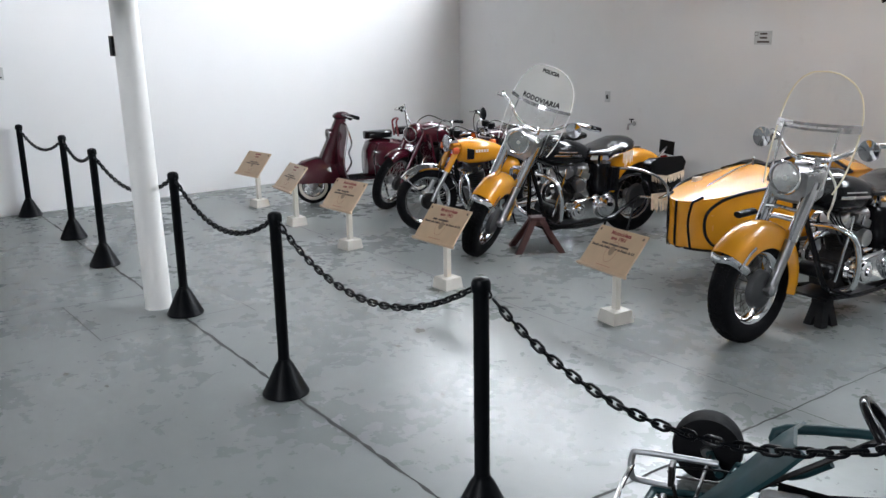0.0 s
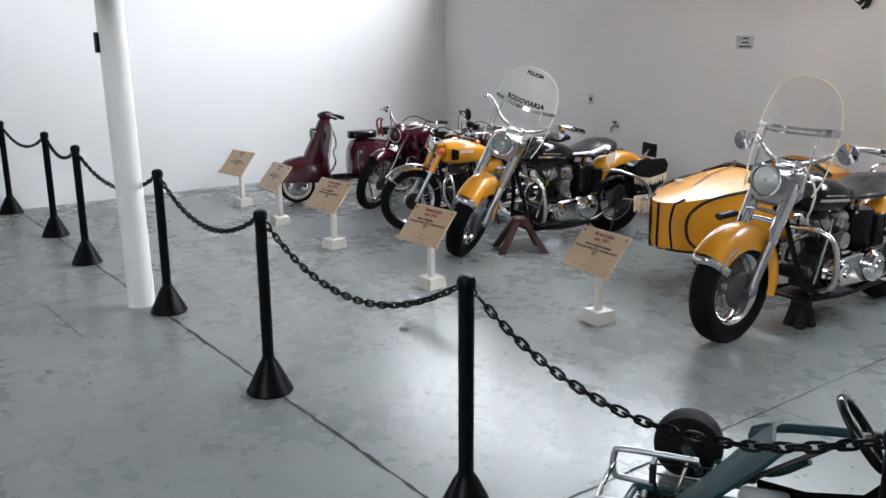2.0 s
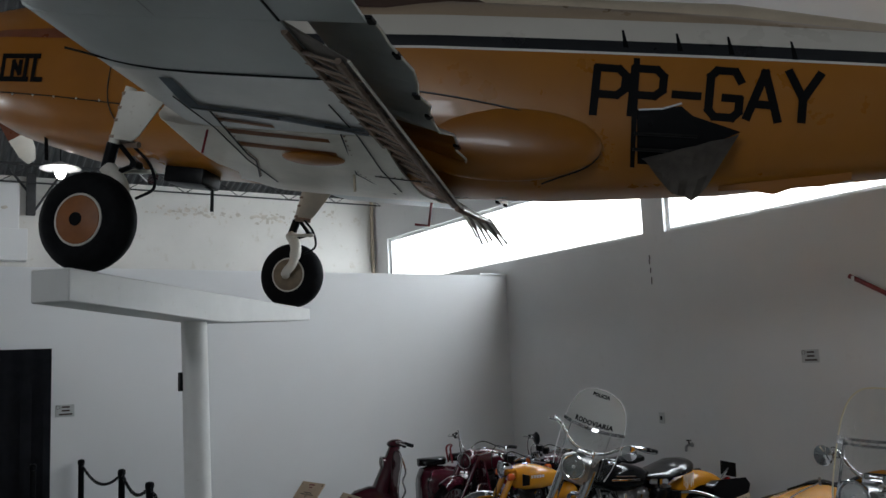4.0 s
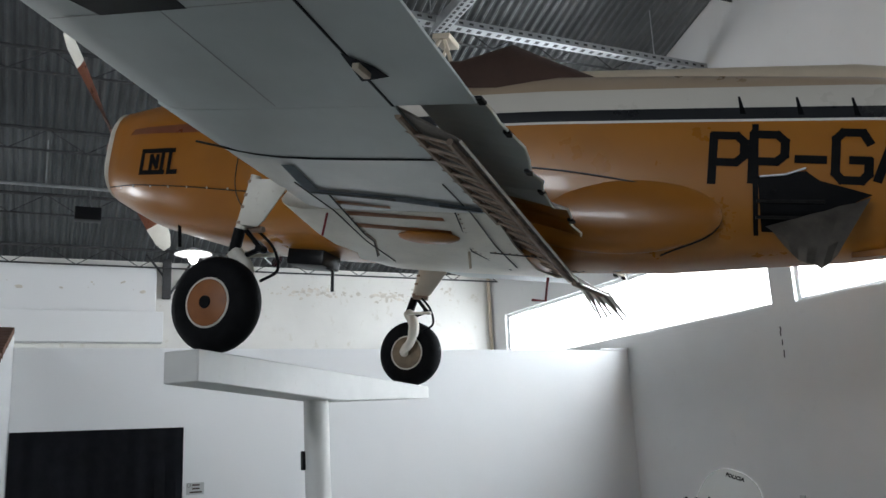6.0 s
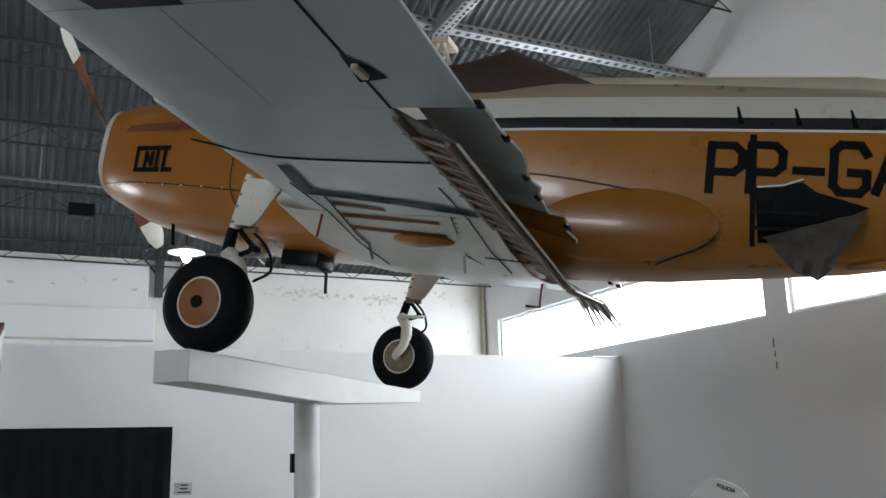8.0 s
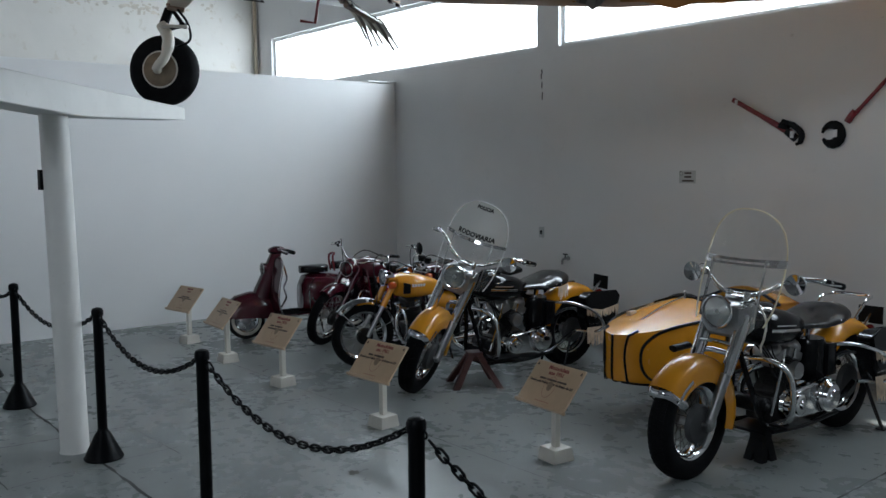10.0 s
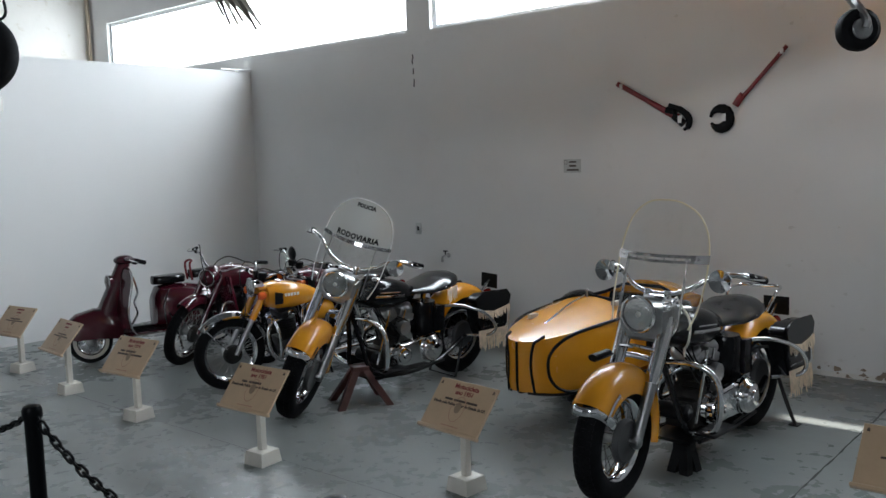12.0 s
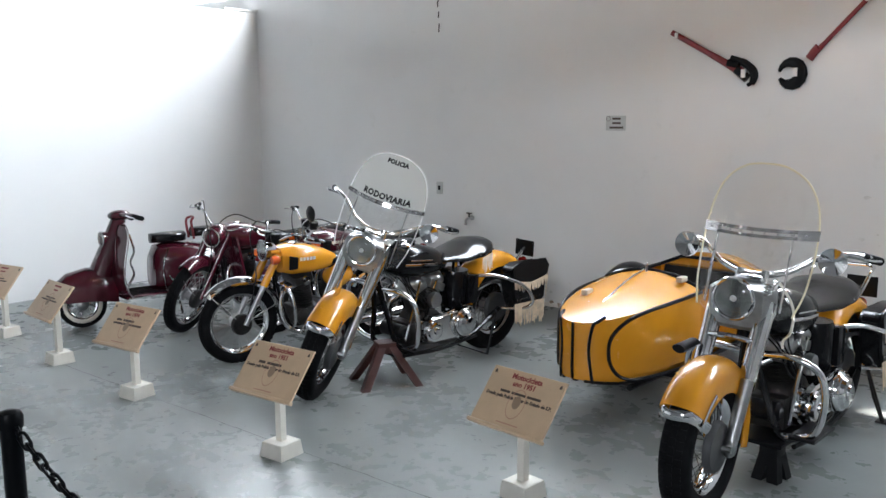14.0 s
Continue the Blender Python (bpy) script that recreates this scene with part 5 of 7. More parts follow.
# pole that takes the tail's weight
tailpost = Matrix.Translation(HUBC) @ pose(0, 0, 0, 0, 0, NOSE) @ pose(0, 0, 0, 0, -9.64, 0) @ Vector((-5.45, -0.05, 1.05))
tp = thing("tail_support", "slim white steel pole under the aeroplane's tail", "column", pose(tailpost.x, tailpost.y, 0))
part("shaft", lathe([(0.10, 0), (0.10, 0.01), (0.04, 0.02), (0.04, tailpost.z)], n=20), PARTITION, tp)


# ---- motorcycles ----
def tyre_bm(r, w, x, z, ax="Y"):
    h = r - w * 0.95
    prof = [(h, -w * 0.30), (h + w * 0.25, -w * 0.47), (r - w * 0.32, -w * 0.52), (r - w * 0.12, -w * 0.42), (r - w * 0.02, -w * 0.20), (r, 0), (r - w * 0.02, w * 0.20), (r - w * 0.12, w * 0.42), (r - w * 0.32, w * 0.52), (h + w * 0.25, w * 0.47), (h, w * 0.30)]
    return lathe(prof + [prof[0]], "Y", 48, (x, 0, z), caps=False)


def tread_bm(r, w, x, z, n=56):
    """Shallow blocks round the tyre."""
    bm = bmesh.new()
    for i in range(n):
        t = 2 * math.pi * i / n
        for s in (-0.26, 0.0, 0.26):
            c = Matrix.Translation((x, 0, z)) @ Matrix.Rotation(-t + s * 0.1, 4, "Y") @ Matrix.Translation((r - abs(s) * w * 0.16 + 0.001, s * w, 0)) @ Matrix.Rotation(s * 1.2, 4, "Z")
            bmesh.ops.create_cube(bm, size=1, matrix=c @ Matrix.Diagonal((0.006, w * 0.20, 2 * math.pi * r / n * 0.62, 1)))
    return bm


def spokes_bm(r_hub, r_rim, half, x, z, n=36, thick=0.0017):
    bms = []
    for i in range(n):
        t, s = 2 * math.pi * i / n, 1 if i % 2 else -1
        u = t + (0.35 if (i // 2) % 2 else -0.35)
        bms.append(tube([(x + r_hub * math.cos(u), s * half, z + r_hub * math.sin(u)), (x + r_rim * math.cos(t), s * 0.008, z + r_rim * math.sin(t))], thick, 4))
    return join(*bms)


def wheel(root, name, r, w, x, S, hub_r=0.05, drum=0.09, drum_mat=None, n=36, tread=True, label="", white=False, spoke_mat=None):
    z = r
    tw = part(name, tyre_bm(r, w, x, z), RUBBER, root, label or "black rubber tyre on a spoked wheel")
    tw.matrix_basis = S
    h = r - w * 0.95
    if tread:
        tagged(part("tread", tread_bm(r, w, x, z), RUBBER, tw, "", False), kind="stuff")
    if white:
        for s in (-1, 1):
            part("whitewall", ring(h + w * 0.36, w * 0.20, "Y", (x, s * w * 0.475, z), 40, 8, 0.006), CREAM, tw, "pale whitewall band")
    part("rim", lathe([(h + 0.006, -w * 0.34), (h + 0.010, -w * 0.36), (h - 0.008, -w * 0.30), (h - 0.022, -w * 0.12), (h - 0.022, w * 0.12), (h - 0.008, w * 0.30), (h + 0.010, w * 0.36), (h + 0.006, w * 0.34)], "Y", 44, (x, 0, z), caps=False), CHROME, tw)
    part("hub", lathe([(0.012, -0.075), (hub_r * 0.6, -0.07), (hub_r, -0.055), (hub_r * 0.6, -0.04), (hub_r * 0.6, 0.04), (hub_r, 0.055), (hub_r * 0.6, 0.07), (0.012, 0.075)], "Y", 24, (x, 0, z)), STEEL, tw)
    if n:
        tagged(part("spokes", spokes_bm(hub_r * 0.9, h - 0.02, 0.052, x, z, n), spoke_mat or STEEL, tw, "", False), kind="stuff")
    if drum:
        part("brake_drum", lathe([(drum * 0.9, 0.040), (drum, 0.046), (drum, 0.066), (drum * 0.92, 0.078), (drum * 0.4, 0.086), (0.02, 0.088)], "Y", 32, (x, 0, z)), drum_mat or STEEL, tw)
    return tw


def mudguard(x, z, R, w, t0, t1, drop, n=28, thick=0.004, lip=0.0):
    """A curved guard over a wheel; angles in degrees from straight ahead, up and over."""
    rows = []
    for i in range(n + 1):
        f = i / n
        t = radians(t0 + (t1 - t0) * f)
        end = 1.0
        prof = [(-w, -drop), (-w * 1.0, -drop * 0.45), (-w * 0.86, -0.012), (-w * 0.5, 0.010), (0, 0.018), (w * 0.5, 0.010), (w * 0.86, -0.012), (w * 1.0, -drop * 0.45), (w, -drop)]
        rows.append([Vector((x + (R + q + lip * (1 - f) ** 6) * math.cos(t), p * end, z + (R + q + lip * (1 - f) ** 6) * math.sin(t))) for p, q in prof])
    bm = bmesh.new()
    grid_faces(bm, rows)
    bmesh.ops.recalc_face_normals(bm, faces=bm.faces[:])
    bmesh.ops.solidify(bm, geom=bm.faces[:], thickness=thick)
    return bm


def headlamp(at, r, depth, shell=None):
    """Bucket, reflector, rim and lens facing +X; returns (name, bmesh, material) rows."""
    a = Vector(at)
    return [("headlamp_bucket", lathe([(0.01, -depth), (r * 0.55, -depth * 0.9), (r * 0.92, -depth * 0.35), (r, 0)], "X", 32, a), shell or CHROME),
            ("headlamp_reflector", lathe([(r * 0.90, 0.002), (r * 0.55, -0.030 + 0.006), (0.01, -0.034)], "X", 32, a, False), STEEL),
            ("headlamp_rim", ring(r * 0.97, r * 0.09, "X", a + Vector((0.004, 0, 0)), 36, 8), CHROME),
            ("headlamp_lens", lathe([(r * 0.92, 0.004), (r * 0.75, 0.016), (r * 0.4, 0.025), (0.004, 0.028)], "X", 32, a, False), LENS)]


def fringe_bm(p0, p1, drop, n, w=0.012, outward=(0, 1, 0)):
    """A row of leather strands hanging from a line."""
    bm = bmesh.new()
    p0, p1, o = Vector(p0), Vector(p1), Vector(outward)
    d = (p1 - p0).normalized()
    for i in range(n):
        p = p0.lerp(p1, (i + 0.5) / n)
        L = drop * random.uniform(0.75, 1.15)
        sw = d * random.uniform(-0.012, 0.012) + o * random.uniform(0.002, 0.014)
        q = p - Z * L + sw
        vs = [bm.verts.new(v) for v in (p - d * w / 2, p + d * w / 2, q + d * w * 0.35, q - d * w * 0.35)]
        bm.faces.new(vs)
        vs = [bm.verts.new(v + o * 0.002) for v in (p - d * w / 2, p + d * w / 2, q + d * w * 0.35, q - d * w * 0.35)]
        bm.faces.new(vs[::-1])
    return bm


def cruiser(m, steer, label, sidecar=False, milky=False):
    """A big V-twin tourer: rear axle over the origin, +X ahead, +Y to its left."""
    root = thing("motorcycle", label, "motorcycle", m, "motorcycles on show")
    WB, R = 1.56, 0.316
    rake = radians(29)
    ax = Vector((-math.sin(rake), 0, math.cos(rake)))
    foot = Vector((WB - 0.05, 0, 0.335)) + ax * 0.62
    S = Matrix.Translation(foot) @ Matrix.Rotation(radians(steer), 4, ax) @ Matrix.Translation(-foot)

    def sp(name, bm, material, lab="", smooth=True, parent=None):
        o = part(name, bm, material, parent or root, lab, smooth)
        if parent is None:
            o.matrix_basis = S
        return o
    wheel(root, "front_wheel", R, 0.126, WB, S, drum=0.110, n=40, drum_mat=TRUSS, spoke_mat=IRON)
    wheel(root, "rear_wheel", R, 0.128, 0, Matrix(), drum=0.11, n=40, drum_mat=TRUSS, spoke_mat=IRON)
    # front guard with chrome lip and strip
    fg = sp("front_fender", mudguard(WB, R, 0.362, 0.088, 46 if milky else 40, 196, 0.125, lip=0.008), YELLOW, "yellow front fender")
    lipr = []
    for i in range(13):
        y = -0.091 + i * 0.01517
        t = radians((46 if milky else 40) - 5 * (1 - (y / 0.10) ** 2))
        lipr.append((WB + (0.377 - 0.15 * (abs(y) / 0.09) ** 5) * math.cos(t) + 0.004, y, R + (0.377 - 0.15 * (abs(y) / 0.09) ** 5) * math.sin(t)))
    sp("fender_trim", tube(lipr, 0.022, 8, flat=(0.35, 1.0)), CHROME, "chrome fender tip", parent=fg)
    for s in (-1, 1):
        sp("fender_side_trim", tube([(WB + 0.362 * math.cos(radians(t)) * 0.79, s * 0.092, R + 0.362 * 0.79 * math.sin(radians(t))) for t in range(34, 74, 8)], 0.012, 6, flat=(0.4, 1)), CHROME, parent=fg)
    if milky:
        sp("fender_ornament", plate([(0, 0), (0.09, 0.012), (0.02, 0.05), (0.005, 0.09), (-0.015, 0.03)], "Y", -0.006, 0.006), YELLOW, parent=fg).matrix_basis = Matrix.Translation((WB + 0.02, 0, R + 0.378))
    # fork
    for s in (-1, 1):
        lo = Vector((WB - 0.03, s * 0.108, 0.32))
        leg = sp("fork_leg", tube([lo, lo + ax * 0.30], [0.027, 0.030], 16), STEEL, "dull aluminium fork slider")
        sp("fork_cover", tube([lo + ax * 0.29, lo + ax * 0.33, lo + ax * 0.64], [0.034, 0.036, 0.042], 18), CHROME, "chrome fork cover", parent=leg)
        sp("axle_clamp", join(ball(0.035, 0.03, 0.04, lo - ax * 0.005, 12, 8), tube([lo + Vector((0.03, s * 0.02, 0)), lo + Vector((0.03, -s * 0.07, 0))], 0.014, 8)), STEEL, parent=leg)
    # headlamp nacelle between the fork covers
    n0 = Vector((1.24, 0, 0.90))
    rows = []
    for x, hw, lo_, hi_ in ((-0.10, 0.125, -0.13, 0.05), (-0.02, 0.135, -0.15, 0.055), (0.04, 0.13, -0.14, 0.055), (0.062, 0.115, -0.12, 0.045)):
        rows.append([n0 + Vector((x, hw * math.copysign(abs(math.cos(t)) ** 0.4, math.cos(t)), (hi_ if math.sin(t) > 0 else -lo_) * math.copysign(abs(math.sin(t)) ** 0.4, math.sin(t)))) for t in [2 * math.pi * k / 28 for k in range(28)]])
    nac = sp("headlamp_nacelle", loft(rows), STEEL, "chrome headlamp housing")
    for k in range(4):
        sp("louvre", box(1.19, 1.30, 0.112 , 0.150 - k * 0.006, 0.975 - k * 0.016, 0.983 - k * 0.016, 0.003, 1), CHROME, parent=nac)
    for nm, bm, mt in headlamp((1.335, 0, 0.905), 0.092, 0.09):
        sp(nm, bm, mt, parent=nac)
    sp("headlamp_bulb", ball(0.018, 0.018, 0.018, (1.325, 0, 0.905), 10, 8), PARTITION, parent=nac)
    # windscreen: curved sheet with chrome band and stays
    def screen_pt(u, z):
        back = Vector((1.265, 0, 0.86)) + ax * ((z - 0.86) / math.cos(rake)) * 0.62
        return Vector((back.x - 1.5 * u * u, u, z))
    outline = [(0.10, 0.84), (0.155, 0.80), (0.20, 0.83), (0.225, 0.93), (0.235, 1.05), (0.236, 1.16), (0.228, 1.26), (0.205, 1.35), (0.165, 1.42), (0.11, 1.465), (0.05, 1.488)]
    low = lambda u: 0.985 if abs(u) < 0.10 else 0.985 - 0.155 * min(1, (abs(u) - 0.10) / 0.06)
    half = [(u * 1.06, 0.84 + (z - 0.84) * 0.968) for u, z in outline]

    def width_at(z):
        for (u0, z0), (u1, z1) in zip(half[1:], half[2:]):
            if z0 <= z <= z1:
                return u0 + (u1 - u0) * (z - z0) / (z1 - z0)
        return 0.05
    def sheet(z0, z1, n, inner=None):
        bm = bmesh.new()
        rows = []
        for j in range(n + 1):
            z = z0 + (z1 - z0) * j / n
            w = width_at(z)
            rows.append([screen_pt(w * (2 * i / 20 - 1), z) for i in range(21)])
        grid_faces(bm, rows)
        bmesh.ops.solidify(bm, geom=bm.faces[:], thickness=0.004)
        return bm
    top_m = MILKY if milky else CLEAR
    ws = sp("windscreen", sheet(1.175, 1.467, 14), top_m, "milky scratched windscreen" if milky else "clear acrylic windscreen")
    sp("windscreen_lower", sheet(0.985, 1.172, 6), DULL if milky else CLEAR, "clear lower windscreen", parent=ws)
    for s in (-1, 1):
        lobe = bmesh.new()
        grid_faces(lobe, [[screen_pt(s * (0.105 + (wd - 0.105) * i / 6), z) for i in range(7)] for z, wd in ((0.815, 0.17), (0.84, 0.205), (0.90, 0.222), (0.982, 0.230))])
        bmesh.ops.solidify(lobe, geom=lobe.faces[:], thickness=0.004)
        sp("windscreen_lobe", lobe, DULL if milky else CLEAR, parent=ws)
    edge = [screen_pt(u, z) for u, z in half[2:]] + [screen_pt(-u, z) for u, z in half[2:][::-1]]
    sp("windscreen_edge", tube([q + Vector((0.002, 0, 0)) for q in edge], 0.0045 if not milky else 0.0035, 6, 3), EDGE if not milky else PARTITION, parent=ws)
    bw = 0.021 if not milky else 0.012
    strips = [(-0.256, 0.256, -bw, bw)] if milky else [(-0.18, 0.18, 0.005, bw), (-0.18, 0.18, -bw, -0.007), (-0.256, -0.178, -bw - 0.002, bw), (0.178, 0.256, -bw - 0.002, bw)]
    for u0, u1, d0, d1 in strips:
        band = bmesh.new()
        grid_faces(band, [[screen_pt(u0 + (u1 - u0) * i / 16, 1.175 + dz) + Vector((0.010, 0, 0)) for i in range(17)] for dz in (d0, d1)])
        bmesh.ops.solidify(band, geom=band.faces[:], thickness=0.006)
        sp("screen_band", band, CHROME, "chrome band", parent=ws)
    for i in range(9):
        u = -0.21 + i * 0.0525
        sp("rivet", ball(0.005, 0.005, 0.005, screen_pt(u, 1.175) + Vector((0.013, 0, 0)), 8, 6), STEEL, parent=ws)
    for s in (-1, 1):
        sp("screen_stay", tube([screen_pt(s * 0.165, 1.18) + Vector((0.014, 0, 0)), screen_pt(s * 0.167, 1.02) + Vector((0.014, 0, 0)), screen_pt(s * 0.168, 0.85) + Vector((0.012, 0, 0))], 0.010 if milky else 0.014, 8, flat=(0.28, 1.0)), STEEL if milky else CHROME, parent=ws)
    if milky:
        for text, size, z in (("RODOVIARIA", 0.049, 1.214), ("POLICIA", 0.035, 1.425)):
            bm = lettering(text, size, 0.001, 1.06, 0.0024)
            for v in bm.verts:
                v.co = screen_pt(v.co.x + (0.0 if size > 0.05 else 0.01), z + v.co.y) + Vector((0.006, 0, 0))
            sp("screen_lettering", bm, BLACK, "black capitals reading " + text, False, parent=ws)
    # handlebar, grips, mirrors or lamps
    hb = sp("handlebar", tube([(0.80, -0.43, 1.055), (0.91, -0.385, 1.085), (1.03, -0.27, 1.085), (1.09, -0.16, 1.015), (1.115, -0.07, 0.985), (1.12, 0, 0.982), (1.115, 0.07, 0.985), (1.09, 0.16, 1.015), (1.03, 0.27, 1.085), (0.91, 0.385, 1.085), (0.80, 0.43, 1.055)], 0.0135, 12, 5), CHROME, "wide chrome handlebar")
    for s in (-1, 1):
        sp("grip", tube([(0.90, s * 0.39, 1.082), (0.77, s * 0.437, 1.048)], 0.019, 12), RUBBER, parent=hb)
        sp("lever", tube([(0.97, s * 0.35, 1.085), (0.94, s * 0.42, 1.075), (0.84, s * 0.455, 1.06)], 0.006, 6, 3), CHROME, parent=hb)
        if milky and s < 0:
            continue
        at = Vector((1.10, s * 0.325, 1.075))
        sp("spot_lamp", lathe([(0.01, -0.055), (0.045, -0.04), (0.058, -0.01), (0.060, 0.004), (0.052, 0.002), (0.02, -0.012), (0.002, -0.014)], "X", 24, at), CHROME, "round chrome spot lamp", parent=hb)
        sp("lamp_stalk", tube([(1.055, s * 0.235, 1.07), (1.06, s * 0.29, 1.06), at + Vector((-0.05, 0, 0))], 0.007, 6, 3), CHROME, parent=hb)
        sp("riser", tube([(1.14, s * 0.055, 0.93), (1.115, s * 0.055, 1.00)], 0.021, 12), CHROME, parent=hb)
    sp("instrument_cluster", box(1.10, 1.17, -0.06, 0.06, 0.945, 0.985, 0.012), CHROME, parent=hb)
    # frame
    fr = part("frame", join(tube([(1.16, 0, 0.82), (0.80, 0, 0.74), (0.35, 0, 0.60), (0.0, 0, 0.42)], 0.02, 8, 4), tube([(1.16, 0, 0.78), (1.08, 0.06, 0.45), (0.98, 0.13, 0.20), (0.45, 0.14, 0.17), (0.02, 0.11, 0.32)], 0.017, 8, 4), tube([(1.16, 0, 0.78), (1.08, -0.06, 0.45), (0.98, -0.13, 0.20), (0.45, -0.14, 0.17), (0.02, -0.11, 0.32)], 0.017, 8, 4), tube([(0.42, 0.06, 0.60), (0.38, 0.10, 0.2)], 0.017, 8), tube([(0.42, -0.06, 0.60), (0.38, -0.10, 0.2)], 0.017, 8), lathe([(0.04, -0.09), (0.034, 0.09)], "Z", 14, (1.17, 0, 0.80))), BLACKGLOSS, root, "black tubular frame")
    part("skid_plate", box(0.42, 1.02, -0.13, 0.13, 0.155, 0.175, 0.006), BLACK, fr)
    # tank in two halves with a chrome badge
    rows = []
    for x, w, lo_, hi_ in ((1.12, 0.05, 0.77, 0.82), (1.08, 0.11, 0.72, 0.86), (0.98, 0.155, 0.67, 0.885), (0.82, 0.165, 0.65, 0.875), (0.68, 0.14, 0.66, 0.84), (0.58, 0.10, 0.68, 0.80), (0.54, 0.05, 0.70, 0.77)):
        mid, h = (lo_ + hi_) / 2, (hi_ - lo_) / 2
        rows.append([Vector((x, w * math.copysign(abs(math.cos(t)) ** 0.75, math.cos(t)), mid + h * math.copysign(abs(math.sin(t)) ** 0.75, math.sin(t)))) for t in [2 * math.pi * k / 24 for k in range(24)]])
    tk = part("fuel_tank", loft(rows), BLACKGLOSS, root, "black fuel tank with chrome badge")
    for s in (-1, 1):
        part("tank_badge", tube([(1.02, s * 0.153, 0.775), (0.90, s * 0.170, 0.765), (0.74, s * 0.158, 0.75)], 0.010, 6, 4, flat=(0.4, 1)), CHROME, tk)
        part("badge_bar", tube([(0.98, s * 0.160, 0.80), (0.80, s * 0.170, 0.785)], 0.005, 6, flat=(0.5, 1)), CHROME, tk)
        part("filler_cap", lathe([(0.035, 0), (0.035, 0.012), (0.02, 0.02), (0.002, 0.021)], "Z", 20, (0.95, s * 0.075, 0.878)), CHROME, tk)
    part("dash", ball(0.13, 0.055, 0.03, (0.92, 0, 0.885), 16, 8), BLACKGLOSS, tk)
    # saddle
    rows = []
    for x, w, z0, z1 in ((0.78, 0.05, 0.775, 0.80), (0.70, 0.095, 0.76, 0.805), (0.55, 0.13, 0.735, 0.785), (0.38, 0.175, 0.725, 0.785), (0.24, 0.195, 0.735, 0.815), (0.14, 0.185, 0.75, 0.845), (0.07, 0.13, 0.765, 0.845), (0.045, 0.06, 0.78, 0.825)):
        rows.append([Vector((x, w * math.cos(t), (z0 + z1) / 2 + (z1 - z0) / 2 * math.copysign(abs(math.sin(t)) ** 0.6, math.sin(t)) - 0.012 * (math.cos(t)) ** 2)) for t in [2 * math.pi * k / 24 for k in range(24)]])
    seat = part("seat", moved(loft(rows), Matrix.Translation((0.07, 0, 0))), LEATHER, root, "black leather saddle with studs and tan fringe")
    for s in (() if sidecar else (-1, 1)):
        tagged(part("seat_fringe", join(fringe_bm((0.24, s * 0.185, 0.74), (0.10, s * 0.15, 0.755), 0.10, 18, outward=(0, s, 0))), FRINGE, seat, "tan leather fringe", False), kind="stuff").location = (0.07, 0, 0)
    for i in range(16):
        t = radians(-60 + i * 20 - 90)
        part("stud", ball(0.006, 0.006, 0.006, (0.31 + 0.17 * math.sin(radians(-165 + i * 22)) * 0.9, 0.192 * math.cos(radians(-165 + i * 22)), 0.765), 8, 5), CHROME, seat)
    part("seat_post", tube([(0.40, 0, 0.60), (0.38, 0, 0.75)], 0.02, 8), CHROME, seat)
    # rear guard, grab rail, plate
    rg = part("rear_fender", mudguard(0, R, 0.395, 0.100, 14, 192, 0.085), YELLOW, root, "yellow rear fender")
    if not milky:
        part("grab_rail", tube([(0.06, 0.13, 0.74), (-0.02, 0.15, 0.84), (-0.16, 0.12, 0.86), (-0.18, 0, 0.86), (-0.16, -0.12, 0.86), (-0.02, -0.15, 0.84), (0.06, -0.13, 0.74)], 0.010, 8, 4), CHROME, rg)
    part("number_plate", box(-0.40, -0.392, -0.085, 0.085, 0.64, 0.76, 0.004), BLACK, rg)
    part("plate_bracket", tube([(-0.30, 0, 0.62), (-0.395, 0, 0.70)], 0.012, 8), CHROME, rg)
    part("tail_lamp", lathe([(0.03, 0), (0.035, -0.03), (0.02, -0.05), (0.002, -0.052)], "X", 18, (-0.36, 0, 0.60)), REDLENS, rg)
    # saddlebags with studs and fringe
    for s in (-1, 1):
        if sidecar and s < 0:
            continue
        pts = [(0.02, 0.66), (-0.02, 0.47), (-0.08, 0.37), (-0.32, 0.36), (-0.40, 0.43), (-0.40, 0.64), (-0.36, 0.70), (-0.05, 0.71)]
        bag = part("saddlebag", plate(pts, "Y", s * 0.125 if s > 0 else s * 0.245, s * 0.245 if s > 0 else s * 0.125, 0.018), LEATHER, root, "black leather saddlebag with tan fringe")
        bag.location = (0.04, 0, -0.05)
        lid = [(0.025, 0.68), (0.0, 0.60), (-0.19, 0.565), (-0.39, 0.60), (-0.41, 0.67), (-0.36, 0.725), (-0.05, 0.735)]
        part("flap", plate(lid, "Y", s * 0.247, s * 0.258, 0.003) if s > 0 else plate(lid, "Y", s * 0.258, s * 0.247, 0.003), LEATHER, bag)
        tagged(part("bag_fringe", join(fringe_bm((0.0, s * 0.262, 0.60), (-0.19, s * 0.262, 0.568), 0.06, 20, outward=(0, s, 0)), fringe_bm((-0.19, s * 0.262, 0.568), (-0.39, s * 0.262, 0.60), 0.06, 20, outward=(0, s, 0)), fringe_bm((-0.03, s * 0.25, 0.425), (-0.38, s * 0.25, 0.415), 0.15, 44, outward=(0, s, 0)), fringe_bm((-0.40, s * 0.25, 0.66), (-0.385, s * 0.25, 0.50), 0.09, 12, outward=(0, s, 0))), FRINGE, bag, "tan leather fringe", False), kind="stuff")
        for i in range(14):
            part("stud", ball(0.005, 0.004, 0.005, (-0.06 - i * 0.02, s * 0.248, 0.45), 6, 5), CHROME, bag)
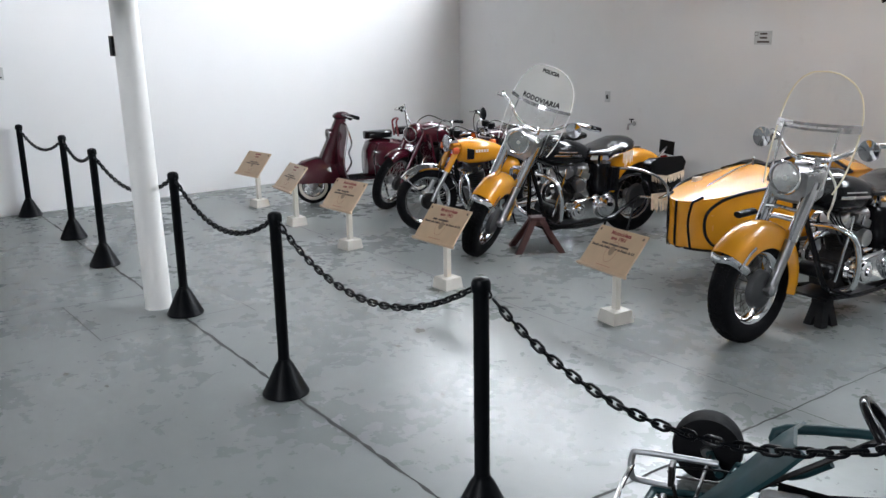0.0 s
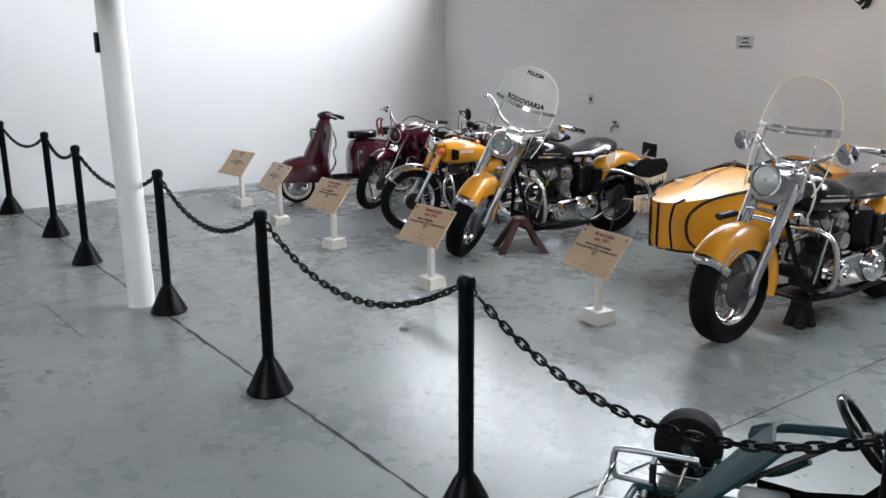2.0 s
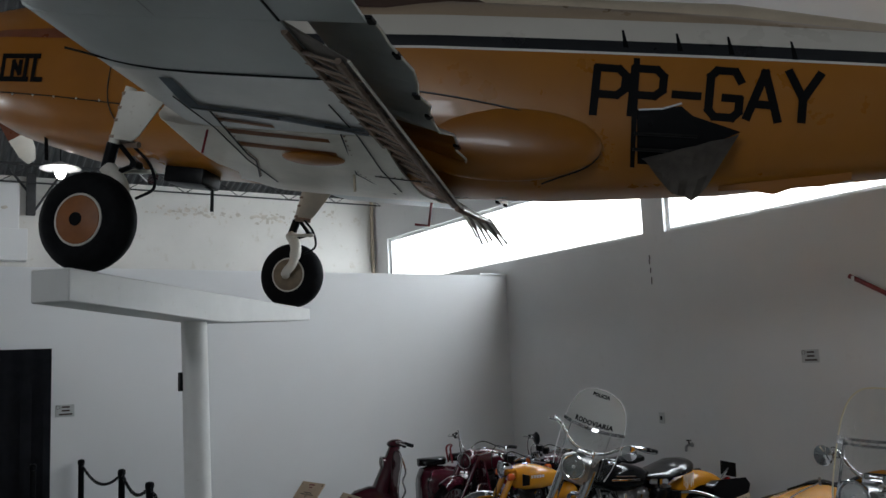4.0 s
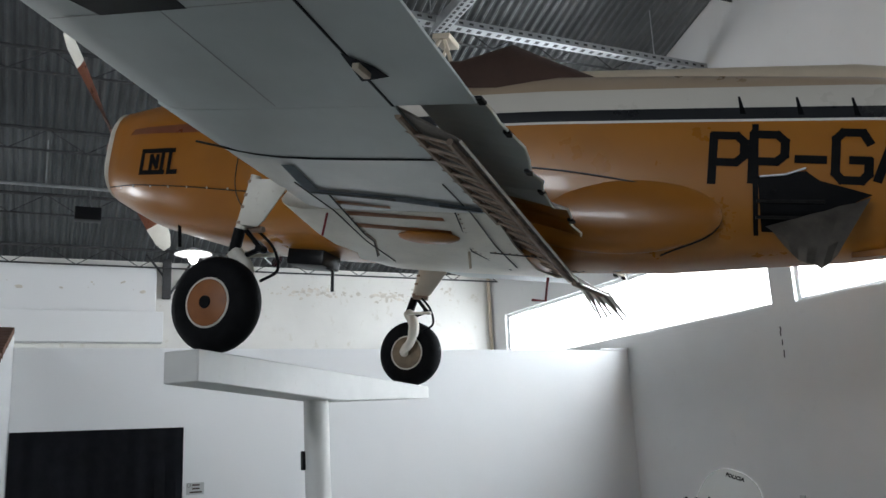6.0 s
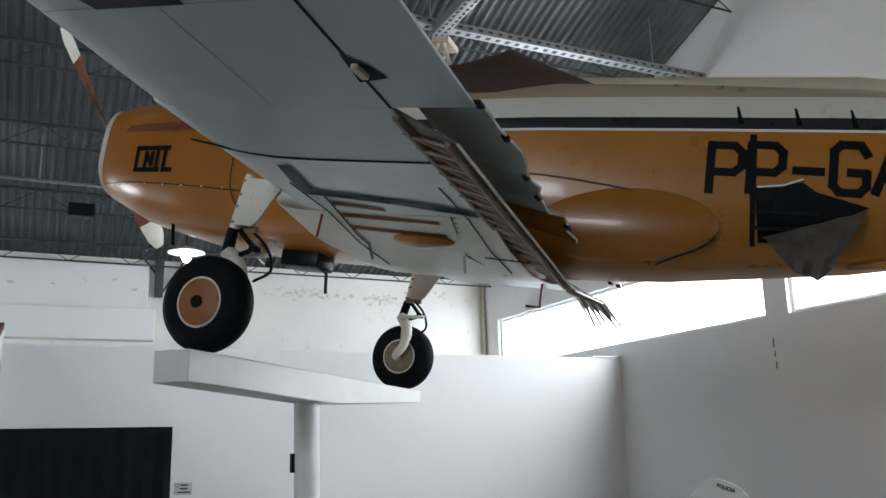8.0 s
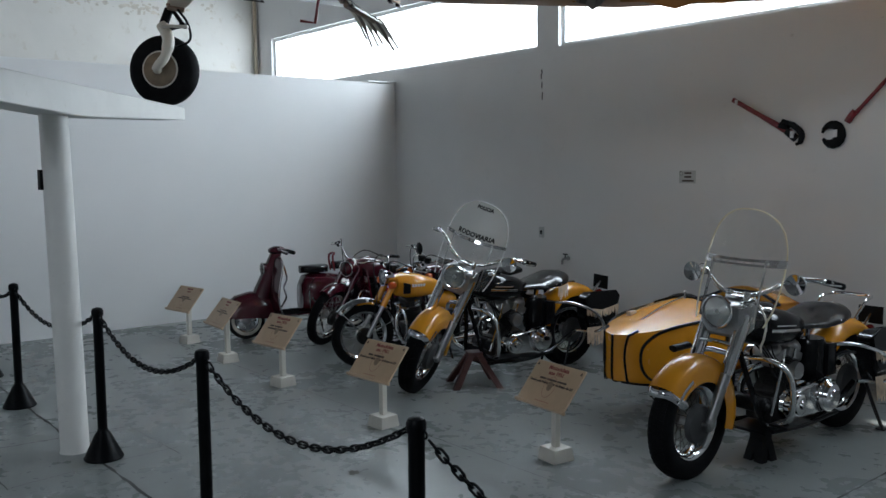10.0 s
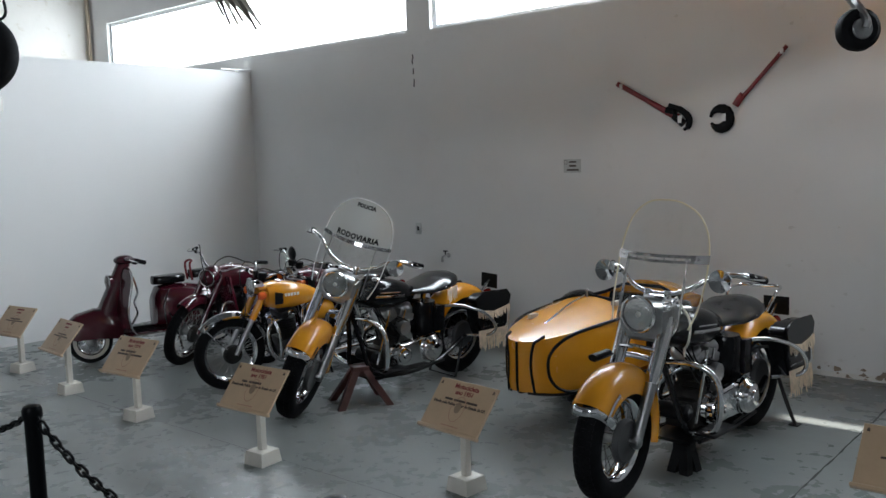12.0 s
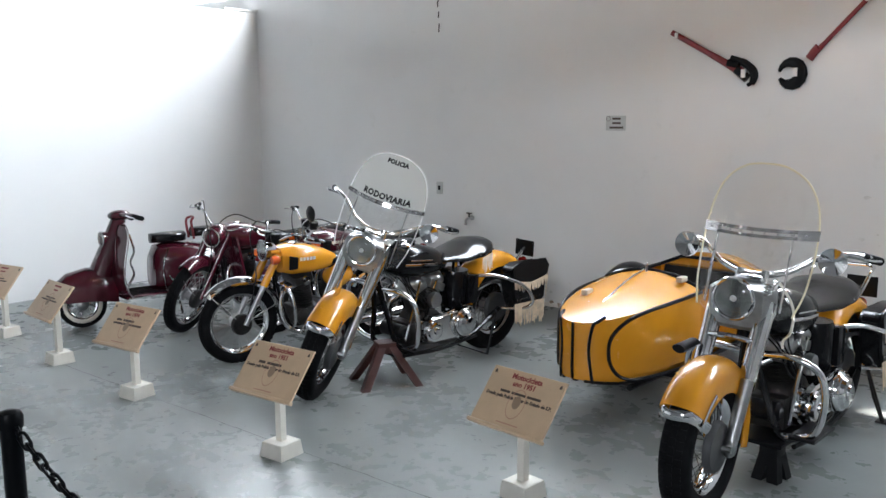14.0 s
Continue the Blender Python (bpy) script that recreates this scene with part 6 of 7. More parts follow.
        for k in (0, 1):
            part("buckle", box(-0.13 - k * 0.13, -0.10 - k * 0.13, s * 0.256 - 0.004, s * 0.256 + 0.004, 0.50, 0.56, 0.003, 1), CHROME, bag)
    # engine
    eng = part("engine", join(lathe([(0.10, -0.10), (0.125, -0.085), (0.13, 0), (0.125, 0.085), (0.10, 0.10)], "Y", 28, (0.72, 0, 0.31)), box(0.56, 0.90, -0.09, 0.09, 0.20, 0.36, 0.02)), IRON, root, "V-twin engine, greasy aluminium and iron")
    for s in (-1, 1):
        tilt = Matrix.Translation((0.72, 0, 0.36)) @ Matrix.Rotation(radians(22 * s), 4, "Y")
        prof = [(0.060, 0.04)]
        for k in range(9):
            z = 0.06 + k * 0.016
            prof += [(0.056, z), (0.078, z + 0.002), (0.078, z + 0.006), (0.056, z + 0.008)]
        part("cylinder", moved(lathe(prof + [(0.05, 0.21)], "Z", 28), tilt), IRON, eng, "finned iron cylinder")
        part("cylinder_head", moved(join(box(-0.075, 0.075, -0.075, 0.075, 0.205, 0.26, 0.012), ball(0.078, 0.085, 0.055, (0, 0, 0.275), 20, 12)), tilt), STEEL, eng, "polished pan-shaped rocker cover")
        for k in (-1, 1):
            part("pushrod_tube", moved(tube([(0.03 * k, -0.10, 0.03), (0.03 * k, -0.085, 0.22)], 0.010, 8), tilt), CHROME, eng)
        part("head_bolt", moved(tube([(0.05, 0.09, 0.20), (0.05, 0.09, 0.26)], 0.008, 6), tilt), CHROME, eng)
        part("exhaust_header", moved(tube([(0.07 * s, 0.0, 0.22), (0.13 * s, -0.08, 0.18), (0.12 * s, -0.16, 0.02), (-0.1, -0.18, -0.10)], 0.022, 10, 4), tilt), CHROME, eng)
    part("carburettor", join(tube([(0.72, 0.03, 0.50), (0.72, 0.11, 0.50)], 0.03, 12), lathe([(0.05, 0.11), (0.055, 0.12), (0.05, 0.15), (0.03, 0.155)], "Y", 20, (0.72, 0, 0.50))), STEEL, eng)
    part("air_cleaner", lathe([(0.085, -0.13), (0.09, -0.14), (0.085, -0.18), (0.04, -0.19)], "Y", 28, (0.72, 0, 0.53)), CHROME, eng)
    part("generator", lathe([(0.045, -0.1), (0.048, 0.08), (0.03, 0.095)], "Y", 18, (0.95, 0, 0.31)), BLACK, eng)
    part("gear_case", lathe([(0.09, 0.09), (0.095, 0.105), (0.085, 0.125), (0.03, 0.135)], "Y", 26, (0.76, 0, 0.30)), CHROME, eng)
    pc = part("primary_cover", plate([(0.86, 0.30), (0.84, 0.36), (0.78, 0.40), (0.60, 0.415), (0.44, 0.435), (0.36, 0.40), (0.345, 0.31), (0.38, 0.235), (0.46, 0.215), (0.62, 0.225), (0.78, 0.225), (0.84, 0.25)], "Y", 0.125, 0.185, 0.016), CHROME, root, "polished primary chain cover")
    part("clutch_dome", lathe([(0.105, 0.180), (0.105, 0.205), (0.092, 0.222), (0.085, 0.222), (0.075, 0.240), (0.045, 0.246), (0.040, 0.256), (0.004, 0.258)], "Y", 36, (0.49, 0, 0.325)), CHROME, pc, "round chrome derby cover")
    part("engine_dome", lathe([(0.062, 0.182), (0.06, 0.196), (0.045, 0.202), (0.025, 0.20), (0.02, 0.212), (0.003, 0.214)], "Y", 28, (0.76, 0, 0.31)), CHROME, pc)
    for k in range(7):
        t = 2 * math.pi * k / 7
        part("cover_screw", ball(0.007, 0.005, 0.007, (0.49 + 0.098 * math.cos(t), 0.207, 0.325 + 0.098 * math.sin(t)), 8, 5), STEEL, pc)
    part("footboard", box(0.80, 1.06, 0.17, 0.29, 0.235, 0.25, 0.006), BLACK, root, "black rubber footboard")
    part("side_rail", tube([(1.06, 0.20, 0.205), (0.75, 0.21, 0.19), (0.35, 0.19, 0.20)], 0.012, 8, 4), BLACK, root)
    part("oil_tank", lathe([(0.09, -0.13), (0.10, -0.10), (0.10, 0.10), (0.09, 0.13)], "Z", 20, (0.42, 0.03, 0.52)), BLACKGLOSS, root, "black round oil tank")
    part("battery_box", box(0.30, 0.40, 0.07, 0.15, 0.42, 0.62, 0.01), BLACKGLOSS, root)
    part("shift_linkage", tube([(1.0, 0.15, 0.28), (0.92, 0.16, 0.55), (0.90, 0.165, 0.66)], 0.008, 6), CHROME, root)
    part("engine_wiring", join(*(tube([(0.95, 0.05 * k, 0.70), (0.90, 0.06 + 0.02 * k, 0.60), (0.84 - 0.05 * k, 0.10, 0.48), (0.78, 0.11, 0.42 - 0.02 * k)], 0.005, 5, 4) for k in (-1, 0, 1, 2))), BLACK, root)
    for s in (-1, 1):
        part("crash_bar", tube([(1.11, s * 0.03, 0.62), (1.12, s * 0.20, 0.63), (1.09, s * 0.305, 0.57), (1.06, s * 0.32, 0.42), (1.03, s * 0.27, 0.27), (1.00, s * 0.13, 0.22)], 0.016, 12, 5), CHROME, root, "chrome crash bar")
        part("rear_crash_bar", tube([(0.30, s * 0.10, 0.60), (0.16, s * 0.20, 0.595), (-0.02, s * 0.285, 0.52), (-0.13, s * 0.30, 0.40), (-0.10, s * 0.26, 0.335), (0.04, s * 0.15, 0.335)], 0.013, 10, 5), CHROME, root, "chrome rear guard bar")
    part("belt_guard", tube([(0.40, 0.10, 0.44), (0.15, 0.10, 0.52), (-0.05, 0.10, 0.50)], 0.018, 8, 4, flat=(1.2, 0.5)), BLACK, root)
    part("muffler", tube([(0.55, -0.18, 0.24), (0.1, -0.20, 0.24), (-0.35, -0.21, 0.27)], [0.025, 0.045, 0.04], 14), CHROME, root)
    if sidecar:
        part("kick_stand", join(tube([(-0.02, 0.17, 0.33), (-0.10, 0.19, 0.15), (-0.14, 0.23, 0.01)], 0.011, 8), tube([(-0.02, 0.17, 0.33), (-0.12, 0.24, 0.012)], 0.008, 6), box(-0.17, -0.11, 0.20, 0.26, 0.0, 0.01, 0.002, 1)), IRON, root)
        part("loose_cable", tube([(1.15, 0.12, 0.98), (1.14, 0.19, 0.86), (1.17, 0.20, 0.76), (1.12, 0.15, 0.70), (1.10, 0.14, 0.66)], 0.006, 6, 5), CREAM, root)
        sp("horn", tube([(1.40, -0.13, 0.70), (1.52, -0.15, 0.69)], 0.032, 10, flat=(1, 0.6)), BLACK, "black rubber-covered horn")
        sp("fender_rail", tube([(1.33, -0.10, 0.73), (1.36, 0, 0.745), (1.33, 0.10, 0.73)], 0.012, 8, 4), CHROME)
    else:
        part("rear_stand", tube([(0.06, 0.12, 0.32), (0.16, 0.14, 0.012), (0.16, -0.14, 0.012), (0.06, -0.12, 0.32)], 0.011, 8), BLACK, root, "black tube rear stand")
    return root


def heading(x, y, deg, back=0.0):
    """Pose of a thing whose +X points along the compass angle, moved back along it."""
    a = radians(deg)
    return pose(x - back * math.cos(a), y - back * math.sin(a), 0, 0, 0, deg)


B1 = heading(-4.835, 3.66, 266.8, 1.56) @ pose(0, 0, 0, -3.5, 0, 0)
cruiser(B1, 34, "yellow and black police tourer with fringed bags and milky windscreen", milky=True)
B2 = heading(-2.42, 3.63, 266.6, 1.56)
cruiser(B2, 4, "yellow and black tourer with chrome trim, hitched to a sidecar", sidecar=True)


# wooden trestles under the two big machines
def trestle(m, material, label, h=0.17, spread=0.17, half=0.09):
    t = thing("wooden_trestle", label, "trestle", m, "wooden trestles")
    part("top_block", box(-half, half, -half, half, h, h + 0.07, 0.008), material, t)
    for sx in (-1, 1):
        for sy in (-1, 1):
            part("leg", loft([[Vector((sx * (half - 0.03 + spread * f) + a * 0.026, sy * (half - 0.03 + 0.8 * spread * f) + b * 0.026, h + 0.05 - (h + 0.05) * f)) for a, b in ((-1, -1), (1, -1), (1, 1), (-1, 1))] for f in (0, 1)]), material, t, smooth=False)
    return t


trestle(heading(-4.74, 4.13, 240), WOOD, "dark red wooden trestle with splayed legs", 0.20, 0.145, 0.06)
trestle(heading(-2.31, 4.20, 262), BLACK, "black wooden trestle under the engine", 0.09, 0.03, 0.045)


# ---- sidecar ----
def sidecar_body(m):
    root = thing("sidecar", "yellow sidecar with black piping and an open cockpit", "sidecar", m)

    def sec(x, w, zb, zt, crown, n=9):
        """Ring: flat floor, upright sides, crowned top."""
        pts = [Vector((x, -w * 0.86, zb)), Vector((x, w * 0.86, zb)), Vector((x, w, zb + 0.05)), Vector((x, w, zt - 0.03)), Vector((x, w * 0.96, zt))]
        for k in range(1, n):
            u = 1 - 2 * k / n
            pts.append(Vector((x, w * 0.96 * u, zt + crown * (1 - abs(u) ** 1.7))))
        pts += [Vector((x, -w * 0.96, zt)), Vector((x, -w, zt - 0.03)), Vector((x, -w, zb + 0.05))]
        return pts
    nose = []
    for k in range(13):
        q = math.sin(math.pi / 2 * k / 12)
        x = 1.0 - 0.80 * (1 - math.sqrt(1 - q * q)) if k < 12 else 0.20
        w = 0.010 + 0.315 * q ** 1.0
        f = (1.0 - x) / 0.80
        nose.append((x, w, 0.26 + 0.03 * (1 - min(1, f / 0.35)) ** 2, 0.60 + 0.095 * f ** 0.8, 0.075 * f))
    part("nose", loft([sec(*s) for s in nose]), YELLOW, root, "yellow nose with black piping")
    tub_out = [(0.20, 0.325, 0.26, 0.695, 0.0), (-0.10, 0.325, 0.26, 0.67, 0.0), (-0.45, 0.315, 0.27, 0.68, 0.0), (-0.75, 0.28, 0.32, 0.68, 0.0), (-1.0, 0.2, 0.42, 0.62, 0.0)]
    tub = bmesh.new()
    rows = [[Vector((x, -w, zt)), Vector((x, -w, zb + 0.05)), Vector((x, -w * 0.86, zb)), Vector((x, w * 0.86, zb)), Vector((x, w, zb + 0.05)), Vector((x, w, zt))] for x, w, zb, zt, c in tub_out]
    grid_faces(tub, rows)
    bmesh.ops.solidify(tub, geom=tub.faces[:], thickness=0.012)
    part("tub", tub, YELLOW, root)
    part("tail_deck", loft([sec(*s) for s in ((-0.48, 0.312, 0.60, 0.70, 0.10), (-0.75, 0.28, 0.56, 0.68, 0.08), (-1.0, 0.2, 0.45, 0.62, 0.03))]), YELLOW, root)
    part("cockpit_rim", tube([(0.19, 0.315, 0.70), (-0.1, 0.322, 0.68), (-0.46, 0.31, 0.69), (-0.46, 0.15, 0.76), (-0.46, -0.15, 0.76), (-0.46, -0.31, 0.69), (-0.1, -0.322, 0.68), (0.19, -0.315, 0.70), (0.19, -0.15, 0.757), (0.19, 0, 0.772), (0.19, 0.15, 0.757)], 0.012, 8, closed=True), BLACK, root)
    part("seat_back", loft([[Vector((-0.30 - 0.12 * f, y, 0.40 + 0.30 * f)) + Vector((d, 0, 0)) for y, d in ((-0.25, 0), (0.25, 0), (0.25, -0.07), (-0.25, -0.07))] for f in (0, 1)]), LEATHER, root, "black leather seat back", False)
    part("seat_cushion", box(-0.30, 0.15, -0.25, 0.25, 0.38, 0.48, 0.03), LEATHER, root)
    # piping lines round the nose and along the sides
    def side(x):
        return float(np.interp(x, [-1.0, -0.75, -0.45] + [n[0] for n in nose[::-1]], [0.2, 0.28, 0.316] + [n[1] for n in nose[::-1]])) + 0.003

    def low(x):
        return float(np.interp(x, [0.2] + [n[0] for n in nose[::-1]], [0.26] + [n[2] for n in nose[::-1]]))
    part("piping", tube([(0.80, 0, 0.255), (0.93, 0, low(0.93) - 0.003), (0.985, 0, low(0.985) - 0.003), (1.005, 0, 0.33), (1.006, 0, 0.46), (1.003, 0, 0.60)], 0.009, 6, 4), BLACK, root)
    for s in (-1, 1):
        part("side_piping", tube([(x, s * side(x), z) for x, z in ((0.20, 0.685), (0.50, 0.667), (0.70, 0.642), (0.82, 0.60), (0.89, 0.53), (0.905, 0.45), (0.89, 0.36), (0.83, 0.295), (0.70, 0.275), (0.20, 0.272), (-0.45, 0.285))], 0.010, 6, 6), BLACK, root)
        part("foot_piping", tube([(x, s * side(x) * 0.90, low(x) - 0.002) for x in (0.985, 0.95, 0.88, 0.78, 0.60, 0.40, 0.20)] + [(-0.45, s * 0.28, 0.268)], 0.008, 6, 4), BLACK, root)
    for s in (-1, 1):
        part("nose_piping", tube([(0.96, s * side(0.96) * 0.93, 0.275), (0.97, s * side(0.97), 0.32), (0.978, s * side(0.978), 0.46), (0.968, s * side(0.968), 0.585), (0.945, s * side(0.945) * 0.96, 0.612), (0.90, s * side(0.90) * 0.80, 0.629)], 0.009, 6, 5), BLACK, root)
    part("crown_piping", tube([(0.88, 0.0, 0.606), (0.70, 0.0, 0.668), (0.45, -0.02, 0.738), (0.20, -0.05, 0.772)], 0.005, 6, 5), CHROME, root)
    for x, y, z in ((0.62, -0.17, 0.668), (0.24, 0.22, 0.735)):
        part("deck_clip", box(x - 0.035, x + 0.035, y - 0.018, y + 0.018, z, z + 0.03, 0.004), BEIGE, root)
    part("finial", join(tube([(0.22, -0.02, 0.765), (0.22, -0.02, 0.81)], 0.007, 6), ball(0.012, 0.012, 0.012, (0.22, -0.02, 0.81), 8, 6)), STEEL, root)
    # chassis, wheel and guard on the outer side
    ch = part("chassis", join(tube([(0.75, 0.20, 0.22), (-0.8, 0.20, 0.22)], 0.018, 8), tube([(0.75, -0.20, 0.22), (-0.8, -0.20, 0.22)], 0.018, 8), tube([(0.45, -0.30, 0.22), (0.45, 0.62, 0.26)], 0.018, 8), tube([(-0.45, -0.45, 0.30), (-0.45, 0.62, 0.30)], 0.018, 8)), BLACK, root)
    part("axle_wheel", moved(tyre_bm(0.32, 0.11, -0.28, 0.32), Matrix.Translation((0, -0.44, 0))), RUBBER, root)
    part("wheel_rim", moved(lathe([(0.22, -0.04), (0.20, -0.02), (0.20, 0.02), (0.22, 0.04)], "Y", 32, (-0.28, 0, 0.32)), Matrix.Translation((0, -0.44, 0))), CHROME, root)
    part("mudguard", moved(mudguard(-0.28, 0.32, 0.375, 0.085, 5, 185, 0.07), Matrix.Translation((0, -0.44, 0))), BLACKGLOSS, root, "black sidecar mudguard")
    return root


sidecar_body(heading(-3.30, 5.14, 266.5))


# ---- smaller machines ----
def roadster(m, steer, label, paint, tank_label, lamp_paint=None, guard=None, crash=True, mirror=True, hood=False, scale=1.0, low=0.0):
    """A light single or twin on spoked wheels: rear axle over the origin, +X ahead, +Y to its left."""
    root = thing("motorcycle", label, "motorcycle", m @ Matrix.Scale(scale, 4), "motorcycles on show")
    WB, R = 1.32, 0.32
    rake = radians(27)
    ax = Vector((-math.sin(rake), 0, math.cos(rake)))
    foot = Vector((WB - 0.04, 0, R)) + ax * 0.6
    S = Matrix.Translation(foot) @ Matrix.Rotation(radians(steer), 4, ax) @ Matrix.Translation(-foot)

    def sp(name, bm, material, lab="", smooth=True, parent=None):
        o = part(name, bm, material, parent or root, lab, smooth)
        if parent is None:
            o.matrix_basis = S
        return o
    wheel(root, "front_wheel", R, 0.088, WB, S, hub_r=0.06, drum=0.085, drum_mat=IRON, n=36)
    wheel(root, "rear_wheel", R, 0.095, 0, Matrix(), hub_r=0.06, drum=0.085, drum_mat=IRON, n=36)
    gm = guard or CHROME
    fg = sp("front_fender", mudguard(WB, R, 0.355, 0.062, 42 if not hood else 62, 178 if not hood else 150, 0.035 if not hood else 0.06), gm, "chrome front mudguard" if not hood else "deep painted front mudguard")
    for s in (-1, 1):
        sp("fender_stay", tube([(WB, s * 0.075, R), (WB + 0.24, s * 0.066, R + 0.24)], 0.005, 6), CHROME, parent=fg)
        sp("fender_stay", tube([(WB, s * 0.075, R), (WB - 0.30, s * 0.066, R + 0.14)], 0.005, 6), CHROME, parent=fg)
        lo = Vector((WB - 0.02, s * 0.088, R))
        leg = sp("fork_leg", tube([lo, lo + ax * 0.34], 0.021, 14), STEEL if not hood else paint, "fork leg")
        sp("fork_cover", tube([lo + ax * 0.33, lo + ax * 0.60], 0.030, 14), lamp_paint or paint, "painted fork cover", parent=leg)
    lamp_at = Vector((WB - 0.20 + low * 0.5, 0, 0.88 - low))
    for nm, bm, mt in headlamp(lamp_at, 0.082, 0.11, paint if hood else CHROME):
        sp(nm, bm, mt)
    if hood:
        sp("lamp_nacelle", ball(0.14, 0.10, 0.105, lamp_at + Vector((-0.09, 0, 0.0)), 20, 12), paint, "painted teardrop lamp housing")
    else:
        for s in (-1, 1):
            sp("lamp_bracket", tube([lamp_at + Vector((-0.03, s * 0.085, 0)), lamp_at + Vector((-0.10, s * 0.088, 0.0))], 0.016, 8), lamp_paint or paint)
            sp("turn_signal", lathe([(0.012, -0.06), (0.030, -0.045), (0.034, 0.0), (0.028, 0.012), (0.003, 0.016)], "X", 18, lamp_at + Vector((-0.02, s * 0.15, -0.05))), AMBER, "amber turn signal")
            sp("gauge", lathe([(0.036, -0.03), (0.042, 0), (0.042, 0.03), (0.036, 0.036), (0.003, 0.036)], "Z", 20, lamp_at + Vector((-0.09, s * 0.052, 0.10))), BLACK)
    hb = sp("handlebar", tube([(WB - 0.55, -0.39, 0.98), (WB - 0.46, -0.36, 1.0), (WB - 0.36, -0.22, 1.02), (WB - 0.30, -0.10, 0.96), (WB - 0.30, 0, 0.95), (WB - 0.30, 0.10, 0.96), (WB - 0.36, 0.22, 1.02), (WB - 0.46, 0.36, 1.0), (WB - 0.55, 0.39, 0.98)], 0.011, 10, 5), CHROME, "chrome handlebar")
    hb.matrix_basis = S @ Matrix.Translation((low * 0.4, 0, -low if hood else 0.02)) @ Matrix.Diagonal((1, 1 if hood else 1.14, 1, 1))
    for s in (-1, 1):
        sp("grip", tube([(WB - 0.44, s * 0.35, 1.0), (WB - 0.56, s * 0.395, 0.978)], 0.017, 10), RUBBER, parent=hb)
        sp("lever", tube([(WB - 0.40, s * 0.30, 1.01), (WB - 0.36, s * 0.36, 1.0), (WB - 0.46, s * 0.41, 0.985)], 0.006, 6, 3), STEEL, parent=hb)
        sp("control_clamp", ball(0.025, 0.02, 0.02, (WB - 0.40, s * 0.29, 1.01), 10, 8), BLACK, parent=hb)
        if mirror and s > 0:
            sp("mirror_stem", tube([(WB - 0.39, s * 0.27, 1.01), (WB - 0.36, s * 0.32, 1.12), (WB - 0.37, s * 0.39, 1.18)], 0.006, 6, 3), CHROME, parent=hb)
            sp("mirror", lathe([(0.004, 0.02), (0.045, 0.012), (0.060, 0), (0.056, -0.006), (0.003, -0.006)], "X", 22, (WB - 0.37, s * 0.41, 1.22)), BLACK, "round mirror", parent=hb)
    sp("brake_cable", join(tube([(WB - 0.38, -0.28, 1.02), (WB - 0.22, -0.16, 1.08), (WB - 0.12, -0.05, 0.98), (WB - 0.12, 0.06, 0.7), (WB - 0.03, 0.09, 0.36)], 0.005, 6, 5), tube([(WB - 0.38, 0.28, 1.02), (WB - 0.24, 0.14, 1.07), (WB - 0.22, 0.02, 0.94), (WB - 0.3, 0.0, 0.75)], 0.005, 6, 5)), BLACK)
    part("frame", join(tube([(WB - 0.28, 0, 0.86), (0.70, 0, 0.72), (0.2, 0, 0.66), (-0.25, 0, 0.64)], 0.018, 8, 4), tube([(WB - 0.28, 0, 0.84), (WB - 0.36, 0.05, 0.40), (0.82, 0.08, 0.20), (0.40, 0.09, 0.22), (0.0, 0.10, R)], 0.014, 8, 4), tube([(WB - 0.28, 0, 0.84), (WB - 0.36, -0.05, 0.40), (0.82, -0.08, 0.20), (0.40, -0.09, 0.22), (0.0, -0.10, R)], 0.014, 8, 4)), BLACK, root)
    rows = []
    for x, w, lo_, hi_ in ((WB - 0.29, 0.05, 0.74, 0.85), (WB - 0.32, 0.11, 0.70, 0.895), (WB - 0.42, 0.14, 0.672, 0.915), (WB - 0.58, 0.138, 0.668, 0.90), (WB - 0.74, 0.105, 0.685, 0.85), (WB - 0.84, 0.06, 0.71, 0.80)):
        mid, h = (lo_ + hi_) / 2, (hi_ - lo_) / 2
        rows.append([Vector((x, w * math.copysign(abs(math.cos(t)) ** 0.7, math.cos(t)), mid + h * math.copysign(abs(math.sin(t)) ** 0.7, math.sin(t)))) for t in [2 * math.pi * k / 24 for k in range(24)]])
    tk = part("fuel_tank", loft(rows), paint, root, tank_label)
    if not hood:
        for s in (-1, 1):
            part("tank_panel", plate([(WB - 0.36, 0.735), (WB - 0.44, 0.735), (WB - 0.44, 0.83), (WB - 0.36, 0.85)], "Y", s * 0.134 if s > 0 else s * 0.144, s * 0.144 if s > 0 else s * 0.134, 0.003), BLACK, tk, "black tank flash")
            for k in range(5):
                part("tank_badge", box(WB - 0.475 - k * 0.03, WB - 0.455 - k * 0.03, s * 0.140 - 0.003, s * 0.140 + 0.003, 0.80, 0.825), CREAM, tk, "", False)
    part("filler_cap", lathe([(0.03, 0), (0.03, 0.012), (0.003, 0.018)], "Z", 18, (WB - 0.46, 0, 0.912)), CHROME, tk)
    part("seat", loft([[Vector((x, w * math.cos(t), z + h * math.copysign(abs(math.sin(t)) ** 0.6, math.sin(t)))) for t in [2 * math.pi * k / 20 for k in range(20)]] for x, w, z, h in ((0.56, 0.07, 0.74, 0.03), (0.45, 0.11, 0.745, 0.04), (0.15, 0.125, 0.75, 0.045), (-0.15, 0.125, 0.765, 0.045), (-0.28, 0.10, 0.775, 0.035), (-0.31, 0.04, 0.78, 0.015))]), LEATHER, root, "black ribbed dual seat")
    part("rear_fender", mudguard(0, R, 0.36, 0.075, 30, 200, 0.05), gm, root)
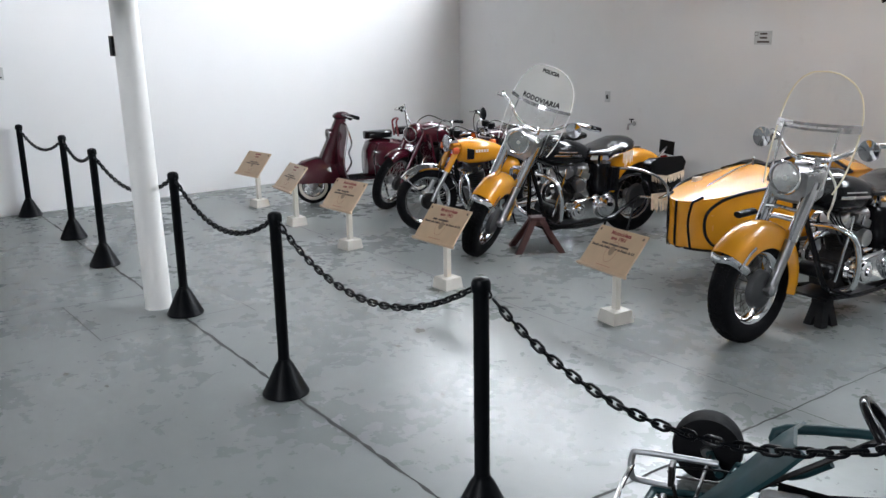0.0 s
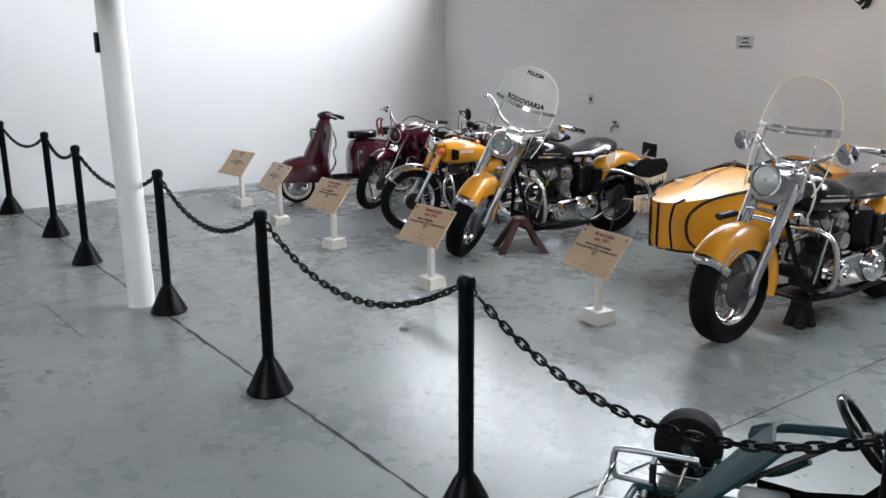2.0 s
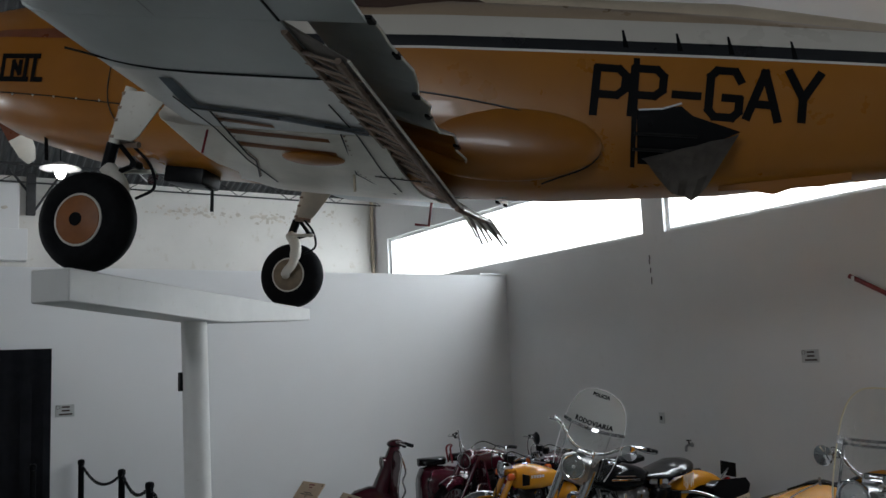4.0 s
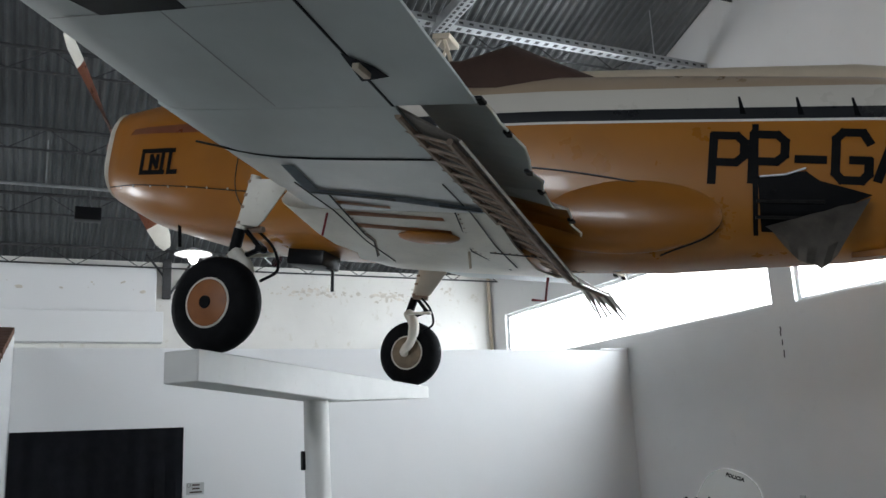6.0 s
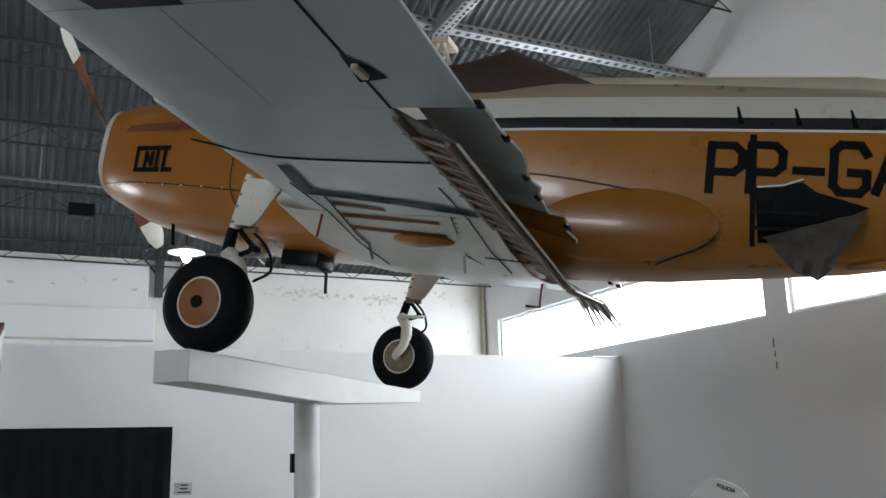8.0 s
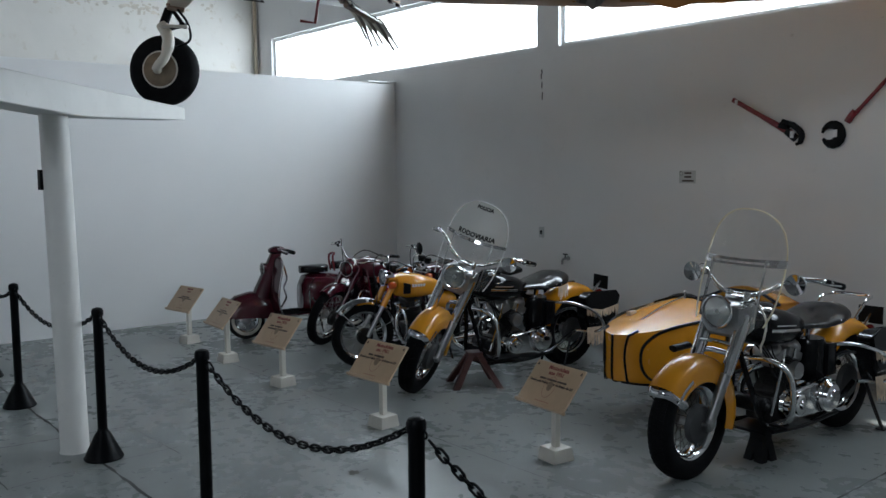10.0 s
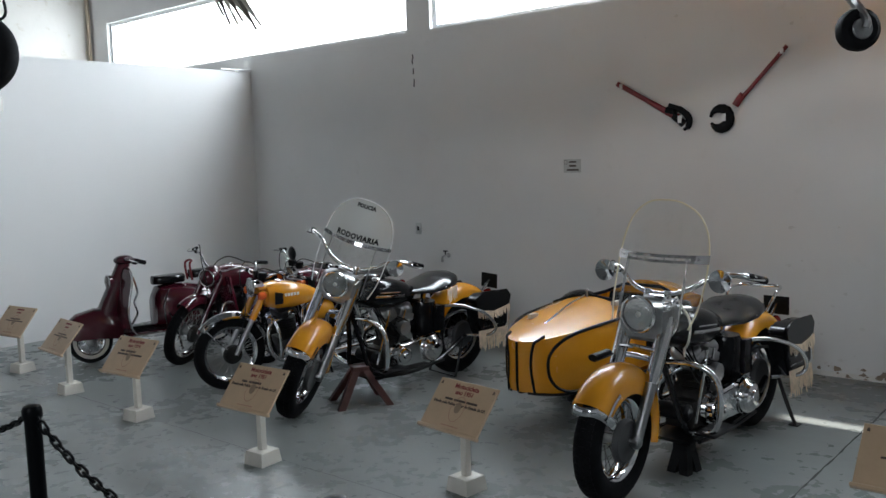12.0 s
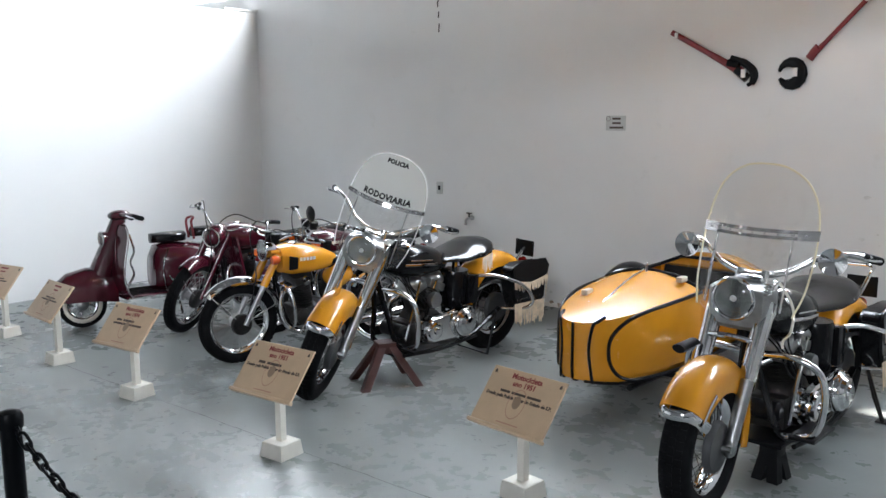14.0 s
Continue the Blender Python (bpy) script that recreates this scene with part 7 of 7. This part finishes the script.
    part("side_panel", ball(0.14, 0.10, 0.10, (0.42, 0, 0.60), 18, 12), paint, root)
    eng = part("engine", join(box(0.52, 0.88, -0.11, 0.11, 0.24, 0.40, 0.03), lathe([(0.08, -0.13), (0.095, -0.11), (0.095, 0.11), (0.08, 0.14), (0.02, 0.145)], "Y", 24, (0.60, 0, 0.32)), lathe([(0.06, -0.12), (0.07, 0.12), (0.04, 0.14)], "Y", 22, (0.80, 0, 0.32))), IRON, root, "finned aluminium engine")
    prof = []
    for k in range(9):
        z = 0.0 + k * 0.022
        prof += [(0.065, z), (0.095, z + 0.003), (0.095, z + 0.008), (0.065, z + 0.011)]
    part("cylinder", moved(lathe(prof, "Z", 24), Matrix.Translation((0.76, 0, 0.40)) @ Matrix.Rotation(radians(12), 4, "Y") @ Matrix.Diagonal((0.9, 1.35, 1, 1))), IRON, eng)
    part("cylinder_head", moved(box(-0.08, 0.08, -0.12, 0.12, 0.0, 0.07, 0.02), Matrix.Translation((0.80, 0, 0.595)) @ Matrix.Rotation(radians(12), 4, "Y")), IRON, eng)
    part("points_cover", lathe([(0.035, 0.12), (0.035, 0.14), (0.003, 0.146)], "Y", 18, (0.80, 0, 0.63)), CHROME, eng)
    for s in (-1, 1):
        part("exhaust", tube([(0.86, s * 0.07, 0.58), (0.99, s * 0.08, 0.52), (0.98, s * 0.12, 0.30), (0.80, s * 0.14, 0.20), (0.3, s * 0.15, 0.22), (-0.35, s * 0.16, 0.27)], [0.018] * 18 + [0.034] * 13, 12, 6), CHROME, root, "chrome exhaust")
        part("shock", tube([(0.02, s * 0.12, R + 0.02), (0.12, s * 0.12, 0.64)], 0.024, 10), CHROME, root)
        part("footrest", tube([(0.62, s * 0.12, 0.26), (0.62, s * 0.24, 0.26)], 0.014, 8), RUBBER, root)
        if crash:
            part("crash_bar", tube([(1.0, s * 0.03, 0.62), (1.01, s * 0.20, 0.61), (0.99, s * 0.27, 0.52), (0.97, s * 0.27, 0.36), (0.95, s * 0.18, 0.26), (0.92, s * 0.08, 0.22)], 0.013, 10, 5), CHROME, root, "chrome crash bar")
    for s in (-1, 1):
        part("centre_stand", tube([(0.42, s * 0.10, 0.22), (0.38, s * 0.17, 0.01), (0.46, s * 0.17, 0.01)], 0.012, 8), BLACK, root)
    part("tail_lamp", ball(0.03, 0.05, 0.03, (-0.37, 0, 0.62), 12, 8), REDLENS, root)
    return root


roadster(heading(-5.875, 3.83, 259, 1.32 * 0.885) @ pose(0, 0, 0, -6, 0, 0), -3, "orange-yellow street motorcycle with chrome guards and crash bar", YELLOW, "orange-yellow tank with black flash", scale=0.885)
red = roadster(heading(-6.87, 4.10, 262, 1.32 * 0.93) @ pose(0, 0, 0, -4, 0, 0), 32, "maroon light motorcycle with painted guards and deep lamp housing", MAROON, "maroon fuel tank", MAROON, MAROON, crash=False, mirror=False, hood=True, scale=0.93, low=0.06)
part("leg_shield", loft([[Vector((x, y * w, z)) for y in (-1, -0.6, 0, 0.6, 1)] + [Vector((x - 0.02, y * w, z)) for y in (1, 0.6, 0, -0.6, -1)] for x, z, w in ((0.98, 0.82, 0.20), (0.96, 0.65, 0.24), (0.92, 0.45, 0.25), (0.86, 0.30, 0.20))]), MAROON, red, "maroon leg shield")
roadster(heading(-6.30, 4.55, 262, 1.32 * 0.87) @ pose(0, 0, 0, -5, 0, 0), 12, "dark red motorcycle with black seat behind the row", MAROON, "dark red tank", MAROON, MAROON, crash=False, mirror=False, scale=0.87)


def scooter(m, steer):
    root = thing("scooter", "maroon motor scooter with whitewall tyres and two black saddles", "scooter", m @ Matrix.Scale(0.92, 4))
    WB, R = 1.28, 0.205
    rake = radians(24)
    ax = Vector((-math.sin(rake), 0, math.cos(rake)))
    foot = Vector((WB - 0.04, 0, R)) + ax * 0.5
    S = Matrix.Translation(foot) @ Matrix.Rotation(radians(steer), 4, ax) @ Matrix.Translation(-foot)

    def sp(name, bm, material, lab="", parent=None):
        o = part(name, bm, material, parent or root, lab)
        if parent is None:
            o.matrix_basis = S
        return o
    for nm, x, M in (("front_wheel", WB, S), ("rear_wheel", 0, Matrix())):
        w = wheel(root, nm, R, 0.095, x, M, hub_r=0.05, drum=0, n=0, tread=False, white=True, label="whitewall tyre on a small wheel")
        part("wheel_disc", lathe([(0.115, 0.02), (0.11, 0.03), (0.05, 0.04), (0.02, 0.05), (0.003, 0.052)], "Y", 28, (x, 0, R)), CHROME, w)
        for k in range(5):
            t = 2 * math.pi * k / 5
            part("wheel_nut", ball(0.012, 0.012, 0.012, (x + 0.08 * math.cos(t), 0.04, R + 0.08 * math.sin(t)), 8, 6), STEEL, w)
    # front guard
    rows = []
    for x, w, zb, zt in ((WB + 0.27, 0.03, 0.27, 0.33), (WB + 0.23, 0.10, 0.25, 0.40), (WB + 0.12, 0.14, 0.235, 0.49), (WB - 0.05, 0.15, 0.235, 0.53), (WB - 0.20, 0.135, 0.22, 0.52), (WB - 0.30, 0.08, 0.20, 0.44)):
        rows.append([Vector((x, w * math.copysign(abs(math.cos(t)) ** 0.7, math.cos(t)), (zb if math.sin(t) < 0 else zb) + (zt - zb) * max(0, math.sin(t)) ** 0.8)) for t in [2 * math.pi * k / 24 for k in range(24)]])
    sp("front_fender", loft(rows), MAROON, "rounded maroon front fender")
    sp("fender_trim", tube([(WB + 0.28, 0.03, 0.285), (WB + 0.2, 0.10, 0.262), (WB, 0.125, 0.25), (WB - 0.15, 0.12, 0.24)], 0.010, 6, 4, flat=(0.5, 1)), CHROME)
    # column, shield, headset
    sp("steering_column", tube([(WB - 0.16, 0, 0.42), (WB - 0.28, 0, 0.72), (WB - 0.35, 0, 0.92)], [0.115, 0.085, 0.06], 16), MAROON)
    rows = []
    for z, x, w in ((0.24, WB - 0.38, 0.20), (0.32, WB - 0.31, 0.27), (0.45, WB - 0.28, 0.285), (0.60, WB - 0.30, 0.275), (0.75, WB - 0.335, 0.26), (0.84, WB - 0.355, 0.22), (0.895, WB - 0.37, 0.11)):
        front = [Vector((x + 0.05 * (1 - u * u), u * w, z)) for u in np.linspace(-1, 1, 11)]
        back = [Vector((x + 0.05 * (1 - u * u) - 0.012, u * w * 0.985, z)) for u in np.linspace(1, -1, 11)]
        rows.append(front + back)
    sh = part("leg_shield", loft(rows), MAROON, root, "maroon leg shield with chrome edge")
    for s in (-1, 1):
        part("shield_trim", tube([(x - 0.004, s * w, z) for z, x, w in ((0.24, WB - 0.38, 0.202), (0.32, WB - 0.31, 0.272), (0.45, WB - 0.28, 0.288), (0.60, WB - 0.30, 0.278), (0.75, WB - 0.335, 0.263), (0.84, WB - 0.355, 0.222), (0.895, WB - 0.37, 0.11))], 0.009, 8, 4), CHROME, sh)
    part("shield_rail", tube([(WB - 0.32, 0.25, 0.36), (WB - 0.37, 0.28, 0.47), (WB - 0.35, 0.27, 0.58), (WB - 0.39, 0.26, 0.68), (WB - 0.37, 0.22, 0.82)], 0.010, 8, 5), CHROME, sh, "chrome rail behind the shield")
    for nm, bm, mt in headlamp((WB - 0.20, 0, 0.77), 0.07, 0.08, MAROON):
        part(nm, bm, mt, sh)
    hs = sp("headset", join(ball(0.10, 0.085, 0.05, (WB - 0.37, 0, 0.97), 20, 12), tube([(WB - 0.37, 0, 0.90), (WB - 0.37, 0, 0.97)], 0.05, 14)), MAROON, "maroon headset with rounded cap")
    for s in (-1, 1):
        sp("handlebar", tube([(WB - 0.37, s * 0.05, 0.975), (WB - 0.43, s * 0.20, 0.965), (WB - 0.46, s * 0.25, 0.955)], 0.022, 10), MAROON, parent=hs)
        sp("grip", tube([(WB - 0.455, s * 0.24, 0.957), (WB - 0.52, s * 0.35, 0.93)], 0.021, 10), RUBBER, parent=hs)
        sp("lever", tube([(WB - 0.41, s * 0.20, 0.97), (WB - 0.40, s * 0.26, 0.96), (WB - 0.46, s * 0.34, 0.935)], 0.006, 6, 3), CHROME, parent=hs)
    # running board
    fb = part("running_board", box(0.55, WB - 0.32, -0.19, 0.19, 0.225, 0.255, 0.01), MAROON, root)
    for k in range(5):
        part("floor_strip", box(0.57, WB - 0.38, -0.15 + k * 0.075 - 0.012, -0.15 + k * 0.075 + 0.012, 0.255, 0.264, 0.003, 1), RUBBER, fb)
    for s in (-1, 1):
        part("board_trim", tube([(WB - 0.34, s * 0.195, 0.24), (0.42, s * 0.195, 0.24)], 0.010, 6), CHROME, fb)
    # rear body
    rows = []
    for x, w, zb, zt in ((0.46, 0.10, 0.25, 0.58), (0.42, 0.14, 0.24, 0.66), (0.32, 0.19, 0.23, 0.68), (0.12, 0.225, 0.22, 0.66), (-0.10, 0.22, 0.22, 0.62), (-0.30, 0.17, 0.24, 0.54), (-0.42, 0.09, 0.28, 0.45), (-0.46, 0.03, 0.32, 0.38)):
        mid, h = (zb + zt) / 2, (zt - zb) / 2
        rows.append([Vector((x, w * math.copysign(abs(math.cos(t)) ** 0.8, math.cos(t)), mid + h * math.copysign(abs(math.sin(t)) ** 0.75, math.sin(t)))) for t in [2 * math.pi * k / 26 for k in range(26)]])
    body = part("rear_body", loft(rows), MAROON, root, "rounded maroon engine cowl")
    body.location = (0.15, 0, 0)
    body.scale = (1.08, 1.05, 1.02)
    for s in (-1, 1):
        part("cowl_badge", ball(0.07, 0.008, 0.03, (0.16, s * 0.222, 0.52), 18, 8), CHROME, body)
        part("cowl_trim", tube([(0.36, s * 0.185, 0.36), (0.10, s * 0.228, 0.35), (-0.2, s * 0.205, 0.37)], 0.007, 6, 4), CHROME, body)
        part("cowl_seam", tube([(0.40, s * 0.16, 0.28), (0.41, s * 0.155, 0.48), (0.36, s * 0.16, 0.64)], 0.006, 6, 4), CHROME, body)
    for x, z in ((0.48, 0.735), (0.08, 0.76)):
        st = part("saddle", loft([[Vector((x + dx, w * math.cos(t), z + 0.045 * math.copysign(abs(math.sin(t)) ** 0.5, math.sin(t)))) for t in [2 * math.pi * k / 20 for k in range(20)]] for dx, w in ((0.16, 0.05), (0.13, 0.09), (0.0, 0.125), (-0.12, 0.13), (-0.155, 0.08))]), LEATHER, root, "black padded saddle")
        part("saddle_spring", tube([(x, 0, z - 0.09), (x, 0, z - 0.03)], 0.03, 10), CHROME, st)
    part("grab_handle", tube([(0.24, 0.06, 0.70), (0.26, 0.06, 0.86), (0.23, 0.04, 0.90), (0.23, -0.04, 0.90), (0.26, -0.06, 0.86), (0.24, -0.06, 0.70)], 0.012, 8, 4), RED, root, "red grab handle between saddles")
    for s in (-1, 1):
        part("centre_stand", tube([(0.45, s * 0.09, 0.22), (0.42, s * 0.14, 0.01)], 0.012, 8), BLACK, root)
    part("spare_lamp", ball(0.03, 0.04, 0.03, (-0.45, 0, 0.42), 12, 8), REDLENS, root)
    return root


scooter(heading(-7.685, 3.65, 260, 1.28 * 0.92), -14)


# ---- go-kart behind the chain ----
def gokart(m):
    root = thing("go_kart", "teal racing go-kart with black tyres and a bare tube frame", "go-kart", m)
    t = lambda *p, r=0.014: tube(list(p), r, 10, 4)
    part("chassis", join(t((0.58, 0.20, 0.07), (0.3, 0.24, 0.06), (-0.6, 0.26, 0.07)), t((0.58, -0.20, 0.07), (0.3, -0.24, 0.06), (-0.6, -0.26, 0.07)), t((0.58, 0.20, 0.07), (0.60, 0, 0.07), (0.58, -0.20, 0.07)), t((0.30, 0.40, 0.12), (0.38, 0, 0.10), (0.30, -0.40, 0.12)), t((-0.1, 0.25, 0.06), (-0.1, -0.25, 0.06))), KART, root, "teal tube frame")
    pan = part("floor_pan", box(-0.05, 0.56, -0.21, 0.21, 0.045, 0.052), IRON, root, "perforated metal floor pan")
    hb = bmesh.new()
    for i in range(19):
        for j in range(14):
            bmesh.ops.create_cube(hb, size=1, matrix=Matrix.Translation((0.02 + i * 0.03, -0.195 + j * 0.03, 0.0525)) @ Matrix.Rotation(radians(45), 4, "Z") @ Matrix.Diagonal((0.014, 0.014, 0.002, 1)))
    tagged(part("perforations", hb, BLACK, pan, "", False), kind="stuff")
    part("front_bumper", tube([(0.50, 0.21, 0.09), (0.62, 0.20, 0.10), (0.66, 0.19, 0.12), (0.66, 0.19, 0.20), (0.62, 0.19, 0.22), (0.36, 0.19, 0.22)], 0.012, 10, 4), GALV, root, "chrome tube bumper rail")
    part("front_bumper", tube([(0.50, -0.21, 0.09), (0.62, -0.20, 0.10), (0.66, -0.19, 0.12), (0.66, -0.19, 0.20), (0.62, -0.19, 0.22), (0.36, -0.19, 0.22)], 0.012, 10, 4), GALV, root, "chrome tube bumper rail")
    for s in (-1, 1):
        part("frame_brace", t((0.30, s * 0.38, 0.13), (0.12, s * 0.22, 0.20), (0.0, s * 0.16, 0.30), r=0.012), KART, root)
        part("frame_post", t((0.28, s * 0.20, 0.06), (0.28, s * 0.20, 0.17), r=0.010), KART, root)
        part("brake_cable", t((0.52, s * 0.15, 0.20), (0.30, s * 0.20, 0.19), (0.05, s * 0.26, 0.12), r=0.004), BLACK, root)
    part("upper_rail", t((0.50, 0.20, 0.13), (0.28, 0.205, 0.165), (0.0, 0.21, 0.13), r=0.008), BLACK, root)
    part("bumper_bar", tube([(0.66, -0.19, 0.16), (0.67, 0, 0.16), (0.66, 0.19, 0.16)], 0.010, 8, 3), CHROME, root)
    for s in (-1, 1):
        x, y = 0.42, s * 0.50
        wt = part("front_wheel", lathe([(0.06, -0.055), (0.10, -0.062), (0.128, -0.05), (0.134, -0.02), (0.134, 0.02), (0.128, 0.05), (0.10, 0.062), (0.06, 0.055)], "Y", 36, (x, y, 0.134)), RUBBER, root, "fat black slick tyre")
        part("wheel_rim", lathe([(0.062, -0.05), (0.05, -0.02), (0.05, 0.02), (0.062, 0.05)], "Y", 24, (x, y, 0.134)), BLACK, wt)
        part("wheel_hub", lathe([(0.02, -0.07), (0.03, -0.03), (0.03, 0.03), (0.02, 0.07)], "Y", 16, (x, y, 0.134)), STEEL, wt)
        part("stub_axle", tube([(0.36, s * 0.30, 0.12), (0.42, s * 0.47, 0.134)], 0.016, 8), KART, root)
        part("tie_rod", tube([(0.42, s * 0.04, 0.15), (0.40, s * 0.36, 0.16)], 0.007, 6), BLACK, root)
        rt = part("rear_wheel", lathe([(0.06, -0.08), (0.10, -0.09), (0.135, -0.075), (0.14, 0), (0.135, 0.075), (0.10, 0.09), (0.06, 0.08)], "Y", 36, (-0.70, s * 0.48, 0.14)), RUBBER, root, "fat black slick tyre")
        part("wheel_hub", lathe([(0.06, -0.08), (0.05, 0), (0.06, 0.08)], "Y", 20, (-0.70, s * 0.48, 0.14)), STEEL, rt)
        part("side_pod", tube([(0.18, s * 0.34, 0.10), (0.17, s * 0.48, 0.16), (0.14, s * 0.52, 0.24), (-0.35, s * 0.55, 0.25), (-0.42, s * 0.50, 0.18), (-0.42, s * 0.30, 0.10)], 0.02, 10, 4), KART, root, "teal side rail")
        part("pedal", join(tube([(0.48, s * 0.12, 0.06), (0.52, s * 0.12, 0.20)], 0.008, 6), box(0.50, 0.52, s * 0.12 - 0.03, s * 0.12 + 0.03, 0.15, 0.23, 0.004, 1)), IRON, root)
        part("pedal_rod", tube([(0.50, s * 0.16, 0.16), (0.3, s * 0.20, 0.14), (-0.2, s * 0.2, 0.12)], 0.005, 6), IRON, root)
    part("rear_axle", tube([(-0.70, -0.45, 0.14), (-0.70, 0.45, 0.14)], 0.016, 8), STEEL, root)
    part("front_panel", loft([[Vector((x + dx, y * w, z)) for y, dx in ((-1, -0.02), (-0.5, 0.01), (0.5, 0.01), (1, -0.02))] + [Vector((x + dx - 0.012, y * w, z - 0.006)) for y, dx in ((1, -0.02), (0.5, 0.01), (-0.5, 0.01), (-1, -0.02))] for x, z, w in ((0.46, 0.10, 0.05), (0.32, 0.24, 0.10), (0.18, 0.40, 0.14), (0.12, 0.46, 0.12))]), KART, root, "teal steering fairing")
    part("steering_shaft", tube([(0.42, 0, 0.12), (-0.12, 0, 0.49)], 0.010, 8), IRON, root)
    sw = part("steering_wheel", moved(ring(0.12, 0.015, "Z", (0, 0, 0), 36, 10), Matrix.Translation((-0.13, 0, 0.50)) @ Matrix.Rotation(radians(-54), 4, "Y")), BLACKGLOSS, root, "glossy black steering wheel")
    part("spoke", join(*(moved(tube([(0, 0, -0.01), (0.14 * math.cos(a), 0.14 * math.sin(a), 0)], 0.010, 6), Matrix.Translation((-0.13, 0, 0.50)) @ Matrix.Rotation(radians(-54), 4, "Y") @ Matrix.Scale(0.82, 4)) for a in (0, 2.1, 4.2))), STEEL, sw)
    rows = []
    for x, z, w in ((0.16, 0.10, 0.17), (0.0, 0.07, 0.19), (-0.18, 0.09, 0.20), (-0.30, 0.22, 0.20), (-0.38, 0.42, 0.19), (-0.40, 0.52, 0.15)):
        rows.append([Vector((x - 0.0, u * w, z + 0.10 * abs(u) ** 3)) for u in np.linspace(-1, 1, 11)])
    bm = bmesh.new()
    grid_faces(bm, rows)
    bmesh.ops.solidify(bm, geom=bm.faces[:], thickness=0.012)
    part("seat", bm, BLACKGLOSS, root, "black moulded bucket seat")
    part("engine", join(box(-0.62, -0.38, -0.46, -0.28, 0.10, 0.28, 0.02), lathe([(0.06, 0), (0.07, 0.05), (0.06, 0.1), (0.03, 0.12)], "Z", 18, (-0.5, -0.37, 0.28))), IRON, root)
    part("fuel_tank", box(0.05, 0.22, -0.09, 0.09, 0.07, 0.22, 0.03), PLASTIC, root)
    return root


gokart(heading(-0.965, 1.995, 212))
